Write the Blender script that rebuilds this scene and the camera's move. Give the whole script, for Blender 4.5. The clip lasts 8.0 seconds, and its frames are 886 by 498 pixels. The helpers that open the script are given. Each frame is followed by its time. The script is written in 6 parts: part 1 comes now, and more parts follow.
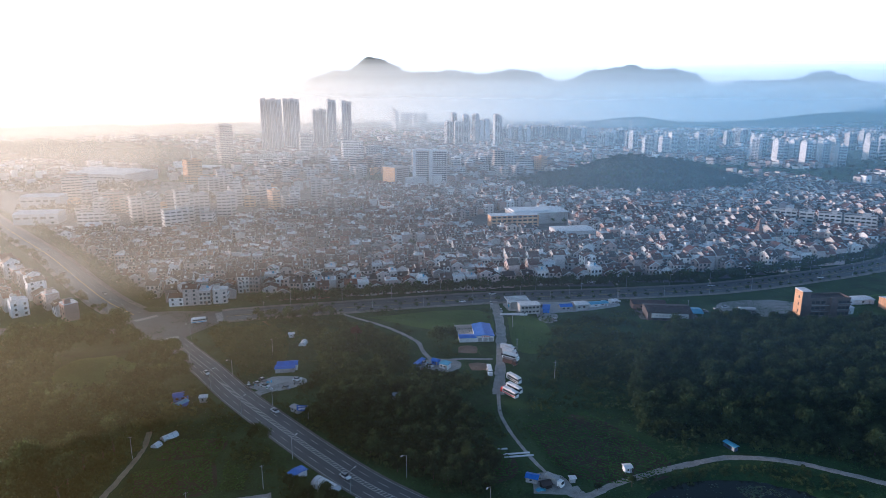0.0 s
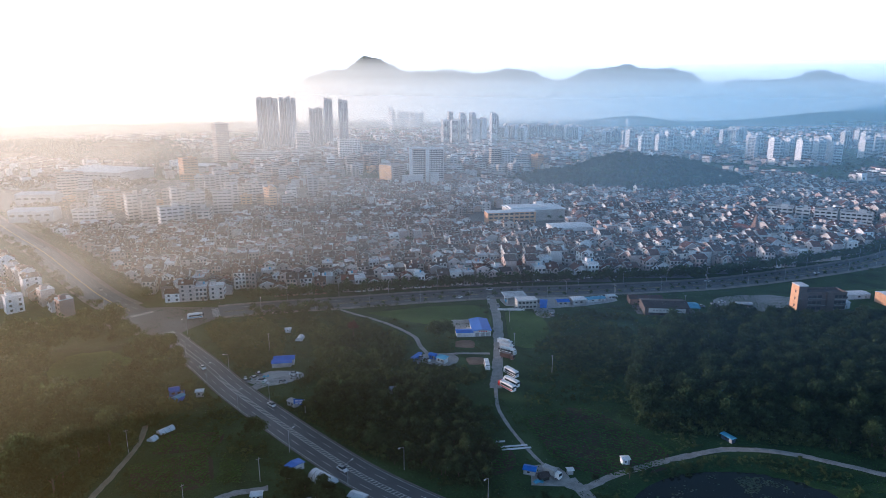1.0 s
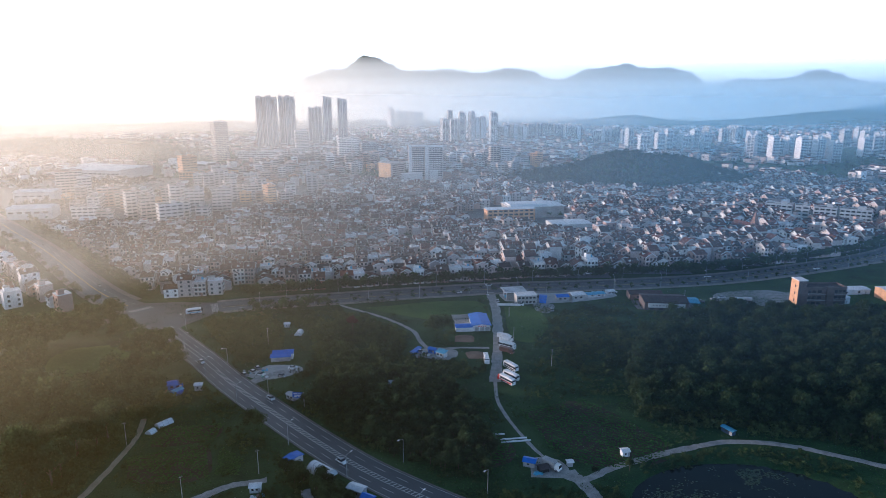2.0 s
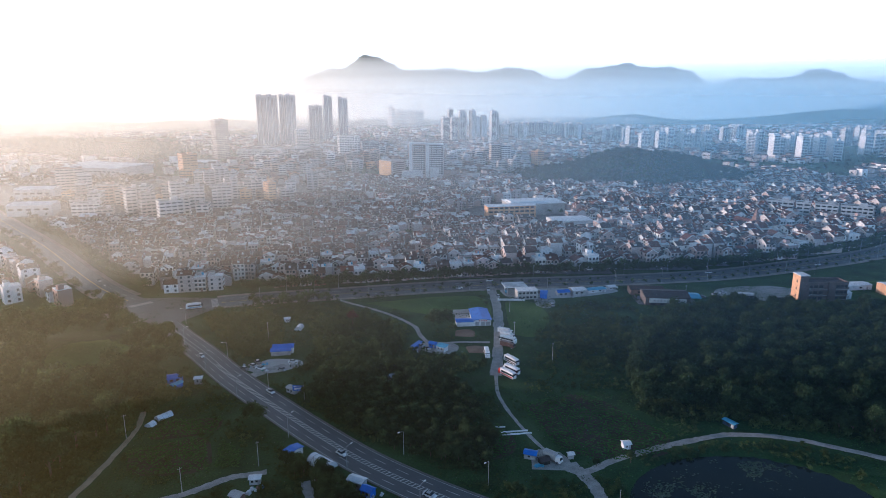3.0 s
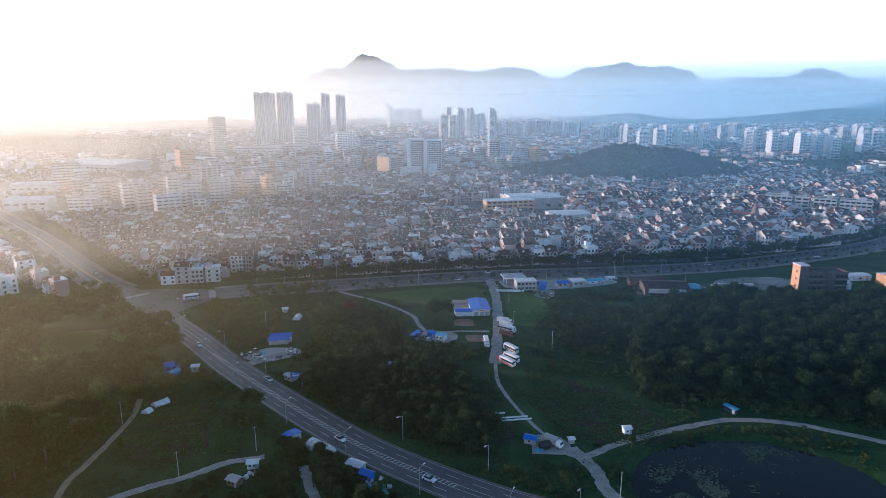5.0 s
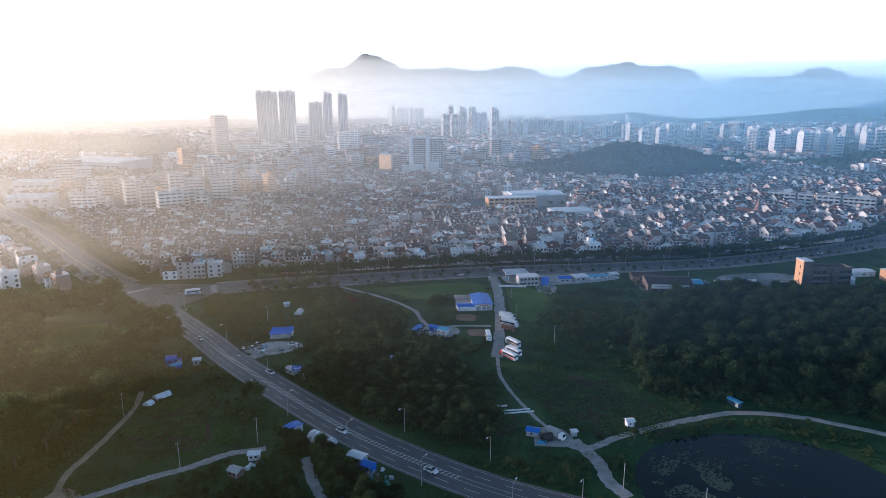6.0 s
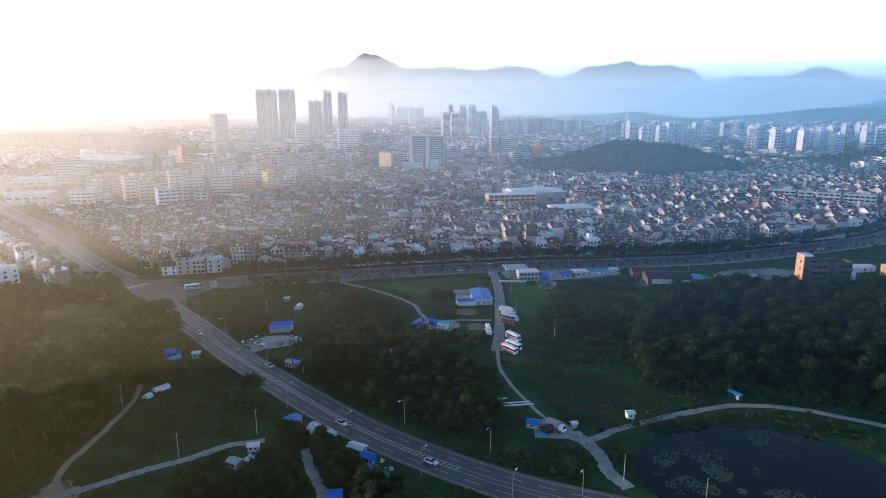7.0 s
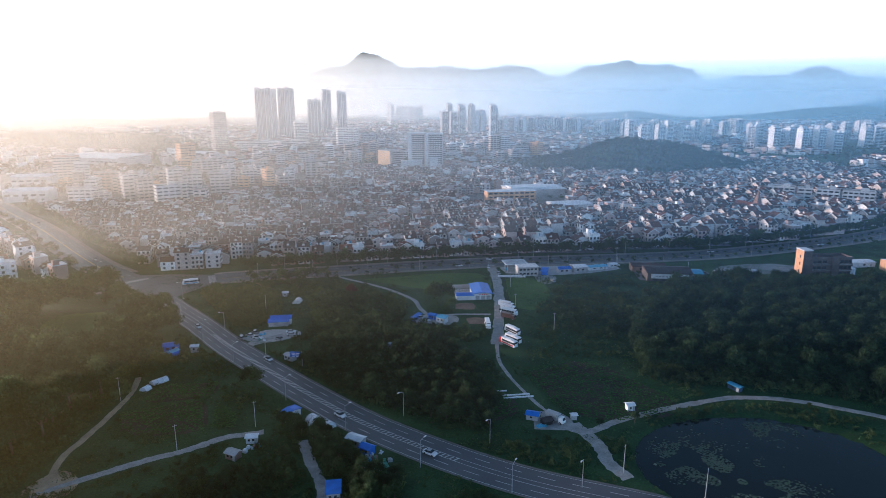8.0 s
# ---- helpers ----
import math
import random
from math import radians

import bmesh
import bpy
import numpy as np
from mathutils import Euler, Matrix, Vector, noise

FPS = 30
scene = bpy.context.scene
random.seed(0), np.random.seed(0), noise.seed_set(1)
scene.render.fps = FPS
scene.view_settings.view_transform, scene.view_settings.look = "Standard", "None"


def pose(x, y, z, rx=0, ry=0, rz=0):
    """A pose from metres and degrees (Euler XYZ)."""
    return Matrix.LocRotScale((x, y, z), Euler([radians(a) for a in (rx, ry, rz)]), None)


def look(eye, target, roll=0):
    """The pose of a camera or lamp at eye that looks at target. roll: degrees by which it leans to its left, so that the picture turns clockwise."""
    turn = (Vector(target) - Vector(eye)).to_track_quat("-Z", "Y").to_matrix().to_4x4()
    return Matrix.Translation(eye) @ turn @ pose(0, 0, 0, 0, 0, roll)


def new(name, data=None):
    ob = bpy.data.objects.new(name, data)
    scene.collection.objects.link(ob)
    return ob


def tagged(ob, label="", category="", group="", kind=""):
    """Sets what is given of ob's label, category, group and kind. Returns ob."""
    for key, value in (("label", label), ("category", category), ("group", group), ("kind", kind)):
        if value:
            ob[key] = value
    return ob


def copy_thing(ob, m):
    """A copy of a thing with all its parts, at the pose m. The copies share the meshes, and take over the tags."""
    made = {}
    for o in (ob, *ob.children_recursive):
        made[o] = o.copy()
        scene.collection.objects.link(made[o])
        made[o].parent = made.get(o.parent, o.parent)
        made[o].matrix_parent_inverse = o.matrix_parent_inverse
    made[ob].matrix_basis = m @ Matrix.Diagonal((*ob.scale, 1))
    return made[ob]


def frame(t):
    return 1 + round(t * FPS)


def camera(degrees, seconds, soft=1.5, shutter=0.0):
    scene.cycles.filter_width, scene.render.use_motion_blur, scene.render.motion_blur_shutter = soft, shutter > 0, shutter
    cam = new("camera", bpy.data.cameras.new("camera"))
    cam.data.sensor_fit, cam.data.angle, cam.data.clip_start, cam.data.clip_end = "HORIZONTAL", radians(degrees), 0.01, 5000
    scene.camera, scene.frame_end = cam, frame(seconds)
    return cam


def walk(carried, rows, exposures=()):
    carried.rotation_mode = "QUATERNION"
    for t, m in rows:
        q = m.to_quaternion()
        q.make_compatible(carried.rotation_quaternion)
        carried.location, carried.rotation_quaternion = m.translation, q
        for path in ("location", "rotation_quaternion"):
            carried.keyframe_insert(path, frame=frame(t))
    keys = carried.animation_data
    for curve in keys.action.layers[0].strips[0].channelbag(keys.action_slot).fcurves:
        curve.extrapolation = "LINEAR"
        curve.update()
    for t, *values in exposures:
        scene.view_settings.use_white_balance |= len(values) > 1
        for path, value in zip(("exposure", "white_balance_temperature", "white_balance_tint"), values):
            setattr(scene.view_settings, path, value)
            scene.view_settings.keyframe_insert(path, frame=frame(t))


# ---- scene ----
# ---------- camera: a drone that sinks straight down, looking over the city ----------
cam = camera(70.0, 8.0, soft=0.6)
PATH = [
    (0.0, pose(0.5, -0.3, 127.4, 76.53, 0, 0.00)),
    (0.5, pose(0.3, -0.4, 126.0, 76.52, 0, -0.16)),
    (1.0, pose(0.3, -0.4, 124.6, 76.51, 0, -0.31)),
    (1.5, pose(0.3, -0.4, 123.1, 76.51, 0, -0.39)),
    (3.0, pose(0.3, -0.2, 118.7, 76.48, 0, -0.32)),
    (3.5, pose(0.3, -0.1, 117.2, 76.50, 0, -0.65)),
    (4.0, pose(0.1, 0.0, 115.7, 76.51, 0, -0.57)),
    (4.5, pose(-0.1, 0.1, 114.2, 76.50, 0, -0.58)),
    (6.0, pose(-0.2, 0.3, 109.8, 76.50, 0, -0.33)),
    (6.5, pose(-0.2, 0.3, 108.3, 76.49, 0, -0.35)),
    (7.0, pose(-0.2, 0.3, 106.9, 76.49, 0, -0.34)),
    (7.5, pose(-0.2, 0.3, 105.4, 76.50, 0, -0.31)),
    (8.0, pose(-0.2, 0.4, 104.0, 76.46, 0, -0.42)),
]
walk(cam, PATH, exposures=[(0.0, 0.92, 4690, 11), (8.0, 1.02, 4690, 11)])

# ---------- light: a low morning sun, ahead and far to one side ----------
SUN_TURN, SUN_HEIGHT = 66.0, 5.2          # degrees west of the view's north, degrees up
world = bpy.data.worlds.new("morning_sky")
scene.world = world
world.use_nodes = True
wn = world.node_tree.nodes
sky = wn.new("ShaderNodeTexSky")
sky.sky_type = "NISHITA"
sky.sun_disc = False
sky.sun_elevation = radians(SUN_HEIGHT)
sky.sun_rotation = radians(-SUN_TURN)
sky.air_density, sky.dust_density, sky.ozone_density = 1.0, 2.0, 1.0
wn["Background"].inputs["Strength"].default_value = 0.11
world.node_tree.links.new(sky.outputs["Color"], wn["Background"].inputs["Color"])
# the milky haze low in the sky all round, warm towards the sun and blue away from it
way, parts, low, haze, blend = (wn.new("ShaderNode" + k) for k in ("TexCoord", "SeparateXYZ", "MapRange", "Background", "MixShader"))
haze.inputs["Strength"].default_value = 1.0
near_sun, span, hue = wn.new("ShaderNodeVectorMath"), wn.new("ShaderNodeMapRange"), wn.new("ShaderNodeMix")
near_sun.operation, hue.data_type = "DOT_PRODUCT", "RGBA"
near_sun.inputs[1].default_value = (-math.sin(radians(SUN_TURN)), math.cos(radians(SUN_TURN)), 0)
span.inputs["From Min"].default_value, span.inputs["From Max"].default_value = -0.8, 0.1
hue.inputs[6].default_value, hue.inputs[7].default_value = (0.64, 0.83, 1.0, 1), (1.0, 0.93, 0.82, 1)
low.interpolation_type = "SMOOTHSTEP"
for key, v in (("From Min", 0.15), ("From Max", 0.36), ("To Min", 0.94), ("To Max", 0.0)):
    low.inputs[key].default_value = v
for a, b in ((way.outputs["Generated"], near_sun.inputs[0]), (near_sun.outputs["Value"], span.inputs["Value"]), (span.outputs[0], hue.inputs[0]), (hue.outputs[2], haze.inputs["Color"]),
             (way.outputs["Generated"], parts.inputs[0]), (parts.outputs["Z"], low.inputs["Value"]), (low.outputs[0], blend.inputs[0]),
             (wn["Background"].outputs[0], blend.inputs[1]), (haze.outputs[0], blend.inputs[2]), (blend.outputs[0], wn["World Output"].inputs["Surface"])):
    world.node_tree.links.new(a, b)
sun_data = bpy.data.lights.new("sun", "SUN")
sun_data.energy, sun_data.angle, sun_data.color = 3.7, radians(0.6), (1.0, 0.64, 0.41)
sun_way = Vector((-math.sin(radians(SUN_TURN)) * math.cos(radians(SUN_HEIGHT)),
                  math.cos(radians(SUN_TURN)) * math.cos(radians(SUN_HEIGHT)), math.sin(radians(SUN_HEIGHT))))
sun = new("sun", sun_data)
sun.matrix_world = look(sun_way * 1000, (0, 0, 0))

rng = random.Random(7)
nrng = np.random.default_rng(11)


# ---------- materials ----------
def surface(name, colors, rand="", scale=0.2, fine=3.0, rough=0.85, metal=0.0, bump=0.15, vary=0.35, through_light=0.0):
    """A material with a palette picked per object or per island, and stains and grain in world space."""
    m = bpy.data.materials.new(name)
    m.use_nodes = True
    nt = m.node_tree
    n, L = nt.nodes, nt.links.new
    bs = n["Principled BSDF"]
    bs.inputs["Roughness"].default_value, bs.inputs["Metallic"].default_value = rough, metal
    if rough >= 0.7:
        bs.inputs["Specular IOR Level"].default_value = 0.2
    geo = n.new("ShaderNodeNewGeometry")
    big, small = n.new("ShaderNodeTexNoise"), n.new("ShaderNodeTexNoise")
    for tex, s, det in ((big, scale, 5), (small, fine, 3)):
        L(geo.outputs["Position"], tex.inputs["Vector"])
        tex.inputs["Scale"].default_value, tex.inputs["Detail"].default_value = s, det
    ramp = n.new("ShaderNodeValToRGB")
    el = ramp.color_ramp.elements
    while len(el) < len(colors):
        el.new(0.5)
    for i, c in enumerate(colors):
        el[i].position = i / max(1, len(colors) - 1) if rand == "" else (i + 0.5) / len(colors)
        el[i].color = (*c, 1)
    if rand == "object":
        L(n.new("ShaderNodeObjectInfo").outputs["Random"], ramp.inputs["Fac"])
    elif rand == "island":
        L(geo.outputs["Random Per Island"], ramp.inputs["Fac"])
    else:
        L(big.outputs["Fac"], ramp.inputs["Fac"])
    add = n.new("ShaderNodeMath")
    add.operation = "ADD"
    L(big.outputs["Fac"], add.inputs[0])
    L(small.outputs["Fac"], add.inputs[1])
    rng_node = n.new("ShaderNodeMapRange")
    L(add.outputs[0], rng_node.inputs["Value"])
    for key, v in (("From Min", 0.6), ("From Max", 1.4), ("To Min", 1 - vary), ("To Max", 1 + vary * 0.6)):
        rng_node.inputs[key].default_value = v
    mul = n.new("ShaderNodeVectorMath")
    mul.operation = "SCALE"
    L(ramp.outputs["Color"], mul.inputs[0])
    L(rng_node.outputs[0], mul.inputs["Scale"])
    L(mul.outputs[0], bs.inputs["Base Color"])
    if bump:
        b = n.new("ShaderNodeBump")
        b.inputs["Strength"].default_value = bump
        b.inputs["Distance"].default_value = 0.1
        L(small.outputs["Fac"], b.inputs["Height"])
        L(b.outputs[0], bs.inputs["Normal"])
    if through_light:
        tr, mix = n.new("ShaderNodeBsdfTranslucent"), n.new("ShaderNodeMixShader")
        L(mul.outputs[0], tr.inputs["Color"])
        mix.inputs[0].default_value = through_light
        L(bs.outputs[0], mix.inputs[1])
        L(tr.outputs[0], mix.inputs[2])
        L(mix.outputs[0], n["Material Output"].inputs["Surface"])
        bs.inputs["Specular IOR Level"].default_value = 0.15
    return m


WALLS = [(0.50, 0.40, 0.36), (0.62, 0.58, 0.55), (0.36, 0.22, 0.18), (0.46, 0.36, 0.33), (0.74, 0.72, 0.70), (0.30, 0.26, 0.25), (0.52, 0.37, 0.31), (0.54, 0.50, 0.48), (0.42, 0.33, 0.30), (0.66, 0.58, 0.52), (0.80, 0.79, 0.78), (0.78, 0.76, 0.74)]
ROOFS = [(0.070, 0.050, 0.047), (0.14, 0.058, 0.042), (0.080, 0.066, 0.064), (0.18, 0.068, 0.048), (0.055, 0.046, 0.047), (0.11, 0.080, 0.070), (0.10, 0.052, 0.042)]
M = dict(
    ground=surface("meadow_soil", [(0.018, 0.042, 0.013), (0.028, 0.066, 0.018), (0.046, 0.072, 0.026)], scale=0.07, fine=1.4, bump=0.8, vary=0.6),
    grass=surface("mown_grass", [(0.048, 0.108, 0.018), (0.070, 0.124, 0.024)], scale=0.05, fine=1.2, bump=0.6, vary=0.45),
    crop=surface("crop_leaves", [(0.040, 0.100, 0.022), (0.060, 0.128, 0.030)], rand="island", scale=0.3, fine=3, bump=0.3, vary=0.5, through_light=0.25),
    tuft=surface("weed_leaves", [(0.028, 0.068, 0.018), (0.042, 0.104, 0.024), (0.060, 0.108, 0.034)], rand="island", scale=0.08, fine=1.0, bump=0, vary=0.45, through_light=0.3),
    leaf=surface("tree_leaves", [(0.030, 0.054, 0.026), (0.036, 0.062, 0.028), (0.046, 0.076, 0.031), (0.074, 0.104, 0.037), (0.096, 0.118, 0.042)], scale=0.13, fine=0.5, bump=0, vary=0.6, through_light=0.5),
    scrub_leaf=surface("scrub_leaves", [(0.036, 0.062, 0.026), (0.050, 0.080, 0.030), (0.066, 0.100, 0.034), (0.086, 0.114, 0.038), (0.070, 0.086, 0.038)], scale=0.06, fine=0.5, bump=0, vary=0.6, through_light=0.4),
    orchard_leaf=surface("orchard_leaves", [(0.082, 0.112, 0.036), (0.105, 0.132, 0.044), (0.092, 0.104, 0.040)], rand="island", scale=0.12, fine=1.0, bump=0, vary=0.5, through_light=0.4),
    red_leaf=surface("copper_leaves", [(0.07, 0.03, 0.022), (0.085, 0.04, 0.028)], rand="island", scale=0.1, fine=1.0, bump=0, through_light=0.3),
    bark=surface("bark", [(0.09, 0.065, 0.045), (0.12, 0.09, 0.065)], scale=1.0, fine=6),
    forest=surface("far_forest", [(0.009, 0.020, 0.011), (0.014, 0.027, 0.013), (0.019, 0.030, 0.015)], rand="island", scale=0.04, fine=0.4, bump=0, vary=0.45, through_light=0.1),
    asphalt=surface("asphalt", [(0.052, 0.057, 0.064), (0.078, 0.083, 0.090)], scale=0.06, fine=5, rough=0.55, vary=0.3),
    paint=surface("road_paint", [(0.36, 0.36, 0.35), (0.50, 0.50, 0.48)], scale=0.5, fine=6, rough=0.6, bump=0.05, vary=0.4),
    yellow=surface("yellow_paint", [(0.62, 0.42, 0.08), (0.7, 0.5, 0.12)], scale=0.5, fine=6, rough=0.6, bump=0.05, vary=0.4),
    pave=surface("pavement_blocks", [(0.22, 0.20, 0.185), (0.28, 0.25, 0.23)], scale=0.2, fine=4),
    kerb=surface("kerb_concrete", [(0.13, 0.125, 0.12), (0.18, 0.175, 0.165)], scale=0.2, fine=4, vary=0.4),
    gravel=surface("pale_gravel", [(0.27, 0.265, 0.25), (0.36, 0.35, 0.33)], scale=0.35, fine=2.2, bump=0.4, vary=0.38),
    soil=surface("dark_field_soil", [(0.040, 0.034, 0.024), (0.060, 0.050, 0.034)], scale=0.15, fine=2, bump=0.5, vary=0.4),
    sand=surface("sandy_track", [(0.32, 0.24, 0.15), (0.42, 0.32, 0.21)], scale=0.2, fine=3, bump=0.4, vary=0.4),
    earth=surface("bare_earth", [(0.16, 0.115, 0.085), (0.22, 0.16, 0.115)], scale=0.15, fine=2, bump=0.5, vary=0.4),
    concrete=surface("concrete", [(0.36, 0.35, 0.335), (0.46, 0.45, 0.43)], scale=0.15, fine=4, vary=0.3),
    wall=surface("house_render", WALLS, rand="object", scale=0.25, fine=3, vary=0.25),
    wall_far=surface("house_render_far", WALLS, rand="island", scale=0.25, fine=2, vary=0.25),
    roof=surface("roof_tiles", ROOFS, rand="object", scale=0.3, fine=4, rough=0.7, vary=0.4, bump=0.4),
    roof_far=surface("roof_tiles_far", ROOFS, rand="island", scale=0.3, fine=2, rough=0.7, vary=0.4),
    flat_roof=surface("roof_membrane", [(0.10, 0.13, 0.11), (0.18, 0.18, 0.18), (0.12, 0.15, 0.13), (0.24, 0.24, 0.24)], rand="object", scale=0.2, fine=3, vary=0.3),
    trim=surface("white_trim", [(0.60, 0.595, 0.59), (0.72, 0.715, 0.71)], scale=0.4, fine=5, rough=0.6, vary=0.2, bump=0.05),
    glass=surface("window_glass", [(0.030, 0.035, 0.042), (0.055, 0.06, 0.07), (0.04, 0.045, 0.05)], rand="object", scale=0.3, fine=2, rough=0.08, vary=0.3, bump=0),
    glass_far=surface("window_glass_far", [(0.030, 0.035, 0.042), (0.055, 0.06, 0.07), (0.09, 0.09, 0.095)], rand="island", scale=0.3, fine=2, rough=0.15, vary=0.3, bump=0),
    block=surface("block_cladding", [(0.50, 0.44, 0.40), (0.60, 0.57, 0.55), (0.38, 0.34, 0.32), (0.54, 0.46, 0.40), (0.30, 0.26, 0.25), (0.66, 0.64, 0.62), (0.40, 0.27, 0.22)], rand="object", scale=0.08, fine=2, vary=0.2),
    apartment=surface("apartment_paint", [(0.54, 0.53, 0.52), (0.62, 0.61, 0.60), (0.48, 0.46, 0.45)], rand="object", scale=0.06, fine=1.5, vary=0.2, rough=0.7),
    tower_wall=surface("tower_cladding", [(0.34, 0.34, 0.35), (0.42, 0.41, 0.41)], rand="object", scale=0.05, fine=1.5, vary=0.2, rough=0.6),
    tower_glass=surface("tower_glass", [(0.12, 0.13, 0.15), (0.17, 0.18, 0.20)], scale=0.05, fine=0.6, rough=0.25, vary=0.3, bump=0),
    gold=surface("gold_glass", [(0.52, 0.28, 0.10), (0.60, 0.34, 0.13)], scale=0.1, fine=2, vary=0.3, rough=0.45, bump=0.05),
    brick=surface("brown_brick", [(0.23, 0.15, 0.12), (0.28, 0.18, 0.14)], scale=0.4, fine=6, vary=0.3),
    dark_brick=surface("dark_brick", [(0.10, 0.085, 0.082), (0.135, 0.112, 0.105)], scale=0.4, fine=6, vary=0.3),
    tan=surface("tan_tiles", [(0.58, 0.33, 0.18), (0.64, 0.39, 0.23)], scale=0.3, fine=4, vary=0.2),
    blue=surface("blue_sheet_metal", [(0.020, 0.12, 0.52), (0.035, 0.17, 0.62)], scale=0.4, fine=4, rough=0.45, vary=0.3, bump=0.1),
    sky_blue=surface("pale_blue_sheet", [(0.10, 0.32, 0.50), (0.14, 0.40, 0.58)], scale=0.4, fine=4, rough=0.5, vary=0.3),
    green_tarp=surface("green_tarpaulin", [(0.05, 0.19, 0.12), (0.08, 0.25, 0.16)], scale=0.5, fine=4, rough=0.6),
    white_metal=surface("white_sheet_metal", [(0.62, 0.63, 0.64), (0.72, 0.73, 0.74)], scale=0.4, fine=4, rough=0.5, vary=0.25, bump=0.05),
    grey_metal=surface("weathered_sheet_metal", [(0.30, 0.31, 0.32), (0.42, 0.42, 0.42)], scale=0.4, fine=4, rough=0.55, vary=0.35),
    dark_roof=surface("dark_roof_sheet", [(0.045, 0.038, 0.040), (0.070, 0.058, 0.058)], scale=0.3, fine=3, rough=0.7, vary=0.4),
    slate=surface("slate_blue_sheet", [(0.03, 0.055, 0.10), (0.045, 0.075, 0.13)], scale=0.4, fine=4, rough=0.5, vary=0.3),
    film=surface("greenhouse_film", [(0.66, 0.67, 0.68), (0.76, 0.77, 0.78)], scale=0.4, fine=4, rough=0.35, vary=0.2),
    red=surface("red_vehicle_paint", [(0.50, 0.03, 0.025), (0.55, 0.04, 0.03)], scale=0.6, fine=3, rough=0.3, vary=0.15, bump=0),
    car_paint=surface("car_paint", [(0.75, 0.75, 0.75), (0.70, 0.70, 0.71), (0.06, 0.06, 0.065), (0.35, 0.36, 0.37)], rand="object", scale=0.6, fine=3, rough=0.25, vary=0.1, bump=0),
    white_paint=surface("white_vehicle_paint", [(0.74, 0.74, 0.73), (0.80, 0.80, 0.79)], scale=0.6, fine=3, rough=0.3, vary=0.12, bump=0),
    brown_paint=surface("brown_vehicle_paint", [(0.10, 0.05, 0.035), (0.13, 0.07, 0.05)], scale=0.6, fine=3, rough=0.35, vary=0.15, bump=0),
    rubber=surface("tyre_rubber", [(0.02, 0.02, 0.02), (0.03, 0.03, 0.03)], scale=1, fine=5),
    steel=surface("galvanised_steel", [(0.34, 0.35, 0.36), (0.42, 0.43, 0.44)], scale=0.5, fine=4, rough=0.45, metal=0.6, vary=0.2, bump=0),
    sign_blue=surface("blue_sign_board", [(0.02, 0.10, 0.42), (0.03, 0.12, 0.48)], scale=0.5, fine=4, rough=0.4, vary=0.15, bump=0),
    lily=surface("lily_pads", [(0.022, 0.045, 0.014), (0.036, 0.066, 0.018), (0.055, 0.066, 0.034)], rand="island", scale=0.08, fine=2, rough=0.5, vary=0.35, bump=0),
    mountain=surface("wooded_mountain", [(0.035, 0.060, 0.035), (0.055, 0.085, 0.045)], scale=0.004, fine=0.03, bump=0, vary=0.4),
)
water = surface("pond_water", [(0.006, 0.009, 0.009), (0.010, 0.014, 0.012)], scale=0.05, fine=1.5, rough=0.04, bump=0.02, vary=0.3)
water.node_tree.nodes["Principled BSDF"].inputs["IOR"].default_value = 1.33
water.node_tree.nodes["Principled BSDF"].inputs["Specular IOR Level"].default_value = 0.35


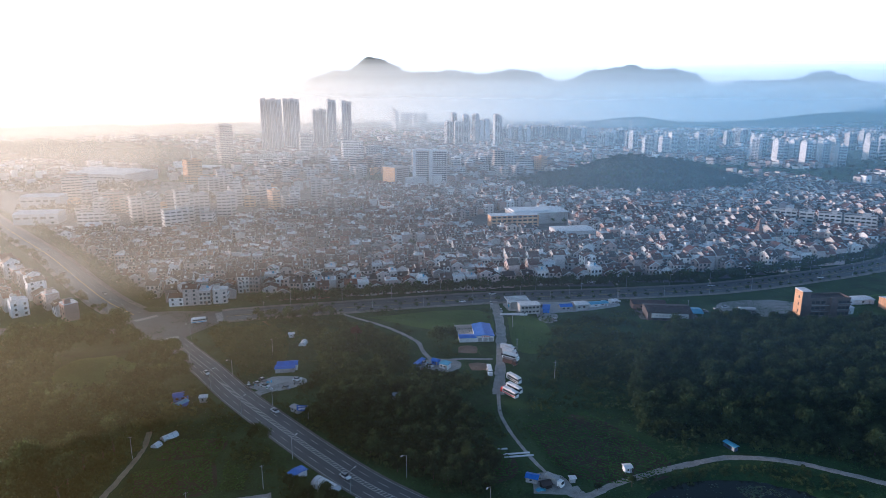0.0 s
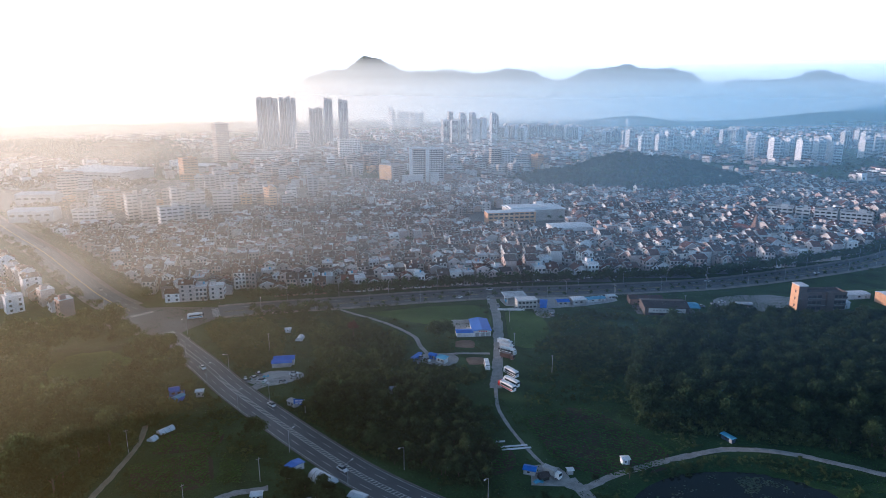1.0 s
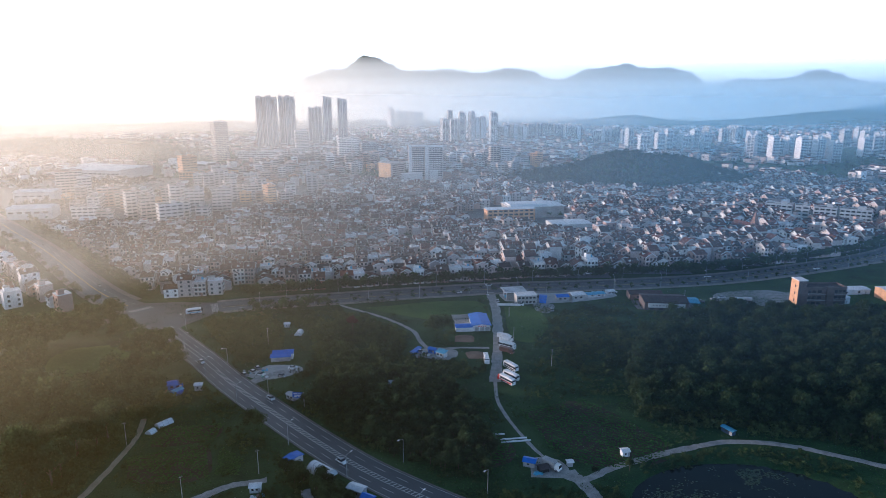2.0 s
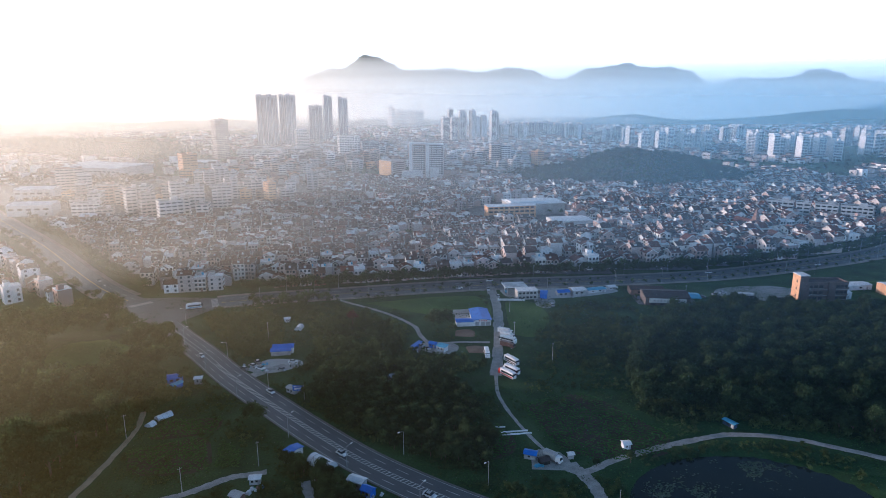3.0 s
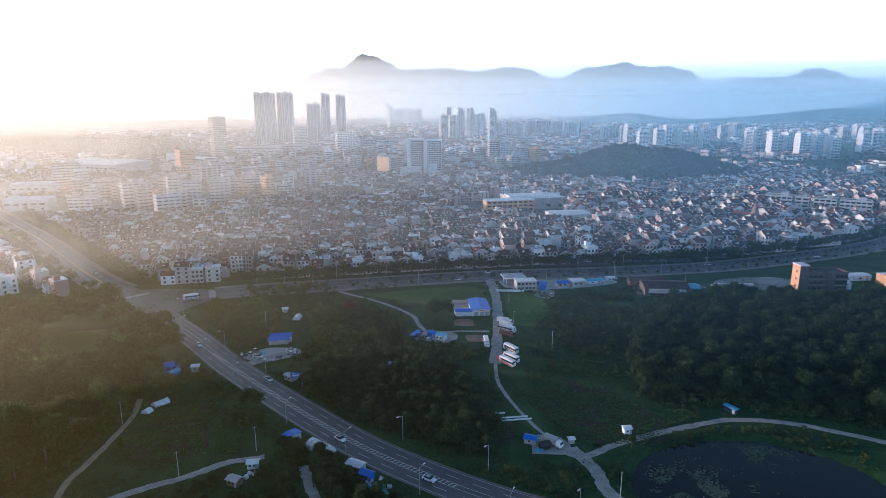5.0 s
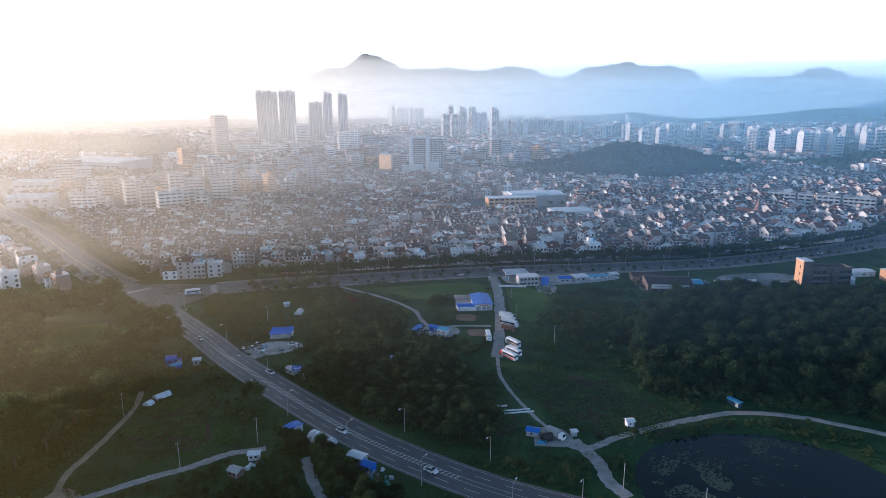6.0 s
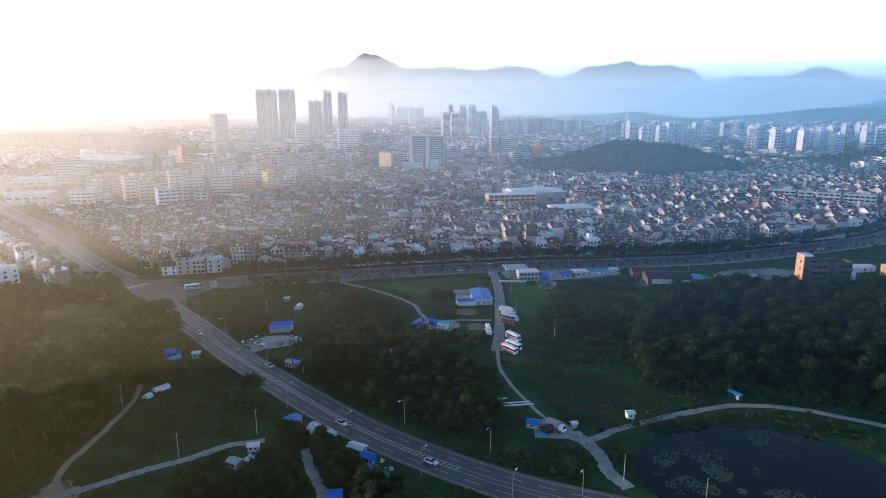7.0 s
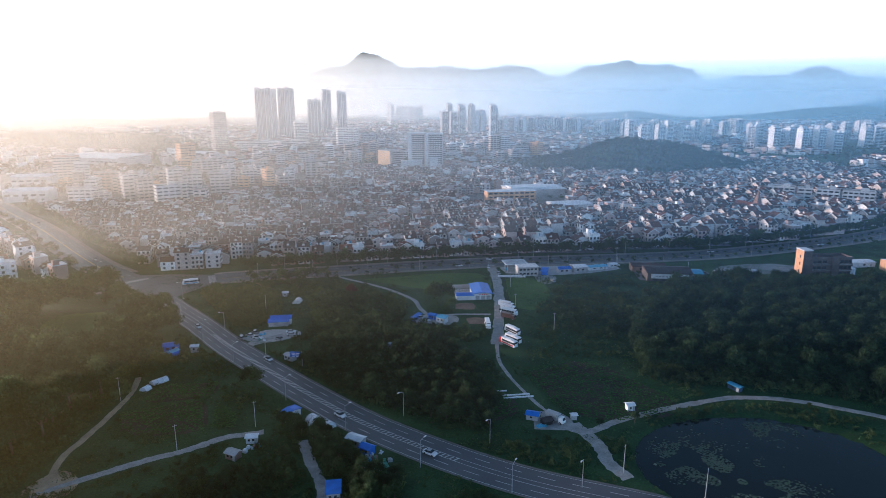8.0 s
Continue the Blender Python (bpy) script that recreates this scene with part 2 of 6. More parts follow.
# ---------- mesh tools ----------
class Shape:
    """Collects corners and faces of one mesh."""

    def __init__(self):
        self.v, self.f = [], []

    def add(self, verts, faces, m=None):
        k = len(self.v)
        self.v += [tuple(m @ Vector(p)) for p in verts] if m is not None else [tuple(p) for p in verts]
        self.f += [tuple(k + i for i in q) for q in faces]
        return self

    def box(self, x, y, z, sx, sy, sz, turn=0.0, m=None):
        """A box with its base's centre at x, y, z."""
        c, s = math.cos(radians(turn)), math.sin(radians(turn))
        pts = []
        for dz in (0, sz):
            for dx, dy in ((-sx / 2, -sy / 2), (sx / 2, -sy / 2), (sx / 2, sy / 2), (-sx / 2, sy / 2)):
                pts.append((x + dx * c - dy * s, y + dx * s + dy * c, z + dz))
        return self.add(pts, [(3, 2, 1, 0), (4, 5, 6, 7), (0, 1, 5, 4), (1, 2, 6, 5), (2, 3, 7, 6), (3, 0, 4, 7)], m)

    def gable(self, x, y, z, sx, sy, rise, over=0.4, thick=0.25, m=None):
        """A pitched roof whose ridge runs along x."""
        a, b = sx / 2 + over, sy / 2 + over
        drop = rise * over / (sy / 2)
        sec = [(-b, z - drop), (0, z + rise), (b, z - drop), (b, z - drop + thick), (0, z + rise + thick), (-b, z - drop + thick)]
        pts = [(x + e, y + p, q) for e in (-a, a) for p, q in sec]
        faces = [(0, 1, 7, 6), (1, 2, 8, 7), (2, 3, 9, 8), (3, 4, 10, 9), (4, 5, 11, 10), (5, 0, 6, 11), (0, 5, 4, 1), (1, 4, 3, 2), (6, 7, 10, 11), (7, 8, 9, 10)]
        return self.add(pts, faces, m)

    def tube(self, path, radii, sides=6, m=None):
        """A round bar along a path of points, with a radius at each."""
        k0, pts, faces = 0, [], []
        for (px, py, pz), r in zip(path, radii):
            for i in range(sides):
                a = 2 * math.pi * i / sides
                pts.append((px + r * math.cos(a), py + r * math.sin(a), pz))
        for j in range(len(path) - 1):
            for i in range(sides):
                i2 = (i + 1) % sides
                faces.append((j * sides + i, j * sides + i2, (j + 1) * sides + i2, (j + 1) * sides + i))
        faces.append(tuple(range(sides))[::-1])
        faces.append(tuple((len(path) - 1) * sides + i for i in range(sides)))
        return self.add(pts, faces, m)

    def mesh(self, name, material=None):
        me = bpy.data.meshes.new(name)
        me.from_pydata(self.v, [], self.f)
        if material:
            me.materials.append(material)
        return me


def fast_mesh(name, verts, faces, material):
    """A mesh from arrays: corners (n, 3), faces (m, 3) or (m, 4)."""
    me = bpy.data.meshes.new(name)
    n, k = faces.shape
    me.vertices.add(len(verts))
    me.vertices.foreach_set("co", verts.astype(np.float32).ravel())
    me.loops.add(n * k)
    me.loops.foreach_set("vertex_index", faces.astype(np.int32).ravel())
    me.polygons.add(n)
    me.polygons.foreach_set("loop_start", np.arange(0, n * k, k, dtype=np.int32))
    me.update(calc_edges=True)
    me.materials.append(material)
    return me


def part(name, shape, material, parent, label="", m=None):
    """One mesh object under a thing or under a part."""
    me = shape.mesh(name, material) if isinstance(shape, Shape) else shape
    ob = new(name, me)
    ob.parent = parent
    if m is not None:
        ob.matrix_basis = m
    if label:
        tagged(ob, label)
    return ob


def thing(name, label, category, m=None, group="", kind=""):
    """An Empty at the base of a thing that carries its parts."""
    ob = new(name)
    ob.empty_display_size = 0.5
    if m is not None:
        ob.matrix_basis = m
    return tagged(ob, label, category, group, kind)


def solid(name, shape, material, label, category, m=None, group="", kind=""):
    """A thing that is one mesh."""
    ob = new(name, shape.mesh(name, material) if isinstance(shape, Shape) else shape)
    if m is not None:
        ob.matrix_basis = m
    return tagged(ob, label, category, group, kind)


def spin(x, y, z=0.0, turn=0.0):
    return pose(x, y, z, 0, 0, turn)


def inside(x, y, poly):
    hit = False
    for (x0, y0), (x1, y1) in zip(poly, poly[1:] + poly[:1]):
        if (y0 > y) != (y1 > y) and x < (x1 - x0) * (y - y0) / (y1 - y0) + x0:
            hit = not hit
    return hit


def smooth(pts, n=8):
    """A Catmull-Rom line through points of the plan."""
    p = [Vector(q) for q in pts]
    p = [2 * p[0] - p[1]] + p + [2 * p[-1] - p[-2]]
    out = []
    for i in range(1, len(p) - 2):
        for j in range(n):
            t = j / n
            out.append(0.5 * (2 * p[i] + (p[i + 1] - p[i - 1]) * t + (2 * p[i - 1] - 5 * p[i] + 4 * p[i + 1] - p[i + 2]) * t * t
                              + (3 * p[i] - p[i - 1] - 3 * p[i + 1] + p[i + 2]) * t ** 3))
    return out + [p[-2]]


def sides_of(line):
    """The unit normals, to the left, along a line."""
    out = []
    for i in range(len(line)):
        d = (line[min(i + 1, len(line) - 1)] - line[max(i - 1, 0)]).normalized()
        out.append(Vector((-d.y, d.x)))
    return out


# ---------- the lie of the land ----------
def bell(x, y, cx, cy, sx, sy):
    return np.exp(-((x - cx) / sx) ** 2 - ((y - cy) / sy) ** 2)


POND = (96.0, 164.0, 37.0, 28.0)


def lie(x, y):
    """Height of the ground (arrays or numbers)."""
    z = np.clip(8.0 * bell(x, y, -203, 262, 42, 42) - 0.9, 0, None)
    z = z + 8.0 * bell(x, y, 195, 268, 55, 42)
    z = z + 11.0 * bell(x, y, 168, 905, 54, 58) + 34.0 * bell(x, y, 266, 930, 66, 84) + 23.0 * bell(x, y, 360, 955, 62, 82)
    z = z + 44.0 * bell(x, y, 900, 3000, 200, 200) + 62.0 * bell(x, y, 2100, 3300, 420, 300)
    r = np.sqrt(((x - POND[0]) / POND[2]) ** 2 + ((y - POND[1]) / POND[3]) ** 2)
    return z - 1.8 * np.clip((1.12 - r) / 0.2, 0, 1)


def ground_z(x, y):
    return float(lie(np.float64(x), np.float64(y)))


# ---------- ground, mountains, haze sheets ---
def lines(lo, hi, fine_lo, fine_hi, step, grow=1.35):
    """Grid lines: even between fine_lo and fine_hi, then ever wider."""
    mid = list(np.arange(fine_lo, fine_hi + 0.1, step))
    a, b, d = [fine_lo], [fine_hi], step
    while b[-1] < hi or a[0] > lo:
        d = min(d * grow, 160)
        if b[-1] < hi:
            b.append(min(hi, b[-1] + d))
        if a[0] > lo:
            a.insert(0, max(lo, a[0] - d))
    return np.array(a[:-1] + mid + b[1:])


gx, gy = lines(-4800, 4800, -330, 420, 5.0), lines(-2500, 4850, 110, 1100, 5.0)
GX, GY = np.meshgrid(gx, gy)
gv = np.stack([GX, GY, lie(GX, GY)], -1).reshape(-1, 3)
idx = np.arange(len(gv)).reshape(len(gy), len(gx))
gf = np.stack([idx[:-1, :-1], idx[:-1, 1:], idx[1:, 1:], idx[1:, :-1]], -1).reshape(-1, 4)
ground_mesh = fast_mesh("ground", gv, gf, M["ground"])
ground_mesh.polygons.foreach_set("use_smooth", [True] * len(gf))
ground = solid("ground", ground_mesh, None, "dark green meadow ground with patchy grass", "ground", kind="structure")


def ridge_height(a):
    """Height of the mountain crest by its bearing, degrees east of north."""
    peaks = ((-12.5, 120, 4.5), (-8.8, 146, 4), (-5.7, 230, 3), (-1.5, 138, 3), (1.4, 139, 3.2), (6.3, 169, 3.8), (13.5, 159, 3.2), (16.5, 153, 3.0), (19.8, 137, 3.0), (26, 84, 3.2), (30, 115, 3.2), (36.5, 48, 5), (46, 120, 8), (60, 90, 9))
    return 165 / (1 + math.exp(-(a + 13) / 2.5)) + sum((h * math.exp(-abs((a - c) / w) ** 1.8)) ** 2 for c, h, w in peaks) ** 0.5


def rough_crest(a):
    """The crest with its small shoulders and notches."""
    return ridge_height(a) + 16 * noise.fractal(Vector((a * 0.55, 7.0, 0.0)), 0.9, 2.1, 5)


mv, nr = [], 22
bearings = np.arange(-75, 75.1, 0.16)
for a in bearings:
    crest = rough_crest(a)
    for j in range(nr):
        r = 4050 + 780 * j / (nr - 1)
        k = (j / (nr - 1)) / 0.72
        lift = k ** 1.3 if k < 1 else max(0, 1 - (k - 1) * 2)
        p = Vector((math.sin(radians(a)) * r, math.cos(radians(a)) * r, 0))
        spur = noise.fractal(Vector((a * 0.55, j * 0.10, 3.0)), 1.0, 2.0, 4) * 55 * min(1, lift * 1.2) * (0.35 if k > 0.9 else 1)
        mv.append((p.x, p.y, max(-2, crest * lift + spur - 3)))
na = len(bearings)
mi = np.arange(na * nr).reshape(na, nr)
mf = np.stack([mi[:-1, :-1], mi[:-1, 1:], mi[1:, 1:], mi[1:, :-1]], -1).reshape(-1, 4)
range_mesh = fast_mesh("mountain_range", np.array(mv), mf, M["mountain"])
range_mesh.polygons.foreach_set("use_smooth", [True] * len(mf))
solid("mountain_range", range_mesh, None, "long wooded mountain range, blue with distance", "mountains", kind="structure")


def haze_nodes(name):
    """An empty material for the haze sheets and small makers of nodes for it."""
    m = bpy.data.materials.new(name)
    m.use_nodes = True
    n, L = m.node_tree.nodes, m.node_tree.links.new
    n.remove(n["Principled BSDF"])

    def span(value, a, b, c, d):
        r = n.new("ShaderNodeMapRange")
        r.interpolation_type = "SMOOTHSTEP"
        L(value, r.inputs["Value"])
        for key, v in (("From Min", a), ("From Max", b), ("To Min", c), ("To Max", d)):
            r.inputs[key].default_value = v
        return r.outputs[0]

    def calc(kind, a, b):
        r = n.new("ShaderNodeMath")
        r.operation = kind
        for k, v in enumerate((a, b)):
            if isinstance(v, (int, float)):
                r.inputs[k].default_value = v
            else:
                L(v, r.inputs[k])
        return r.outputs[0]

    return m, n, L, span, calc


def haze_material(name, density, across, stretch, warm, cool, wisp=0.25):
    """Thin veil that stands in for haze and sun glare; it scatters the sun and the sky, with a warm west and a blue
    east put into its colour.
    density(span, calc, x, y, z, bearing) gives how much of it there is; across is the share of light that passes
    through."""
    m, n, L, span, calc = haze_nodes(name)
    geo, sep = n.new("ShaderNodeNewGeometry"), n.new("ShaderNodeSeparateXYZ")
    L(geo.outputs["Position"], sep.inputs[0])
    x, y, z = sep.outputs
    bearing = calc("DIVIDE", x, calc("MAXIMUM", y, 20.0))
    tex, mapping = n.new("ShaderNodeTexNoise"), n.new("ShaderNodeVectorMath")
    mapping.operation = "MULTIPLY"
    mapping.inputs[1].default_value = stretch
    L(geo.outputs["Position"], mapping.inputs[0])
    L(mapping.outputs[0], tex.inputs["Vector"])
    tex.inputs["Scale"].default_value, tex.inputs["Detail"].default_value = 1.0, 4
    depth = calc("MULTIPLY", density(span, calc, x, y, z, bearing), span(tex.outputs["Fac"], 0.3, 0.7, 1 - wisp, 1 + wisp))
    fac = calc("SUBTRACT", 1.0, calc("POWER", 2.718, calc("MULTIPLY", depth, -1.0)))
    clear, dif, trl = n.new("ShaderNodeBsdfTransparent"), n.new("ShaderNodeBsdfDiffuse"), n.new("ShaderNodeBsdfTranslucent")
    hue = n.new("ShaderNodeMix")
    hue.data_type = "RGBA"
    # sunward warmth and eastern blue are painted in by bearing
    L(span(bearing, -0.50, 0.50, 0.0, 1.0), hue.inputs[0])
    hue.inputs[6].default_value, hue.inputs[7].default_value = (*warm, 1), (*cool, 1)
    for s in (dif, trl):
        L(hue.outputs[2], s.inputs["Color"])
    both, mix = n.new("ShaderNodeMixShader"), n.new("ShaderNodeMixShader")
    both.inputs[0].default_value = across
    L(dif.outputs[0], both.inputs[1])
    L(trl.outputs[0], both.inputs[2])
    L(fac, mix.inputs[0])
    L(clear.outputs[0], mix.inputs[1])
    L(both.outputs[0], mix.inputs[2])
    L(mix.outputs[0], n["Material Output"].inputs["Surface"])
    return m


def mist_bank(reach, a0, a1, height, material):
    """A long, slightly curved, see-through sheet added as haze, which stands on the ground."""
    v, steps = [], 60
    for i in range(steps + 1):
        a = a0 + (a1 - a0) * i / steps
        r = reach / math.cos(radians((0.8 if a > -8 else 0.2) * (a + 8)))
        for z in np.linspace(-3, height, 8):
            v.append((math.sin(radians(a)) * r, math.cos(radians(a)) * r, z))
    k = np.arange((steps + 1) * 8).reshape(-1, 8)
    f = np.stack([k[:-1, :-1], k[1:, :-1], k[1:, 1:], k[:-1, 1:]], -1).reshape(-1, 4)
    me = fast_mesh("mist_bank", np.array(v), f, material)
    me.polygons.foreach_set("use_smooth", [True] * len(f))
    solid("mist_bank", me, None, "added see-through haze sheet, tinted gold to the west and blue to the east", "mist", kind="stuff")


def sheet_density(base, glow, edge, rise, low, top):
    """Veil that thickens from the ground up to a height and thins out above it; glow is the sun-glare veil added on top
    of base in the far west, and ends at the bearing edge. High sheets stay low in the west.
    """
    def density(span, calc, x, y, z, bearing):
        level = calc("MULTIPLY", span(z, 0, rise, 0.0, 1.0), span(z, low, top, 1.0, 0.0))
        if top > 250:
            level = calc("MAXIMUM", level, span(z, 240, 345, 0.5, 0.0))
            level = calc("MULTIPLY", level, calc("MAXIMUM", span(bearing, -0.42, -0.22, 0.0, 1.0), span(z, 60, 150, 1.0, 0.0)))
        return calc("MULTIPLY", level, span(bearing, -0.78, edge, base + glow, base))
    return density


# near sheets imitate sun glare in the west, far ones the haze of distance
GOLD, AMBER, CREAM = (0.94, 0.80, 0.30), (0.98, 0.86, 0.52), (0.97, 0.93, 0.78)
HAZE_SHEETS = [  # reach, base, glow, edge, rise, low, top, west colour
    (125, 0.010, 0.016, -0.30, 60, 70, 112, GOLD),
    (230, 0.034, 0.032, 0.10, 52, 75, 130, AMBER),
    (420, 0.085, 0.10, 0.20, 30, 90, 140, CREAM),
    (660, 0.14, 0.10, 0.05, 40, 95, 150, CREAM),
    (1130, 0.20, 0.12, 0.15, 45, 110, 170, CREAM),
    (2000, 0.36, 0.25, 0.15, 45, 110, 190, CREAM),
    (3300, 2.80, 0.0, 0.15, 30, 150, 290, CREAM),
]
for reach, base, glow, edge, rise, low, top, warm in HAZE_SHEETS:
    mist_bank(reach, -44, 50, top + (70 if top > 250 else 5), haze_material("mist", sheet_density(base, glow, edge, rise, low, top), 0.85, (1.2 / reach, 1.2 / reach, 0.009), warm, (0.36, 0.64, 1.0) if reach < 300 else (0.38, 0.69, 1.0) if reach < 3000 else (0.55, 0.79, 1.0)))


# ---------- roads ----------
def strip(name, line, left, right, top, material, label, category, depth=0.3):
    """A slab along a line of the plan, with its top that far above the ground."""
    nrm = sides_of(line)
    s = Shape()
    for p, q in zip(line, nrm):
        a, b = p + q * left, p - q * right
        za, zb = ground_z(a.x, a.y) + top, ground_z(b.x, b.y) + top
        s.v += [(a.x, a.y, za), (b.x, b.y, zb), (b.x, b.y, zb - depth), (a.x, a.y, za - depth)]
    for i in range(len(line) - 1):
        k = 4 * i
        s.f += [(k, k + 1, k + 5, k + 4), (k + 1, k + 2, k + 6, k + 5), (k + 3, k, k + 4, k + 7)]
    return solid(name, s, material, label, category, kind="structure")


main_line = smooth([(150, 108), (110, 122), (75, 136), (49, 146), (26, 155.2), (5, 167), (-22, 186.5), (-43, 206), (-66, 229.5), (-90, 255), (-112, 281.5), (-132, 304), (-150, 325)])
nw_line = smooth([(-172, 350), (-210, 382), (-249, 423), (-323, 505), (-400, 583), (-470, 655), (-600, 790), (-800, 1000)])
ave_line = smooth([(-136, 356), (-122, 362), (-86, 370.5), (-61, 375.5), (-10, 387), (40, 396), (92, 401), (145, 408), (192, 417), (250, 437), (323, 468), (380, 502), (450, 560), (520, 640)])
west_line = smooth([(-168, 334), (-215, 336), (-270, 330), (-420, 318)])
main_road = strip("road", main_line, 6.7, 6.7, 0.06, M["asphalt"], "grey asphalt four-lane road with a hatched middle strip", "road")
nw_road = strip("road", nw_line, 8.5, 8.5, 0.06, M["asphalt"], "wide asphalt road leading into the city", "road")
avenue = strip("road", ave_line, 9.5, 9.5, 0.06, M["asphalt"], "broad asphalt avenue along the edge of the houses", "road")
strip("road", west_line, 6, 6, 0.05, M["asphalt"], "asphalt side road behind the wood", "road")
crossing = Shape()
corner = [(-190, 352), (-181, 366), (-160, 368), (-133, 367), (-126, 352), (-138, 330), (-143, 316), (-158, 316), (-172, 328), (-186, 334)]
crossing.add([(x, y, 0.075) for x, y in corner] + [(x, y, -0.2) for x, y in corner],
             [tuple(range(len(corner)))[::-1]] + [(i, (i + 1) % 10, 10 + (i + 1) % 10, 10 + i) for i in range(10)])
junction = solid("road_junction", crossing, M["asphalt"], "open asphalt road junction with crossings", "road", kind="structure")


def along(line, start, stop, step):
    """Places and directions at even steps along a line."""
    d, want = 0.0, start
    for a, b in zip(line, line[1:]):
        length = (b - a).length
        while want <= d + length and want <= stop:
            yield a.lerp(b, (want - d) / length), (b - a).normalized()
            want += step
        d += length


dash = Shape().box(0, 0, 0, 5.0, 0.2, 0.012).mesh("lane_dash", M["paint"])
bar = Shape().box(0, 0, 0, 1.95, 0.4, 0.012).mesh("hatch_bar", M["paint"])


def mark(name, mesh, road, p, d, off, z=0.064, extra=0.0):
    q = Vector((-d.y, d.x))
    part(name, mesh, None, road, m=spin(p.x + q.x * off, p.y + q.y * off, z + ground_z(p.x, p.y), math.degrees(math.atan2(d.y, d.x)) + extra))


for off in (-3.55, 3.55):
    for p, d in along(main_line, 50, 372, 10):
        mark("lane_dash", dash, main_road, p, d, off)


def stripe(name, road, line, off, material, wide=0.18):
    """A painted line that follows a road."""
    s = Shape()
    for p, q in zip(line, sides_of(line)):
        for e in (off + wide / 2, off - wide / 2):
            s.v.append((p.x + q.x * e, p.y + q.y * e, ground_z(p.x, p.y) + 0.072))
    s.f += [(2 * i, 2 * i + 1, 2 * i + 3, 2 * i + 2) for i in range(len(line) - 1)]
    part(name, s, material, road)


for off in (-6.2, 6.2):
    stripe("edge_line", main_road, main_line, off, M["paint"])
for off in (-0.95, 0.95):
    stripe("centre_line", main_road, main_line, off, M["paint"])
for p, d in along(main_line, 157, 305, 1.55):
    mark("hatch_bar", bar, main_road, p, d, 0, extra=70)
for off in (-5.2, 5.2):
    for p, d in along(ave_line, 20, 640, 11):
        mark("lane_dash", dash, avenue, p, d, off)
for off in (-1.5, 1.5):
    stripe("centre_line", avenue, ave_line[3:], off, M["yellow"], 0.2)
strip("median", ave_line[5:], 1.1, 1.1, 0.24, M["kerb"], "narrow raised concrete median planted with small trees", "median", depth=0.4)
stripe("centre_line", nw_road, nw_line[3:], 0.0, M["yellow"], 0.4)
for off in (-4, 4):
    for p, d in along(nw_line, 20, 420, 11):
        mark("lane_dash", dash, nw_road, p, d, off)
zebra = Shape().box(0, 0, 0, 4.0, 0.5, 0.012).mesh("zebra_bar", M["paint"])
for x, y, a, w in ((-149, 321, 133, 12), (-176, 354, 137, 14), (-133, 358, 23, 17)):
    for k in range(int(w / 1.1)):
        o = (k - w / 2.2) * 1.1
        part("zebra_bar", zebra, None, junction, m=spin(x - math.sin(radians(a)) * o, y + math.cos(radians(a)) * o, 0.08, a))
for line, wide in ((ave_line, 9.5), (nw_line, 8.5)):
    for side in (1, -1):
        nr_ = sides_of(line)
        shifted = [p + q * (side * (wide + 1.6)) for p, q in zip(line, nr_)][4:]
        strip("pavement", shifted, 1.6, 1.6, 0.2, M["pave"], "block-paved footway with a raised kerb", "pavement", depth=0.4)
kerb_line = [p + q * 6.95 for p, q in zip(main_line, sides_of(main_line))]
strip("kerb", kerb_line, 0.22, 0.22, 0.2, M["kerb"], "worn grey concrete kerb beside the road", "kerb", depth=0.4)
kerb_line = [p - q * 6.98 for p, q in zip(main_line, sides_of(main_line))]
strip("kerb", kerb_line, 0.25, 0.25, 0.2, M["kerb"], "worn grey concrete kerb beside the road", "kerb", depth=0.4)


def track(pts, wide, material="gravel", label="pale gravel farm track between fields"):
    line = smooth(pts, 14)
    nrm = sides_of(line)
    s = Shape()
    for i, (p, q) in enumerate(zip(line, nrm)):
        w = wide / 2 * (1 + 0.25 * noise.noise(Vector((p.x * 0.12, p.y * 0.12, 1.0))) + 0.3 * noise.noise(Vector((p.x * 0.6, p.y * 0.6, 1.0))))
        w2 = wide / 2 * (1 + 0.25 * noise.noise(Vector((p.x * 0.12, p.y * 0.12, 9.0))) + 0.3 * noise.noise(Vector((p.x * 0.6, p.y * 0.6, 9.0))))
        a, b = p + q * w, p - q * w2
        s.v += [(a.x, a.y, ground_z(a.x, a.y) - 0.1), (p.x, p.y, ground_z(p.x, p.y) + 0.10), (b.x, b.y, ground_z(b.x, b.y) - 0.1)]
        s.v[-3] = (s.v[-3][0], s.v[-3][1], s.v[-3][2] + 0.16)
        s.v[-1] = (s.v[-1][0], s.v[-1][1], s.v[-1][2] + 0.16)
    for i in range(len(line) - 1):
        k = 3 * i
        s.f += [(k, k + 1, k + 4, k + 3), (k + 1, k + 2, k + 5, k + 4)]
    return solid("track", s, M[material], label, "track", kind="structure")


track([(33, 388), (33.6, 350), (31, 309), (27.5, 277), (25, 256)], 5.4, label="pale gravel lane that buses park along")
track([(25, 258), (24.4, 238), (28, 220), (34, 202), (40, 190), (47, 182.6)], 1.5)
track([(40, 187), (47, 182.6), (60, 190), (82.5, 199.4), (105, 205.6), (126, 202.5), (150, 190), (190, 170)], 3.0, label="pale gravel track along the bank of the pond")
track([(44, 188), (48.5, 176), (49.5, 165), (53, 157)], 4.2)
track([(-114.5, 224), (-111, 211), (-110.5, 196), (-111, 180), (-111.5, 168), (-108, 154), (-104, 142)], 2.2, "sand", "bare sandy track along the edge of a wood")
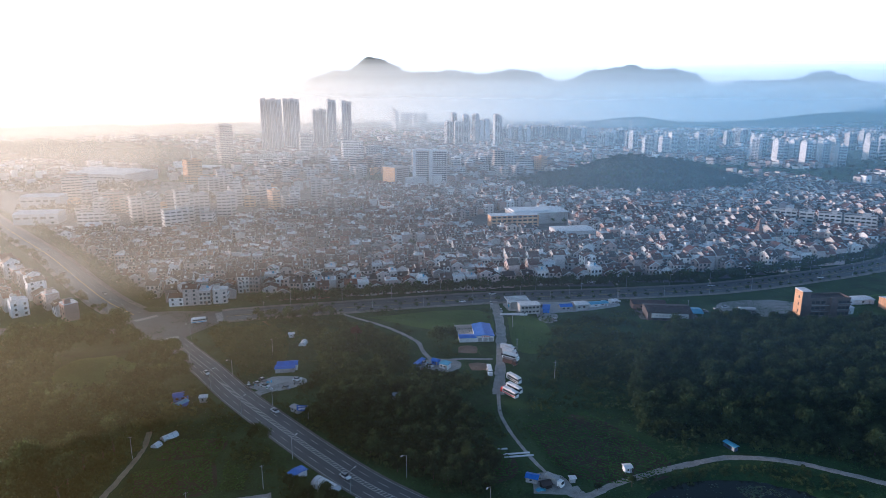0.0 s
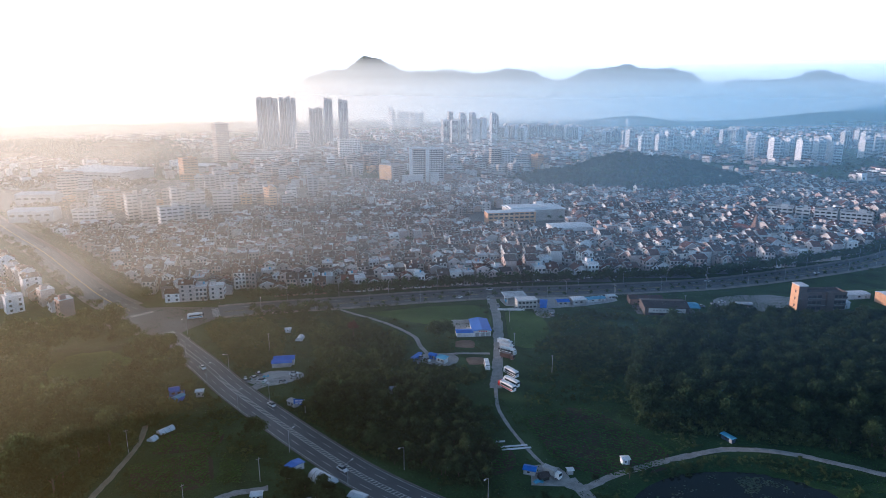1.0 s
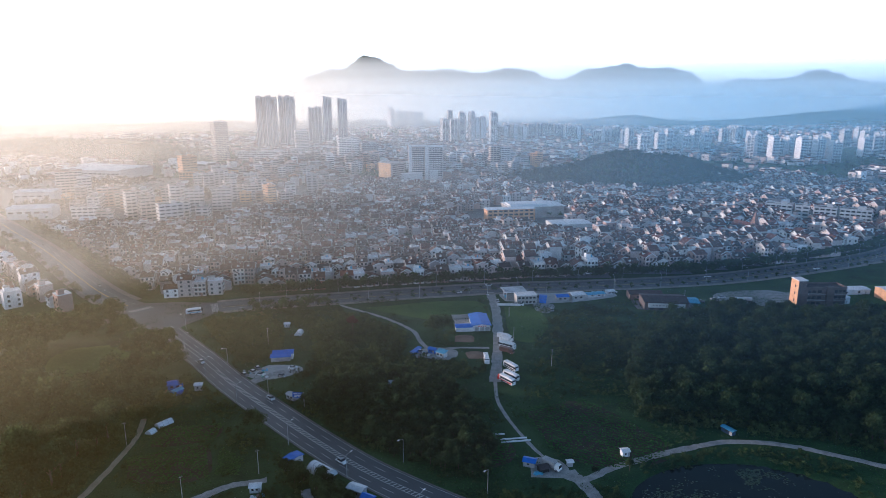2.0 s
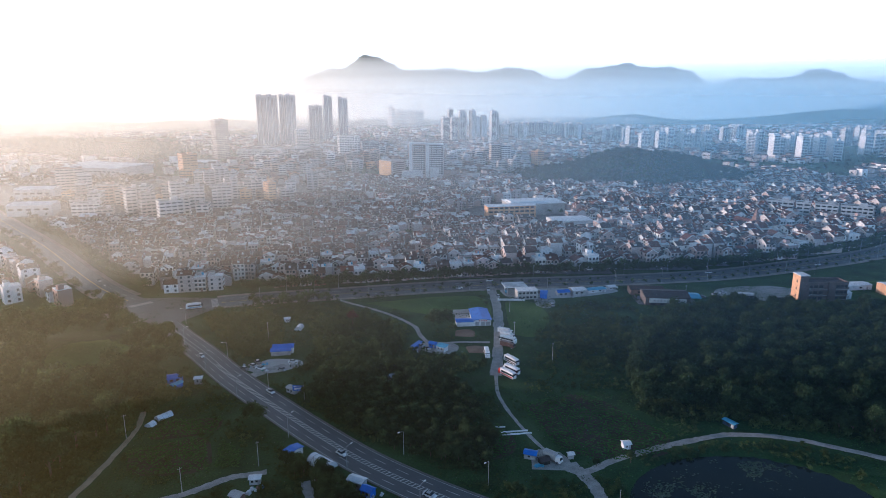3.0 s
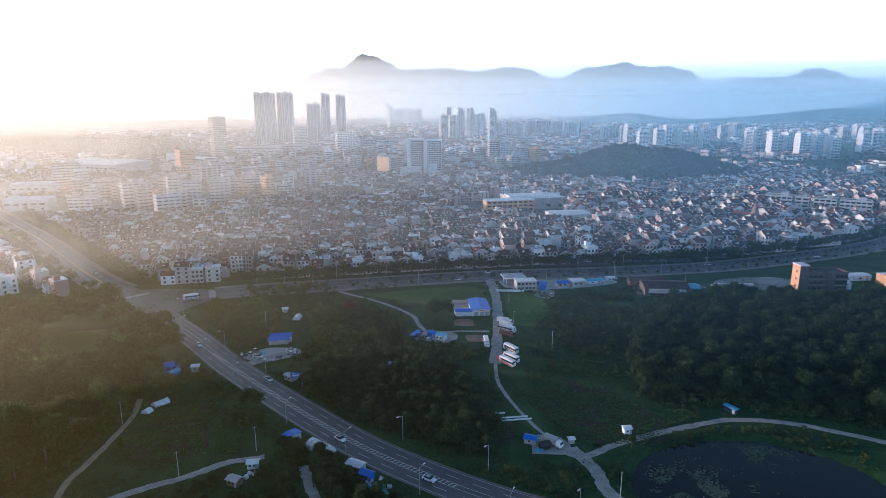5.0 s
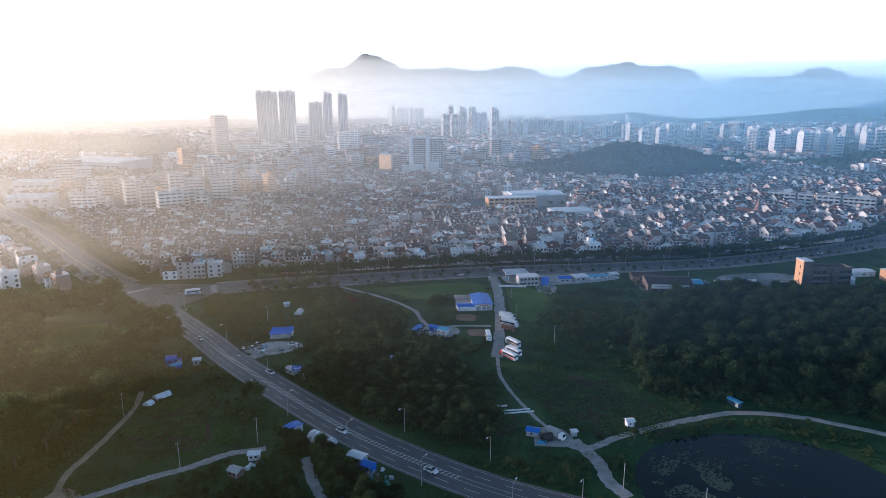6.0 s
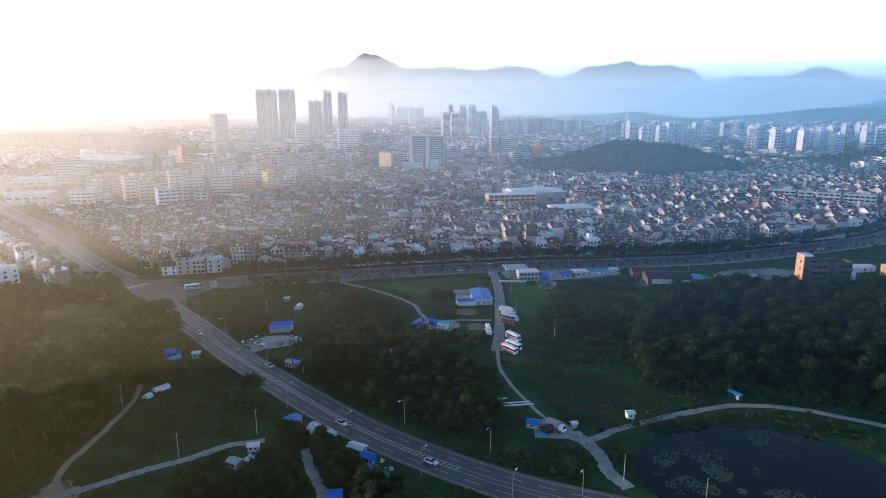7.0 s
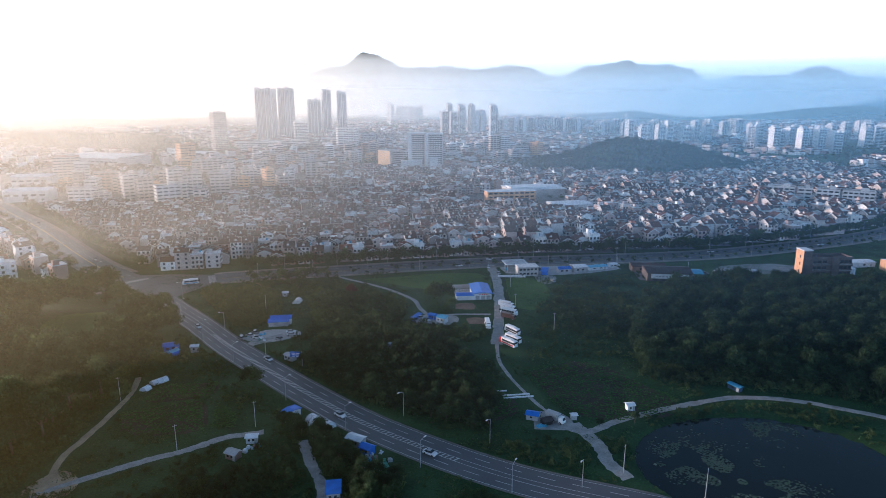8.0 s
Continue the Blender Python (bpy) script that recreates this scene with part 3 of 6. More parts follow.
track([(-112, 146), (-106.8, 152.4), (-97, 159.7), (-84.7, 168.2), (-76.5, 172.7), (-67, 179.9), (-56, 183.2)], 2.9)
track([(-42.5, 178), (-38, 167), (-33.5, 157), (-30, 147), (-26, 136)], 3.2, "gravel", "narrow pale farm lane")
track([(-62, 364), (-51.8, 356), (-30.5, 339), (-14, 319), (-9, 302.5), (-3, 293), (10, 295), (25.3, 294.7)], 2.4)
track([(-82, 256), (-76, 263), (-70, 268)], 5.0)
track([(-104, 350), (-98, 342), (-90, 331), (-85, 326)], 2.4, "earth", "worn bare path through scrub")


def plot(pts, material, label, name="yard", top=0.07):
    """A level patch of bare ground or crop, with a rounded, uneven outline."""
    line = smooth(pts + pts[:1], 4)[:-1]
    s = Shape()
    c = sum(line, Vector((0, 0))) / len(line)
    ring = []
    for p in line:
        w = 1 + 0.06 * noise.noise(Vector((p.x * 0.2, p.y * 0.2, 4)))
        ring.append(c + (p - c) * w)
    rings = 5
    s.v.append((c.x, c.y, ground_z(c.x, c.y) + top))
    for k in range(1, rings + 1):
        for p in ring:
            q = c.lerp(p, k / rings)
            s.v.append((q.x, q.y, ground_z(q.x, q.y) + (top if k < rings else -0.05)))
    n_ = len(ring)
    s.f += [(0, 1 + i, 1 + (i + 1) % n_) for i in range(n_)]
    for k in range(rings - 1):
        for i in range(n_):
            j = (i + 1) % n_
            s.f.append((1 + k * n_ + i, 1 + (k + 1) * n_ + i, 1 + (k + 1) * n_ + j, 1 + k * n_ + j))
    return solid(name, s, M[material], label, name, kind="structure")


plot([(-88, 262), (-76, 258), (-62, 266), (-64, 274), (-80, 275)], "concrete", "pale concrete yard before a blue-roofed workshop")
plot([(-14, 286), (2, 279), (10, 285), (8, 294), (-6, 296)], "gravel", "gravel yard round small farm sheds")
plot([(8, 303), (18, 302), (18, 312), (9, 312)], "earth", "bare brown earth beside a workshop")
plot([(14, 281), (23, 282), (22, 290), (13, 290)], "earth", "bare brown earth plot beside the lane")
plot([(37, 368), (70, 364), (112, 376), (110, 388), (60, 386), (38, 388)], "concrete", "concrete forecourt along the avenue")
plot([(56, 350), (64, 346), (70, 362), (58, 370)], "gravel", "grey gravel drive behind the forecourt")
plot([(165, 362), (205, 355), (240, 372), (215, 392), (175, 385)], "gravel", "pale gravel lot behind a brick building")
plot([(-112, 148), (-104, 144), (-99, 152), (-101, 159), (-109, 163), (-114, 154)], "sand", "pale sandy turning place at a track fork")
plot([(30, 184), (44, 184), (42, 195), (32, 196)], "gravel", "grey gravel patch with a parked lorry")
plot([(240, 360), (330, 352), (340, 400), (270, 400)], "grass", "bright green rice field", "field")
plot([(-48, 358), (24, 372), (28, 322), (6, 330), (-20, 342)], "grass", "green grass field along the avenue", "field")
plot([(38, 360), (56, 360), (62, 330), (48, 300), (37, 310)], "grass", "green grass field beside the lane", "field")
plot([(-166, 302), (-179, 293), (-180, 270), (-168, 246), (-159, 227), (-145, 227), (-142, 254), (-138, 268), (-146, 289)], "grass", "pale green clearing in a wood", "field")
plot([(115, 352), (150, 350), (152, 376), (122, 380)], "pave", "reddish paved yard round a roadside hall")


for pts_, lab in (([(-108, 196), (-84, 206), (-75, 184), (-100, 181)], "tilled dark soil of a crop field"), ([(-103, 217), (-82, 220), (-82, 208), (-104, 203)], "tilled dark soil of a vegetable field"),
                  ([(32, 230), (60, 240), (84, 206), (78, 194), (54, 188), (40, 200)], "tilled dark soil of a wide field"), ([(4, 212), (22, 214), (28, 196), (12, 188)], "tilled dark soil beside a lane")):
    plot(pts_, "soil", lab, "field", 0.05)


# ---------- pond ----------
pond_shape = Shape()
ring = []
for i in range(64):
    a = 2 * math.pi * i / 64
    k = 1.1 + 0.05 * noise.noise(Vector((math.cos(a) * 2, math.sin(a) * 2, 5)))
    ring.append((POND[0] + math.cos(a) * POND[2] * k, POND[1] + math.sin(a) * POND[3] * k, -0.75))
pond_shape.add(ring + [(x, y, -0.95) for x, y, _ in ring], [tuple(range(64))] + [(64 + i, 64 + (i + 1) % 64, (i + 1) % 64, i) for i in range(64)])
solid("pond", pond_shape, water, "dark still pond with floating plants", "pond", kind="structure")
pads = Shape()
for i in range(5200):
    cx, cy = rng.choice(((80, 162), (86, 154), (76, 172), (92, 150), (70, 166), (84, 160), (104, 186)))
    x, y = rng.gauss(cx, 6), rng.gauss(cy, 4.5)
    if noise.noise(Vector((x * 0.14, y * 0.14, 2))) < -0.02 or ((x - POND[0]) / POND[2]) ** 2 + ((y - POND[1]) / POND[3]) ** 2 > 0.95:
        continue
    r, k = rng.uniform(0.15, 0.42), rng.uniform(0, 6)
    pads.add([(x + r * math.cos(k + j), y + r * math.sin(k + j) * rng.uniform(0.7, 1), -0.73 + rng.uniform(0, 0.02)) for j in np.arange(0, 6.2, 0.9)], [tuple(range(7))])
solid("lily_pads", pads, M["lily"], "pale green lily pads floating on a pond", "water plants", kind="stuff")


# ---------- city: paved streets between the houses ----------
def town_floor():
    """One sheet of worn paving under the quarter of houses, broken by yards."""
    s, seen = Shape(), {}
    for i in range(-62, 72):
        for j in range(41, 98):
            x, y = i * 10 + 5, j * 10 + 5
            if not (north_of_avenue(x, y) and east_of_road(x, y) and far_from(x, y, ave_line, 21) and far_from(x, y, nw_line, 23) and ground_z(x, y) < 0.6 and abs(x) < 0.78 * y + 40):
                continue
            face = []
            for p in ((i, j), (i + 1, j), (i + 1, j + 1), (i, j + 1)):
                if p not in seen:
                    seen[p] = len(s.v)
                    s.v.append((p[0] * 10, p[1] * 10, ground_z(p[0] * 10, p[1] * 10) + 0.05))
                face.append(seen[p])
            s.f.append(tuple(face))
    solid("paved_ground", s, M["asphalt"], "worn grey paving of streets between houses", "pavement", kind="structure")


# ---------- city: houses ----------
def house_plan(seed):
    """The pieces of one house: walls, roof, white trim, windows, door. Front towards -y."""
    r = random.Random(seed)
    w, d, floors = r.uniform(6.6, 8.2), r.uniform(7.4, 8.8), r.choice((2, 3, 3, 3, 4))
    fh = 2.7
    h = floors * fh + 0.4
    flat = seed % 5 == 3
    wall, roof = Shape(), Shape()
    trims = []
    wins = []
    side_gable = seed % 2 == 0
    bx, bw, bh = 0.0, 0.0, -9.0
    if flat:
        wall.box(0, 0, -0.3, w, d, h + 1.2)
        roof.box(0, 0, h + 0.9, w - 0.5, d - 0.5, 0.06)
        trims.append(("cornice", Shape().box(0, 0, h + 0.82, w + 0.25, d + 0.25, 0.16)))
        wall.box(r.uniform(-1.5, 1.5), d * 0.2, h + 0.9, 3.0, 2.8, 2.4)
        roof.box(0, d * 0.2, h + 3.3, 3.8, 3.2, 0.15)
    else:
        rise = r.uniform(1.7, 2.7)
        m = None if side_gable else pose(0, 0, 0, 0, 0, 90)
        a, b = (w, d) if side_gable else (d, w)
        body = [(-a / 2, -b / 2, -0.3), (a / 2, -b / 2, -0.3), (a / 2, b / 2, -0.3), (-a / 2, b / 2, -0.3),
                (-a / 2, -b / 2, h), (a / 2, -b / 2, h), (a / 2, b / 2, h), (-a / 2, b / 2, h), (-a / 2, 0, h + rise), (a / 2, 0, h + rise)]
        wall.add(body, [(0, 1, 5, 4), (2, 3, 7, 6), (1, 2, 6, 9, 5), (3, 0, 4, 8, 7), (4, 5, 9, 8), (6, 7, 8, 9)], m)
        roof.gable(0, 0, h + 0.05, a, b, rise, 0.45, 0.22, m)
        hb, drop = b / 2 + 0.45, rise * 0.45 / (b / 2)
        for e in (-a / 2 - 0.47, a / 2 + 0.47):
            vee = [(e + t, y, z) for t in (-0.06, 0.06) for y, z in ((-hb, h - drop - 0.1), (0, h + rise - 0.1), (hb, h - drop - 0.1), (hb, h - drop + 0.36), (0, h + rise + 0.36), (-hb, h - drop + 0.36))]
            trims.append(("gable_board", Shape().add(vee, [(0, 1, 4, 5), (1, 2, 3, 4), (6, 11, 10, 7), (7, 10, 9, 8), (0, 6, 7, 1), (1, 7, 8, 2), (2, 8, 9, 3), (3, 9, 10, 4), (4, 10, 11, 5), (5, 11, 6, 0)], m)))
        # dormers on the roof's slopes
        for side in (-1, 1):
            if r.random() < 0.65:
                dm = (pose(0, 0, 0) if m is None else m) @ pose(r.uniform(-0.25, 0.25) * a, side * b * 0.27, h + rise * 0.42, 0, 0, 90 if side < 0 else -90)
                wall.box(-0.1, 0, -0.9, 2.0, 1.7, 1.75, 0, dm)
                roof.gable(0, 0, 0.85, 2.3, 1.7, 0.75, 0.22, 0.14, dm)
                wall.add([(-1.08, -0.85, 0.85), (-1.08, 0.85, 0.85), (-1.08, 0, 1.58)], [(0, 2, 1)], dm)
                trims.append(("dormer_front", Shape().box(-1.12, 0, 0.0, 0.08, 1.15, 0.8, 0, dm)))
        # a front bay with a small gable of its own
        bx, bw = r.choice((-1, 1)) * w * 0.23, w * 0.42
        bh = h - (0 if r.random() < 0.5 else fh) - 0.5
        wall.box(bx, -d / 2 - 0.55, -0.3, bw, 1.3, bh + 0.3)
        roof.gable(0, 0, 0, 2.2, bw, 1.2, 0.25, 0.18, pose(bx, -d / 2 - 0.3, bh, 0, 0, 90))
        wall.add([(bx - bw / 2, -d / 2 - 1.2, bh), (bx + bw / 2, -d / 2 - 1.2, bh), (bx, -d / 2 - 1.2, bh + 1.15), (bx, -d / 2 + 1.0, bh + 1.15)], [(0, 1, 2), (0, 2, 3), (1, 3, 2)])
    for k in range(floors):
        z = k * fh + 0.95
        for u in (-0.34, 0.0, 0.34):
            bay = abs(u * w - bx) < bw / 2 and z < bh - 1
            wins.append((u * w if not bay else bx, -d / 2 - (1.2 if bay else 0.0), z, 1.35, 0.16, 1.4))
        for v in (-0.3, 0.24):
            wins.append((-w / 2, v * d, z, 0.16, 1.25, 1.3))
            wins.append((w / 2, v * d, z, 0.16, 1.25, 1.3))
        if k and r.random() < 0.6:
            trims.append(("balcony", Shape().box(0, -d / 2 - 0.35, k * fh + 0.55, w * 0.98, 0.8, 0.22)))
    tank = (r.uniform(-2, 2), r.uniform(0.5, 2.0), h + (1.0 if flat else 1.2))
    trim = Shape()
    for _, q in trims:
        trim.add(q.v, q.f)
    return dict(wall=wall, roof=roof, trim=trim, trims=trims, wins=wins, door=(w * 0.1, -d / 2 - 0.02, 0.0), tank=tank, flat=flat, floors=floors)


KINDS = 16
PLANS = [house_plan(s) for s in range(KINDS)]
WIN_MESH = Shape().box(0, 0, 0, 1, 1, 1).mesh("window", M["glass"])
DOOR_MESH = Shape().box(0, 0, 0, 1.3, 0.14, 2.1).box(0.45, -0.1, 1.0, 0.08, 0.08, 0.25).mesh("door", M["brick"])
TANK_MESH = Shape().tube([(0, 0, 0), (0, 0, 1.3), (0, 0, 1.6)], [0.7, 0.7, 0.3], 10).mesh("water_tank", M["sky_blue"])


def house(k):
    """One near house as a thing with its parts."""
    p = PLANS[k]
    kind = "flat-roofed" if p["flat"] else "gable-roofed"
    ob = thing("house", f"pale {p['floors']}-storey {kind} house in a dense row", "house", group="houses of the quarter")
    part("wall", p["wall"], M["wall"], ob)
    part("roof", p["roof"], M["flat_roof"] if p["flat"] else M["roof"], ob, "flat membrane roof" if p["flat"] else "dark tiled roof")
    for name, q in p["trims"]:
        part(name, q, M["trim"], ob, "white painted edge board" if name == "gable_board" else "")
    for x, y, z, sx, sy, sz in p["wins"]:
        part("window", WIN_MESH, None, ob, m=Matrix.LocRotScale((x, y, z), None, (sx, sy, sz)))
    part("door", DOOR_MESH, None, ob, m=spin(*p["door"]))
    if p["flat"]:
        part("water_tank", TANK_MESH, None, ob, "blue plastic water tank", m=spin(*p["tank"]))
    return ob


def far_from(x, y, line, gap):
    return min((q.x - x) ** 2 + (q.y - y) ** 2 for q in line) > gap * gap


def north_of_avenue(x, y):
    q = min(range(len(ave_line)), key=lambda i: (ave_line[i].x - x) ** 2 + (ave_line[i].y - y) ** 2)
    n_ = sides_of(ave_line[max(0, q - 1):q + 2])[1 if q else 0]
    return (Vector((x, y)) - ave_line[q]).dot(n_) > 0


def east_of_road(x, y):
    q = min(range(len(nw_line)), key=lambda i: (nw_line[i].x - x) ** 2 + (nw_line[i].y - y) ** 2)
    n_ = sides_of(nw_line[max(0, q - 1):q + 2])[1 if q else 0]
    return (Vector((x, y)) - nw_line[q]).dot(n_) < 0


town_floor()
BIG = [(75, 640, 62), (118, 575, 32), (363, 636, 34), (405, 611, 34), (-20, 925, 48), (-71, 955, 32), (103, 1090, 34), (-184, 710, 22), (-375, 975, 50), (-415, 645, 34), (91, 450, 11),
       (-520, 1000, 76), (-432, 1265, 90), (277, 555, 16), (164, 1146, 30), (-470, 804, 30), (-478, 752, 30), (-430, 1130, 46), (-590, 1090, 32), (-373, 722, 18), (-307, 645, 18), (-323, 605, 14), (-345, 800, 40), (-280, 694, 24), (-237, 693, 18), (-263, 610, 18)]     # x, y and reach of the ground that larger buildings take


def is_free(x, y, gap=0):
    return all((x - a) ** 2 + (y - b) ** 2 > (r + gap) ** 2 for a, b, r in BIG)


TURN = 11.0
ux, uy = math.cos(radians(TURN)), math.sin(radians(TURN))
spots = []
for k in range(0, 48):
    v = 24 + (k // 2) * 22.0 + (k % 2) * 9.6
    u = -420.0 + (k // 2 * 37) % 97
    step = k // 2 * 3
    while u < 640:
        step += 1
        big = -10 + u * ux - v * uy > 40
        u += (9.9 if big else 8.5) + (4.2 if step % 9 == 0 else 0) + rng.uniform(-0.2, 0.6)
        x, y = -10 + u * ux - v * uy, 387 + u * uy + v * ux
        x, y = x + rng.uniform(-0.7, 0.7), y + rng.uniform(-0.9, 0.9)
        if not north_of_avenue(x, y) or not east_of_road(x, y) or not far_from(x, y, ave_line, 20) or not far_from(x, y, nw_line, 23):
            continue
        if abs(x) > 0.74 * y + 30 or y > 960 or not is_free(x, y) or ground_z(x, y) > 2.2:
            continue
        if x < -250 + (y - 480) * 0.23 and y > 585:
            continue                     # taller blocks stand there
        if y > (900 if x > -150 else 740) and x < 150:
            continue
        if rng.random() < 0.035 or noise.noise(Vector((x * 0.012, y * 0.012, 8))) > 0.44:
            continue                     # yards, parking and trees
        spots.append((x, y, TURN + (180 if k % 2 else 0) + rng.choice((0, 0, 0, 90)) + rng.uniform(-2, 2), rng.uniform(1.08, 1.2) if big else 1.0))
# the quarter beyond the road to the city
for k in range(6):
    for j in range(16):
        x, y = -196 - j * 11.5 - k * 12 + rng.uniform(-1, 1), 356 + j * 10.4 - k * 13 + (j // 6) * 5 + rng.uniform(-1, 1)
        if not east_of_road(x, y) and far_from(x, y, nw_line, 26) and y > 350 and abs(x) < 0.76 * y + 20 and far_from(x, y, west_line, 14) and is_free(x, y):
            spots.append((x, y, 135 + rng.choice((0, 90)) + rng.uniform(-2, 2), 1.1))
spots.sort(key=lambda s: math.hypot(s[0], s[1]))
NEAR = 105
made_houses = {}
for x, y, a, size in spots[:NEAR]:
    k = rng.randrange(KINDS)
    m = spin(x, y, ground_z(x, y), a)
    if k not in made_houses:
        made_houses[k] = house(k)
        made_houses[k].matrix_basis = m
    else:
        copy_thing(made_houses[k], m @ Matrix.Scale(size, 4))


def gather(shapes_and_places):
    """Joins copies of shapes into one."""
    out = Shape()
    for shape, m in shapes_and_places:
        k = len(out.v)
        a = np.array(shape.v) @ np.array(m.to_3x3()).T + np.array(m.translation)
        out.v += a.tolist()
        out.f += [tuple(k + i for i in f) for f in shape.f]
    return out


win_shapes = []
for p in PLANS:
    s = Shape()
    for x, y, z, sx, sy, sz in p["wins"]:
        s.box(x, y, z, sx, sy, sz)
    win_shapes.append(s)
picks = [(rng.randrange(KINDS), spin(x, y, ground_z(x, y), a) @ Matrix.Scale(size, 4)) for x, y, a, size in spots[NEAR:]]
quarter = thing("far_houses", "crowded rows of pale houses with dark gable roofs", "houses", kind="stuff")
part("wall", gather([(PLANS[k]["wall"], m) for k, m in picks]), M["wall_far"], quarter)
part("roof", gather([(PLANS[k]["roof"], m) for k, m in picks]), M["roof_far"], quarter)
part("trim", gather([(PLANS[k]["trim"], m) for k, m in picks]), M["trim"], quarter)
part("window_glass", gather([(win_shapes[k], m) for k, m in picks]), M["glass_far"], quarter)


# ---------- city: blocks, towers, flats ----------
def office_block(w, d, floors, fh=3.4, wall="block", label="", m=None, band=0.45, name="office_block", plain_sides=False, group=""):
    """A block with a window band a storey, broken by piers, a parapet and a plant room."""
    ob = thing(name, label or f"pale {floors}-storey city block with rows of windows", "building", m, group)
    h = floors * fh
    part("wall", Shape().box(0, 0, -0.5, w, d, h + 0.5), M[wall], ob)
    for k in range(floors):
        z = k * fh + fh * (1 - band) * 0.55
        s = Shape()
        n_ = max(2, int(w / 4.5))
        for i in range(n_):
            x = -w / 2 + (i + 0.5) * w / n_
            s.box(x, -d / 2, z, w / n_ * 0.74, 0.2, fh * band)
            s.box(x, d / 2, z, w / n_ * 0.74, 0.2, fh * band)
        if not plain_sides:
            n_ = max(1, int(d / 5))
            for i in range(n_):
                y = -d / 2 + (i + 0.5) * d / n_
                s.box(-w / 2, y, z, 0.2, d / n_ * 0.62, fh * band)
                s.box(w / 2, y, z, 0.2, d / n_ * 0.62, fh * band)
        part("window_row", s, M["glass"], ob)
    par = Shape()
    for x, y, sx, sy in ((0, -d / 2, w + 0.5, 0.5), (0, d / 2, w + 0.5, 0.5), (-w / 2, 0, 0.5, d - 0.5), (w / 2, 0, 0.5, d - 0.5)):
        par.box(x, y, h, sx, sy, 1.1)
    part("parapet", par, M[wall], ob)
    part("roof", Shape().box(0, 0, h, w - 0.5, d - 0.5, 0.12), M["flat_roof"], ob)
    plant = part("plant_room", Shape().box(w * 0.18, d * 0.12, h + 0.1, max(3.5, w * 0.25), max(3, d * 0.35), 3.0), M[wall], ob)
    return ob


def flats(w, d, floors, m, wall="apartment", label="", fh=2.9, name="apartment_block"):
    """A slab of flats: window rows on both long sides, blank ends, stair towers, stepped roof houses."""
    ob = thing(name, label or f"white {floors}-storey slab of flats among others", "building", m, "blocks of flats")
    h = floors * fh
    body = Shape().box(0, 0, -1, w, d, h + 1)
    for s_ in (-1, 1):
        body.box(s_ * w / 2, 0, -1, 0.8, d + 1.6, h + 2.0)
    part("wall", body, M[wall], ob)
    n_ = max(2, round(w / 7))
    piers = Shape()
    for i in range(1, n_):
        x = -w / 2 + i * w / n_
        piers.box(x, -d / 2 - 0.3, -1, 0.9, 0.9, h + 1.4)
        piers.box(x, d / 2 + 0.3, -1, 0.9, 0.9, h + 1.4)
    part("pier", piers, M[wall], ob)
    for i in range(n_):
        column = Shape()
        x = -w / 2 + (i + 0.5) * w / n_
        for k in range(floors):
            column.box(x, -d / 2, k * fh + 0.9, w / n_ - 1.6, 0.5, 1.5)
            column.box(x, d / 2, k * fh + 0.9, w / n_ - 1.6, 0.5, 1.5)
        part("window_column", column, M["glass"], ob)
    top = Shape()
    for i in range(n_ // 2 + 1):
        x = -w / 2 + (i + 0.5) * w / (n_ // 2 + 1)
        top.box(x, 0.5, h, 5.5, d * 0.6, 3.2)
        top.box(x, 0.5, h + 3.2, 3.2, d * 0.35, 1.6)
    part("roof_house", top, M[wall], ob)
    return ob


def high_rise(w, d, h, m, label):
    """A slim cross-shaped tower of flats with dark bays between pale ribs."""
    ob = thing("high_rise", label, "building", m, "cluster of towers")
    for s_, hh in ((-1, h), (1, h - 3)):
        part("wall", Shape().box(s_ * w * 0.26, s_ * d * 0.1, -1, w * 0.48, d * 0.8, hh + 1), M["tower_wall"], ob)
        for x in (-0.14, 0.0, 0.14):
            part("window_column", Shape().box(s_ * w * 0.26 + x * w, s_ * d * 0.1 - d * 0.4, 4, w * 0.085, 0.5, hh - 7), M["tower_glass"], ob)
        part("rib", Shape().box(s_ * w * 0.26 - w * 0.22, s_ * d * 0.1 - d * 0.42, -1, w * 0.05, 1.0, hh + 2.5), M["apartment"], ob, "pale vertical rib")
        part("roof_house", Shape().box(s_ * w * 0.26, s_ * d * 0.1, hh, w * 0.4, d * 0.6, 3.6), M["tower_wall"], ob)
    part("link", Shape().box(0, 0, -1, w * 0.1, d * 0.4, h - 6), M["tower_wall"], ob)
    return ob


for x, y, w, d, h, a in ((-428, 1568, 24, 22, 122, 8), (-402, 1562, 24, 22, 122, 8), (-384, 1604, 23, 22, 122, 14), (-366, 1600, 23, 20, 123, 14), (-334, 1704, 16, 20, 94, 5), (-317, 1704, 17, 20, 96, 5),
                         (-293, 1700, 22, 22, 120, 20), (-253, 1700, 24, 22, 116, 12)):
    high_rise(w, d, h, spin(x, y, 0, a), "tall grey tower of flats in a hazy cluster")

# the tall town tower with a banded front and its low wings
tower = office_block(26, 22, 21, 3.55, "block", "tall pale tower with banded storeys and a mast", spin(-432, 1268, 0, 40), band=0.5, name="town_tower")
part("mast", Shape().tube([(0, 0, 74), (0, 0, 84), (0, 0, 96)], [0.7, 0.5, 0.15]), M["steel"], tower)
office_block(95, 16, 5, 3.5, "apartment", "long pale office wing below a tower", spin(-345, 1255, 0, 3), name="office_wing")
office_block(60, 18, 5, 3.5, "apartment", "long pale office wing below a tower", spin(-300, 1300, 0, 3), name="office_wing")
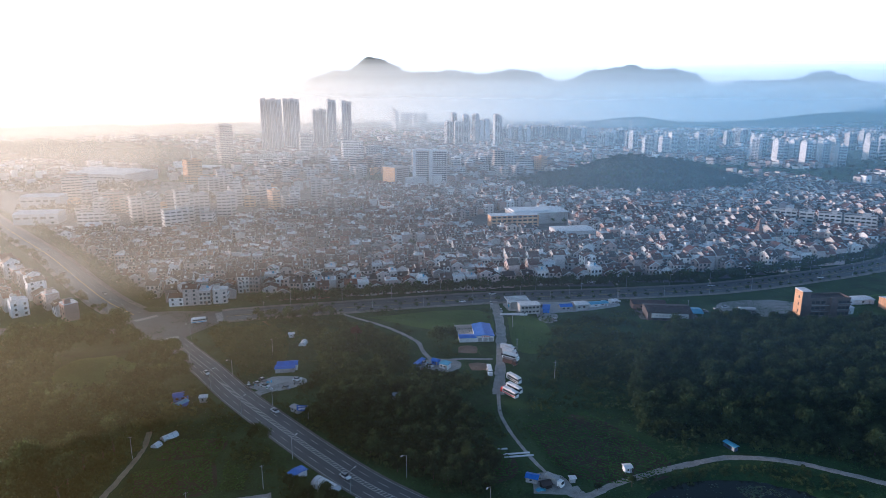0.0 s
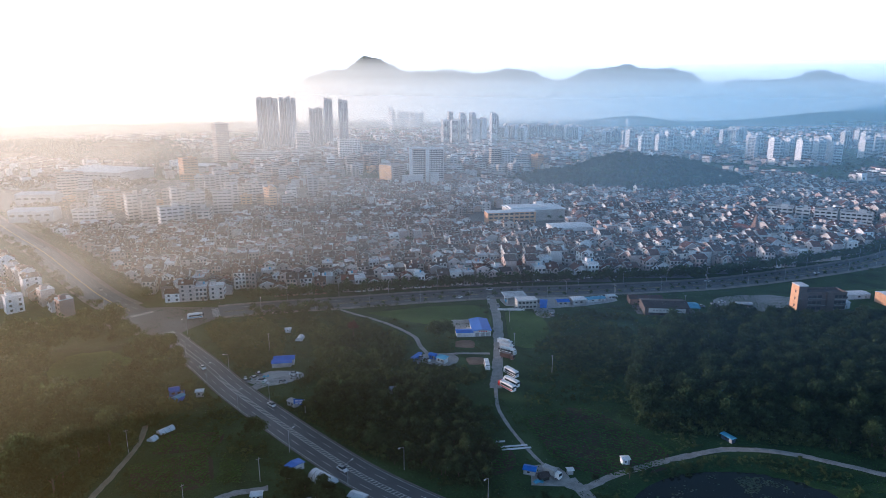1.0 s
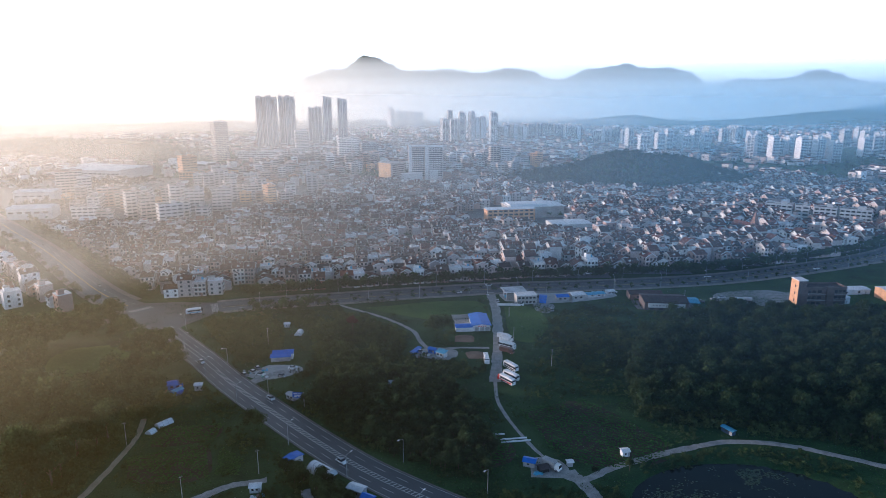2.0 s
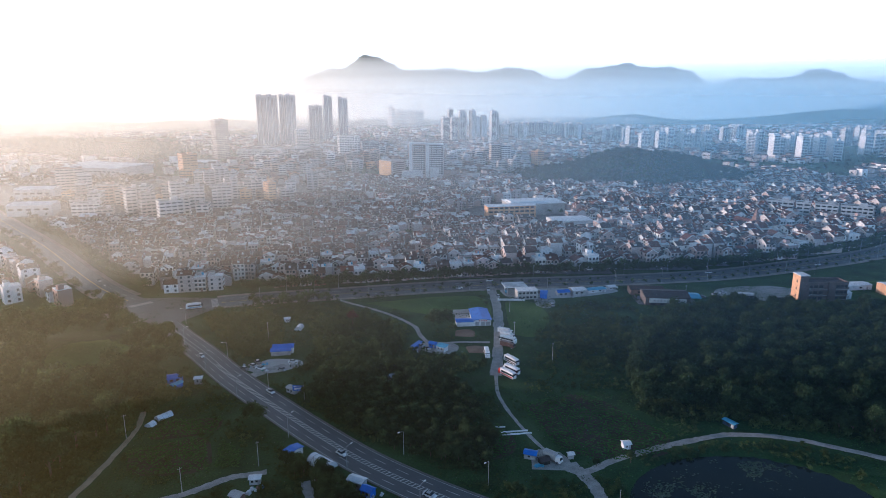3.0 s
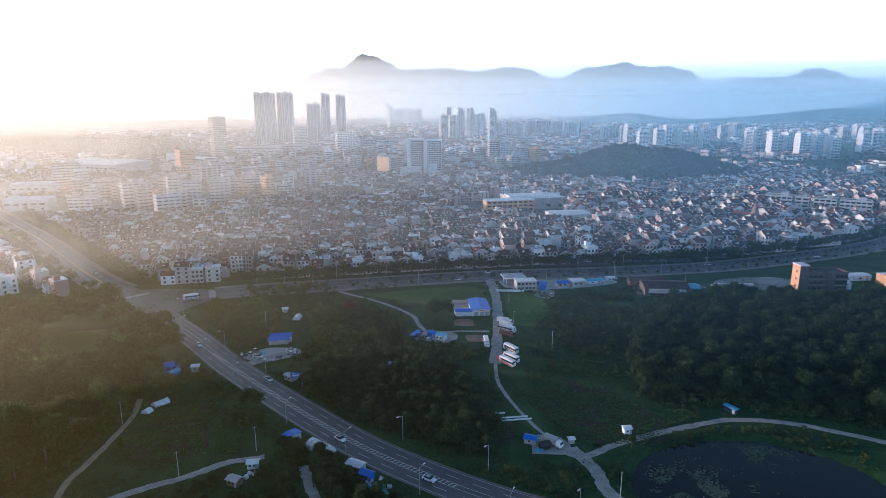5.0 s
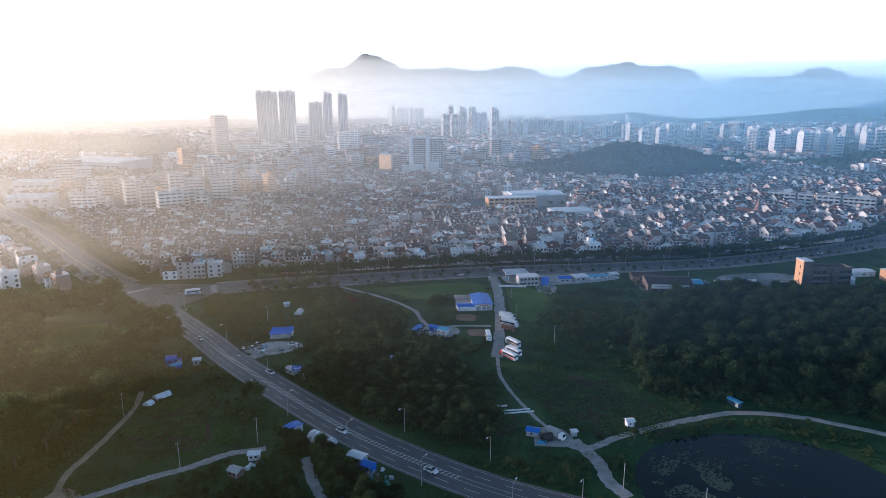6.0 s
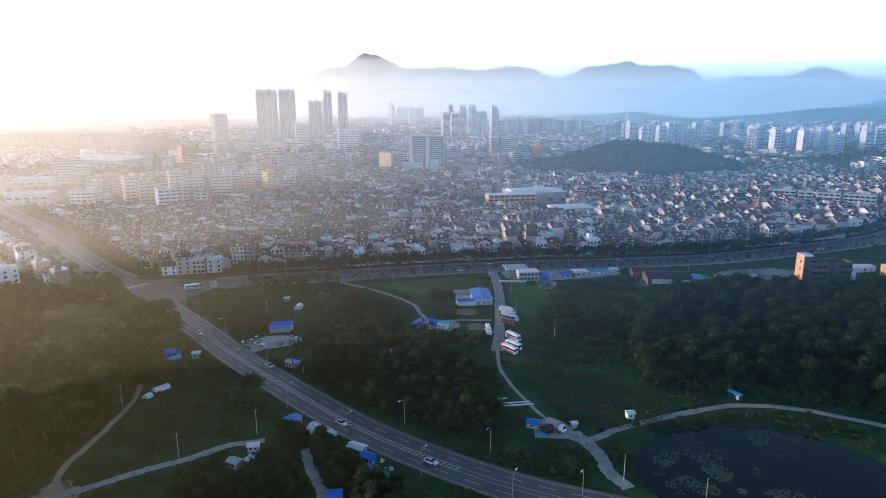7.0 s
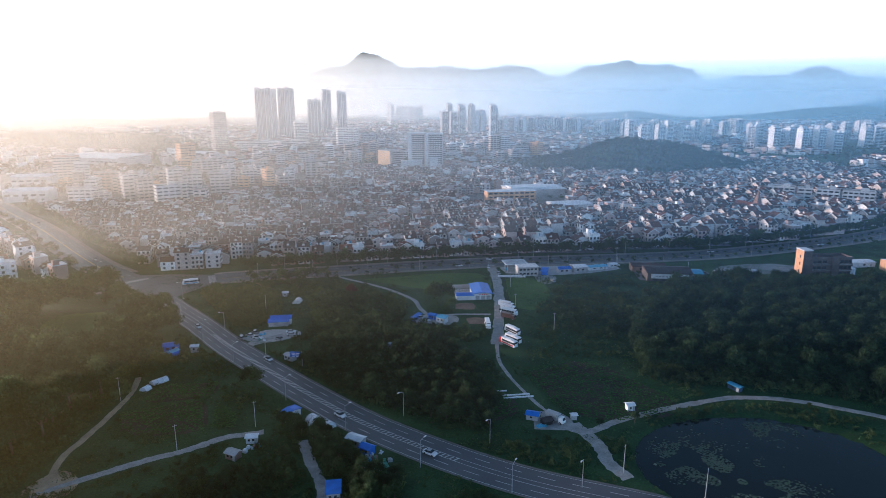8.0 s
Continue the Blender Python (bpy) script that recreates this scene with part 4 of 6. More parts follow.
office_block(28, 20, 15, 3.3, "apartment", "white block of flats catching the low sun", spin(-300, 1405, 0, 22))
office_block(40, 22, 13, 3.4, "block", "broad beige hospital block with rows of windows", spin(-178, 1255, 0, 20))
office_block(34, 24, 9, 3.4, "tower_wall", "grey office block behind a hospital", spin(-140, 1290, 0, 15))

# twin slabs with balconies
twin = thing("twin_slab_building", "broad pale block of two slabs with balcony rows", "building", spin(-16, 930, 0, 4))
for cx, cw, hh in ((-16, 24, 52.5), (9, 26, 51.5)):
    part("wall", Shape().box(cx, 0, -1, cw, 18, hh + 1), M["block"], twin)
    part("pier", Shape().box(cx - cw / 2 + 2.2, -9.4, -1, 4.4, 1.6, hh + 2.4), M["trim"], twin, "white end pier")
    for k in range(14):
        z = 9.5 + k * 3.05
        part("window_row", Shape().box(cx + 2.0, -9.0, z, cw - 6.5, 0.3, 1.7), M["glass"], twin)
        slab = Shape()
        for j in range(5):
            slab.box(cx - cw / 2 + 6.4 + j * (cw - 8) / 5, -9.7, z - 0.5, (cw - 8) / 5 * 0.62, 1.4, 1.1)
        part("balcony", slab, M["trim"], twin)
    part("parapet", Shape().box(cx, 0, hh, cw + 0.6, 18.6, 1.4), M["trim"], twin)
part("podium", Shape().box(-24, -16, -1, 30, 14, 16).box(8, -14, -1, 12, 12, 20), M["apartment"], twin, "pale low podium")

cube = thing("gold_cube_building", "gold-faced cube-shaped hall on a grey body", "building", spin(-71, 955, 0, 42))
part("wall", Shape().box(0, 0, -1, 26, 30, 27), M["tower_wall"], cube)
for j in range(9):
    for i in range(5):
        part("panel", Shape().box(-13.1, -12 + i * 6, 1.4 + j * 2.8, 0.4, 5.7, 2.6), M["gold"], cube)
for j in range(8):
    part("window_row", Shape().box(1, -15, 2 + j * 3.0, 21, 0.3, 1.2), M["glass"], cube)
part("roof", Shape().box(0, 0, 26, 27, 31, 0.9), M["concrete"], cube)

for cx, hh in ((94, 40), (112, 39)):
    office_block(15, 16, 12, hh / 12, "block", "pale twin office slab beside the wooded hill", spin(cx, 1085, 0, 8))
office_block(46, 26, 4, 3.3, "block", "low podium of a pair of office slabs", spin(106, 1072, 0, 8), name="podium_block")
office_block(9, 13, 9, 2.8, "tan", "slim tan nine-storey block in low sunlight", spin(-190, 706, 0, 40), band=0.3)
office_block(14, 20, 6, 2.9, "tower_wall", "grey block beside a slim tan one", spin(-174, 712, 0, 28))
tan_office = office_block(22, 22, 9, 3.75, "tan", "tall tan office block in low sunlight", spin(-385, 975, 0, 40), band=0.22)
part("mast", Shape().tube([(0, 0, 34), (0, 0, 44), (0, 0, 54)], [0.5, 0.35, 0.12]), M["steel"], tan_office)
office_block(84, 18, 3, 3.6, "tan", "long low wing of a tan office block", spin(-350, 968, 0, 6), band=0.5, name="office_wing")
hall_kinds = [(-420, 650, 42, 24, 11, 12), (-520, 1000, 104, 74, 14, -14), (-430, 1130, 70, 36, 8, -10), (-478, 752, 44, 22, 13, 8), (-590, 1090, 46, 28, 9, -12), (-330, 600, 26, 18, 8, 20)]
for x, y, w, d, h, a in hall_kinds:
    ob = thing("industrial_hall", "long low industrial hall with a pale roof", "building", spin(x, y, 0, a))
    part("wall", Shape().box(0, 0, -0.5, w, d, h + 0.5), M["apartment"], ob)
    bays = max(2, int(d / 14))
    for i in range(bays):
        part("roof", Shape().gable(0, -d / 2 + (i + 0.5) * d / bays, h + 0.02, w, d / bays, 1.6, 0.1, 0.3), M["white_metal"], ob)
    for i in range(int(w / 8)):
        part("window", Shape().box(-w / 2 + 4 + i * 8, -d / 2, h * 0.55, 5, 0.3, 1.8), M["glass"], ob)

# school, hall, terrace of school blocks
school = thing("school", "long tan school with a white-roofed hall behind", "building", spin(66, 632, 0, TURN))
part("wall", Shape().box(6, 0, -0.5, 50, 14, 12.5), M["tan"], school)
part("roof", Shape().box(6, 0, 12, 51, 15, 0.4), M["white_metal"], school)
for k in range(3):
    for i in range(9):
        part("window", Shape().box(-16 + i * 5.4, -7, 2.2 + k * 3.7, 3.8, 0.25, 1.7), M["glass"], school)
part("hall_wall", Shape().box(38, 22, -0.5, 58, 34, 12), M["concrete"], school)
part("hall_roof", Shape().box(38, 22, 11.5, 60, 36, 0.6).box(30, 20, 12.1, 40, 20, 1.6), M["white_metal"], school, "broad white hall roof")
hall = thing("sports_hall", "white flat-roofed sports hall among houses", "building", spin(121, 578, 0, TURN))
part("wall", Shape().box(0, 0, -0.5, 36, 24, 9), M["trim"], hall)
part("roof", Shape().gable(0, 0, 8.5, 36, 24, 0.9, 0.5, 0.3), M["white_metal"], hall)
for i in range(6):
    part("window", Shape().box(-14.5 + i * 5.8, -12, 3.5, 4, 0.25, 1.6), M["glass"], hall)
for x, y, w in ((353.8, 642.2, 25), (372.0, 631.2, 13), (389.3, 620.7, 20), (411.4, 607.3, 27)):
    office_block(w, 12, 4, 3.5, "apartment", "pale four-storey school block in a row", spin(x, y + 5, 0, -31.2), name="school_block")
church = thing("church", "small church with a tall dark red spire", "building", spin(277, 552, 0, 20))
part("wall", Shape().box(0, 6, -0.5, 11, 20, 9.5), M["trim"], church)
part("roof", Shape().gable(0, 0, 9, 20, 11, 4, 0.4, 0.2, pose(0, 6, 0, 0, 0, 90)), M["roof"], church)
part("steeple", Shape().box(0, -6, -0.5, 4.5, 4.5, 13.5), M["brick"], church)
part("spire", Shape().add([(-2.6, -8.6, 13), (2.6, -8.6, 13), (2.6, -3.4, 13), (-2.6, -3.4, 13), (0, -6, 25)], [(0, 1, 4), (1, 2, 4), (2, 3, 4), (3, 0, 4), (3, 2, 1, 0)]), M["brick"], church, "dark red pointed spire")

# blocks of the western town that stand out
for x, y, w, d, floors, a, wall in ((-470, 806, 30, 16, 9, 30, "block"), (-446, 796, 16, 14, 7, 30, "apartment"), (-380, 724, 22, 14, 6, 25, "block"), (-362, 716, 12, 12, 5, 25, "block"), (-318, 652, 15, 14, 8, 38, "block"), (-298, 640, 14, 13, 7, 38, "block"),
                                    (-323, 606, 15, 12, 4, 20, "block"), (-290, 698, 16, 14, 8, 32, "block"), (-268, 690, 20, 14, 7, 20, "tower_wall"), (-240, 695, 20, 14, 7, 18, "tower_wall"), (-263, 612, 22, 14, 6, 35, "apartment"),
                                    (148, 1150, 26, 16, 5, 12, "block"), (176, 1142, 16, 16, 7, 40, "tan")):
    office_block(w, d, floors, 3.4, wall, f"hazy {floors}-storey town block with rows of windows", spin(x, y, 0, a), band=0.36)

# mid-rise blocks of the inner town
kinds = [office_block(w, d, f, 3.3, wl, group="inner town blocks", band=bd) for w, d, f, wl, bd in
         ((14, 12, 4, "block", 0.38), (18, 12, 5, "block", 0.42), (11, 11, 6, "block", 0.36), (22, 13, 3, "block", 0.45), (13, 14, 7, "tower_wall", 0.42), (16, 10, 4, "apartment", 0.36), (26, 12, 5, "apartment", 0.38), (12, 10, 4, "brick", 0.36), (10, 12, 3, "tan", 0.36))]
used, count = set(), 0
mid_spots = []
for gy_ in range(36):
    for gx_ in range(46):
        x, y = -760 + gx_ * 23 + rng.uniform(-6, 6), 470 + gy_ * 24 + rng.uniform(-6, 6)
        west = x < -262 + (y - 480) * 0.23 and y > 600
        inner = (y > (975 if x > -160 else 760) and x < 140 and y < 1300)
        if not (west or inner) or not east_of_road(x, y) or not far_from(x, y, nw_line, 28) or not is_free(x, y, 8) or abs(x) > 0.70 * y + 40:
            continue
        if noise.noise(Vector((x * 0.006, y * 0.006, 21))) > 0.42 or rng.random() < (0.6 if west else 0.15) or (x < -330 and y > 760):
            continue
        mid_spots.append((x, y))
mid_spots.sort(key=lambda p: p[1])
for x, y in mid_spots[:95]:
    k = rng.randrange(len(kinds))
    m = spin(x, y, 0, TURN + rng.choice((0, 90, 15, -75)) + rng.uniform(-5, 5))
    if k not in used:
        used.add(k)
        kinds[k].matrix_basis = m
    else:
        copy_thing(kinds[k], m)
for k, ob in enumerate(kinds):
    if k not in used:
        ob.matrix_basis = spin(-250 + k * 30, 1320, 0, TURN)

far_blocks, far_glass = Shape(), Shape()
for x, y in mid_spots[95:]:
    w, d, f = rng.choice(((14, 12, 4), (18, 12, 5), (11, 12, 6), (22, 13, 3), (13, 14, 7), (26, 13, 5), (9, 10, 3)))
    m = spin(x, y, 0, TURN + rng.choice((0, 90, 15, -75)) + rng.uniform(-5, 5))
    far_blocks.box(0, 0, -0.5, w, d, f * 3.3 + 1.2, 0, m)
    far_blocks.box(w * 0.15, 0, f * 3.3, w * 0.3, d * 0.4, 3.4, 0, m)
    for k in range(f):
        far_glass.box(0, 0, k * 3.3 + 1.1, w * 0.86, d + 0.3, 1.5, 0, m)
        far_glass.box(0, 0, k * 3.3 + 1.1, w + 0.3, d * 0.7, 1.5, 0, m)
inner_town = thing("far_blocks", "pale mid-rise blocks of the inner town", "buildings", kind="stuff")
part("wall", far_blocks, M["wall_far"], inner_town)
part("window_glass", far_glass, M["glass_far"], inner_town)

# slabs of flats
near_kinds = [flats(18, 12, 15, spin(0, 0)), flats(14, 13, 16, spin(0, 0)), flats(23, 12, 13, spin(0, 0)), flats(14, 13, 17, spin(0, 0))]
far_kinds = [flats(17, 13, 22, spin(0, 0)), flats(13, 13, 28, spin(0, 0)), flats(15, 13, 25, spin(0, 0))]
low_kinds = [flats(22, 12, 14, spin(0, 0)), flats(17, 13, 15, spin(0, 0)), flats(28, 12, 13, spin(0, 0))]
used_flats = set()


def place_flats(pool, x, y, a):
    ob = rng.choice(pool)
    m = spin(x, y, ground_z(x, y), a)
    if ob.name not in used_flats:
        used_flats.add(ob.name)
        ob.matrix_basis = m
    else:
        copy_thing(ob, m)


for x0, x1, y0, y1, n_, pool, a in ((440, 600, 1400, 1540, 17, near_kinds, 18), (620, 785, 1190, 1330, 15, near_kinds, 22), (408, 492, 1610, 1720, 7, low_kinds, 18),
                                    (170, 420, 1870, 2010, 22, low_kinds, 18), (6, 168, 1700, 1900, 11, far_kinds, 20), (735, 850, 1690, 1800, 6, low_kinds, 20), (885, 985, 1300, 1400, 6, low_kinds, 20),
                                    (1000, 1250, 1500, 1700, 8, low_kinds, 20), (-1300, -1050, 1900, 2050, 8, low_kinds, 30), (-210, -60, 2500, 2650, 8, far_kinds, 30), (420, 760, 2300, 2500, 12, low_kinds, 20), (180, 520, 2250, 2400, 12, low_kinds, 20)):
    for i in range(n_):
        place_flats(pool, x0 + (x1 - x0) * (i + 0.5 + rng.uniform(-0.3, 0.3)) / n_, rng.uniform(y0, y1), a + rng.choice((0, 0, 0, -75)) + rng.uniform(-8, 8))

# low buildings that fill the far town
BELT = [(-1180, 1500), (-940, 1330), (-700, 1230), (-520, 1180), (-470, 1230), (-520, 1420), (-660, 1640), (-900, 1850), (-1250, 1900)]
low_walls, low_roofs = Shape(), Shape()
for i in range(8200):
    y = rng.uniform(880, 3300) if i % 3 else rng.uniform(880, 1700)
    x = rng.uniform(-0.78, 0.78) * y
    if ground_z(x, y) > 1.5 or not is_free(x, y, 6) or (y < 960 and x > 140) or not far_from(x, y, nw_line, 24):
        continue
    if noise.noise(Vector((x * 0.004, y * 0.003, 33))) > 0.22 or inside(x, y, BELT) or (x < -330 and 850 < y < 1180 and rng.random() < 0.7):
        continue
    w, d, h, a = rng.uniform(8, 15) if y < 1700 else rng.uniform(9, 22), rng.uniform(8, 13), rng.choice((5, 6, 7, 9, 9, 12)), TURN + rng.choice((0, 90, 30, 120)) + rng.uniform(-6, 6)
    low_walls.box(x, y, -0.5, w, d, h + 0.5, a)
    if rng.random() < 0.5:
        low_roofs.gable(0, 0, 0, w, d, 1.8, 0.4, 0.2, spin(x, y, h + 0.02, a))
    else:
        low_roofs.box(x, y, h, w - 1, d - 1, 0.3, a)
town = thing("far_town", "endless low pale buildings fading into haze", "town", kind="stuff")
part("wall", low_walls, M["wall_far"], town)
part("roof", low_roofs, M["roof_far"], town)


# ---------- near things: vehicles ----------
WHEEL = Shape()
ring_ = [(0.0, 0.5 * math.cos(a), 0.5 * math.sin(a)) for a in np.arange(0, 6.28, math.pi / 6)]
WHEEL.add([(-0.14, y, z) for _, y, z in ring_] + [(0.14, y, z) for _, y, z in ring_],
          [tuple(range(12))[::-1], tuple(range(12, 24))] + [(i, (i + 1) % 12, 12 + (i + 1) % 12, 12 + i) for i in range(12)])
WHEEL_MESH = WHEEL.mesh("wheel", M["rubber"])


RIM_MESH = WHEEL.mesh("rim", M["steel"])
for v_ in RIM_MESH.vertices:
    v_.co = (v_.co.x * 1.12, v_.co.y * 0.55, v_.co.z * 0.55)


def rounded(length, width, z0, z1, nose, tail, inset=0.12):
    """A vehicle body: side profile with sloped nose and tail, narrower towards the roof. Long axis y, front at -y."""
    prof = [(-length / 2, z0), (-length / 2, z0 + (z1 - z0) * 0.45), (-length / 2 + nose, z1), (length / 2 - tail, z1), (length / 2, z0 + (z1 - z0) * 0.5), (length / 2, z0)]
    s = Shape()
    left = [(-width / 2 + (inset if z >= z1 - 0.01 else 0), y, z) for y, z in prof]
    right = [(-x, y, z) for x, y, z in left]
    n_ = len(prof)
    return s.add(left + right, [tuple(range(n_)), tuple(range(n_, 2 * n_))[::-1]] + [(i, n_ + i, n_ + (i + 1) % n_, (i + 1) % n_) for i in range(n_)])


def bus(label, paint, stripe_mat, m, length=9.9):
    ob = thing("bus", label, "bus", m @ Matrix.Diagonal((0.9, 0.87, 0.9, 1)), "parked buses and lorries")
    part("body", rounded(length, 2.5, 0.35, 3.3, 0.5, 0.25), M[paint], ob)
    for s_ in (-1, 1):
        for i in range(6):
            part("window", Shape().box(s_ * 1.24, -length / 2 + 2.0 + i * 1.6, 1.65, 0.08, 1.45, 0.95), M["glass"], ob)
        part("stripe", Shape().box(s_ * 1.25, 0.2, 0.75, 0.05, length - 1.4, 0.55), M[stripe_mat], ob)
    part("windscreen", Shape().add([(-1.15, -length / 2 - 0.03, 1.55), (1.15, -length / 2 - 0.03, 1.55), (1.05, -length / 2 + 0.42, 3.05), (-1.05, -length / 2 + 0.42, 3.05)], [(0, 1, 2, 3)]), M["glass"], ob)
    part("rear_window", Shape().box(0, length / 2 - 0.02, 2.0, 1.9, 0.1, 0.8), M["glass"], ob)
    part("roof_unit", Shape().box(0, 0.8, 3.3, 1.7, 3.0, 0.28), M["white_paint"], ob)
    for x in (-1.12, 1.12):
        for y in (-length / 2 + 2.6, length / 2 - 2.9):
            wheel = part("wheel", WHEEL_MESH, None, ob, m=spin(x, y, 0.5))
            part("rim", RIM_MESH, None, wheel, "bare steel rim")
    return ob


def lorry(label, cab, box, m, length=8.5):
    ob = thing("lorry", label, "lorry", m @ Matrix.Diagonal((0.88, 0.86, 0.88, 1)), "parked buses and lorries")
    part("cab", rounded(2.1, 2.3, 0.55, 2.7, 0.35, 0.05).add([], []), M[cab], ob, m=spin(0, -length / 2 + 1.05))
    part("windscreen", Shape().add([(-1.0, -length / 2 - 0.02, 1.6), (1.0, -length / 2 - 0.02, 1.6), (0.92, -length / 2 + 0.28, 2.5), (-0.92, -length / 2 + 0.28, 2.5)], [(0, 1, 2, 3)]), M["glass"], ob)
    part("box", Shape().box(0, 1.15, 0.95, 2.45, length - 2.3, 2.4), M[box], ob)
    part("chassis", Shape().box(0, 0.3, 0.55, 0.9, length - 0.8, 0.4), M["rubber"], ob)
    for x in (-1.05, 1.05):
        for y in (-length / 2 + 1.2, length / 2 - 1.5):
            wheel = part("wheel", WHEEL_MESH, None, ob, m=spin(x, y, 0.5))
            part("rim", RIM_MESH, None, wheel, "bare steel rim")
    return ob


bus("red and white touring bus parked on gravel", "white_paint", "red", spin(30.0, 255.5, 0, 217))
red_nose = bpy.data.objects["bus"]
part("nose", rounded(1.5, 2.54, 0.33, 2.9, 0.4, 0.0), M["red"], red_nose, "red front end", m=spin(0, -5.1))
bus("white touring bus with a pale blue stripe", "white_paint", "sky_blue", spin(32.2, 259.8, 0, 217))
bus("white touring bus with a dark stripe", "white_paint", "rubber", spin(33.2, 270.0, 0, 213))
bus("white bus parked along the lane", "white_paint", "grey_metal", spin(22.6, 278.5, 0, 2), 9.5)
bus("white city bus waiting at a junction", "white_paint", "sky_blue", spin(-141.5, 347.5, 0.08, -68))
lorry("white box lorry parked beside a lane", "white_paint", "white_metal", spin(34.2, 306.5, 0, 58), 9.5)
lorry("pale grey box lorry parked beside a lane", "white_paint", "white_metal", spin(34.6, 301.0, 0, 56), 9.0)
bus("white bus beside parked lorries", "white_paint", "rubber", spin(34.4, 295.0, 0, 54), 10.0)
lorry("dark brown lorry beside parked buses", "brown_paint", "brown_paint", spin(33.4, 288.5, 0, 56), 8.5)
lorry("white lorry with a grey box by the field track", "white_paint", "grey_metal", spin(38.2, 189.6, 0, 48), 7.8)


def car(m, label="pale saloon car", wheel_scale=0.62):
    ob = thing("car", label, "car", m, "cars")
    part("body", rounded(4.4, 1.78, 0.28, 0.92, 0.15, 0.12, 0.05), M["car_paint"], ob)
    part("cabin", rounded(2.5, 1.6, 0.9, 1.46, 0.62, 0.5, 0.16), M["glass"], ob, m=spin(0, 0.2))
    part("roof", Shape().box(0, 0.2, 1.45, 1.26, 1.35, 0.05), M["car_paint"], ob)
    for x in (-0.8, 0.8):
        for y in (-1.35, 1.35):
            part("wheel", WHEEL_MESH, None, ob, m=Matrix.LocRotScale((x, y, 0.31), None, (0.7, wheel_scale, wheel_scale)))
    return ob


def road_pose(line, dist, off, flip):
    for p, d in along(line, dist, dist, 1.0):
        q = Vector((-d.y, d.x))
        return spin(p.x + q.x * off, p.y + q.y * off, 0.07, math.degrees(math.atan2(d.y, d.x)) + (90 if flip else -90))


first = car(road_pose(main_line, 165, 1.9, False), "white car driving along the road")
for line, dist, off, flip in ((main_line, 203, 2.2, False), (main_line, 262, -5.0, True), (main_line, 318, 2.2, False), (ave_line, 60, -5.5, True), (ave_line, 175, 6.5, False), (ave_line, 152, -6.0, True),
                              (ave_line, 330, 5.0, False), (ave_line, 420, -5.0, True), (nw_line, 30, 4.5, True), (nw_line, 75, -4.0, False), (nw_line, 150, 4.0, True), (nw_line, 240, -4.5, False)):
    copy_thing(first, road_pose(line, dist, off, flip))
parked = car(spin(-84, 266, 0.08, 60), "car parked on a yard")
for x, y, a in ((-80, 263.5, 70), (-87, 263, 55), (-66, 267, 100), (-67, 270.5, 95), (-70, 262, 60), (-83, 270, 40), (46, 362, 60), (49, 361, 60), (36, 368, 5), (62, 376, 20), (66, 351, 10), (98, 383, 80), (102, 384, 85), (106, 386, 75),
                (112, 386, 70), (-6, 286, 40), (-9, 289, 60), (170, 371, 90), (176, 374, 95), (184, 372, 88), (160, 366, 70), (56, 384, 100), (-146, 352, 20), (31, 382, 0)):
    copy_thing(parked, spin(x, y, 0.08, a))
sedan = car(spin(-150, 399, 0.05, 11), "car parked in a street of houses")
for i in range(16):
    x = rng.uniform(-150, 330)
    v = 24 + rng.randrange(3) * 28.5 + 20.3
    copy_thing(sedan, spin(-10 + x * ux - v * uy, 387 + x * uy + v * ux, 0.05, TURN + 90 + rng.choice((0, 180))))


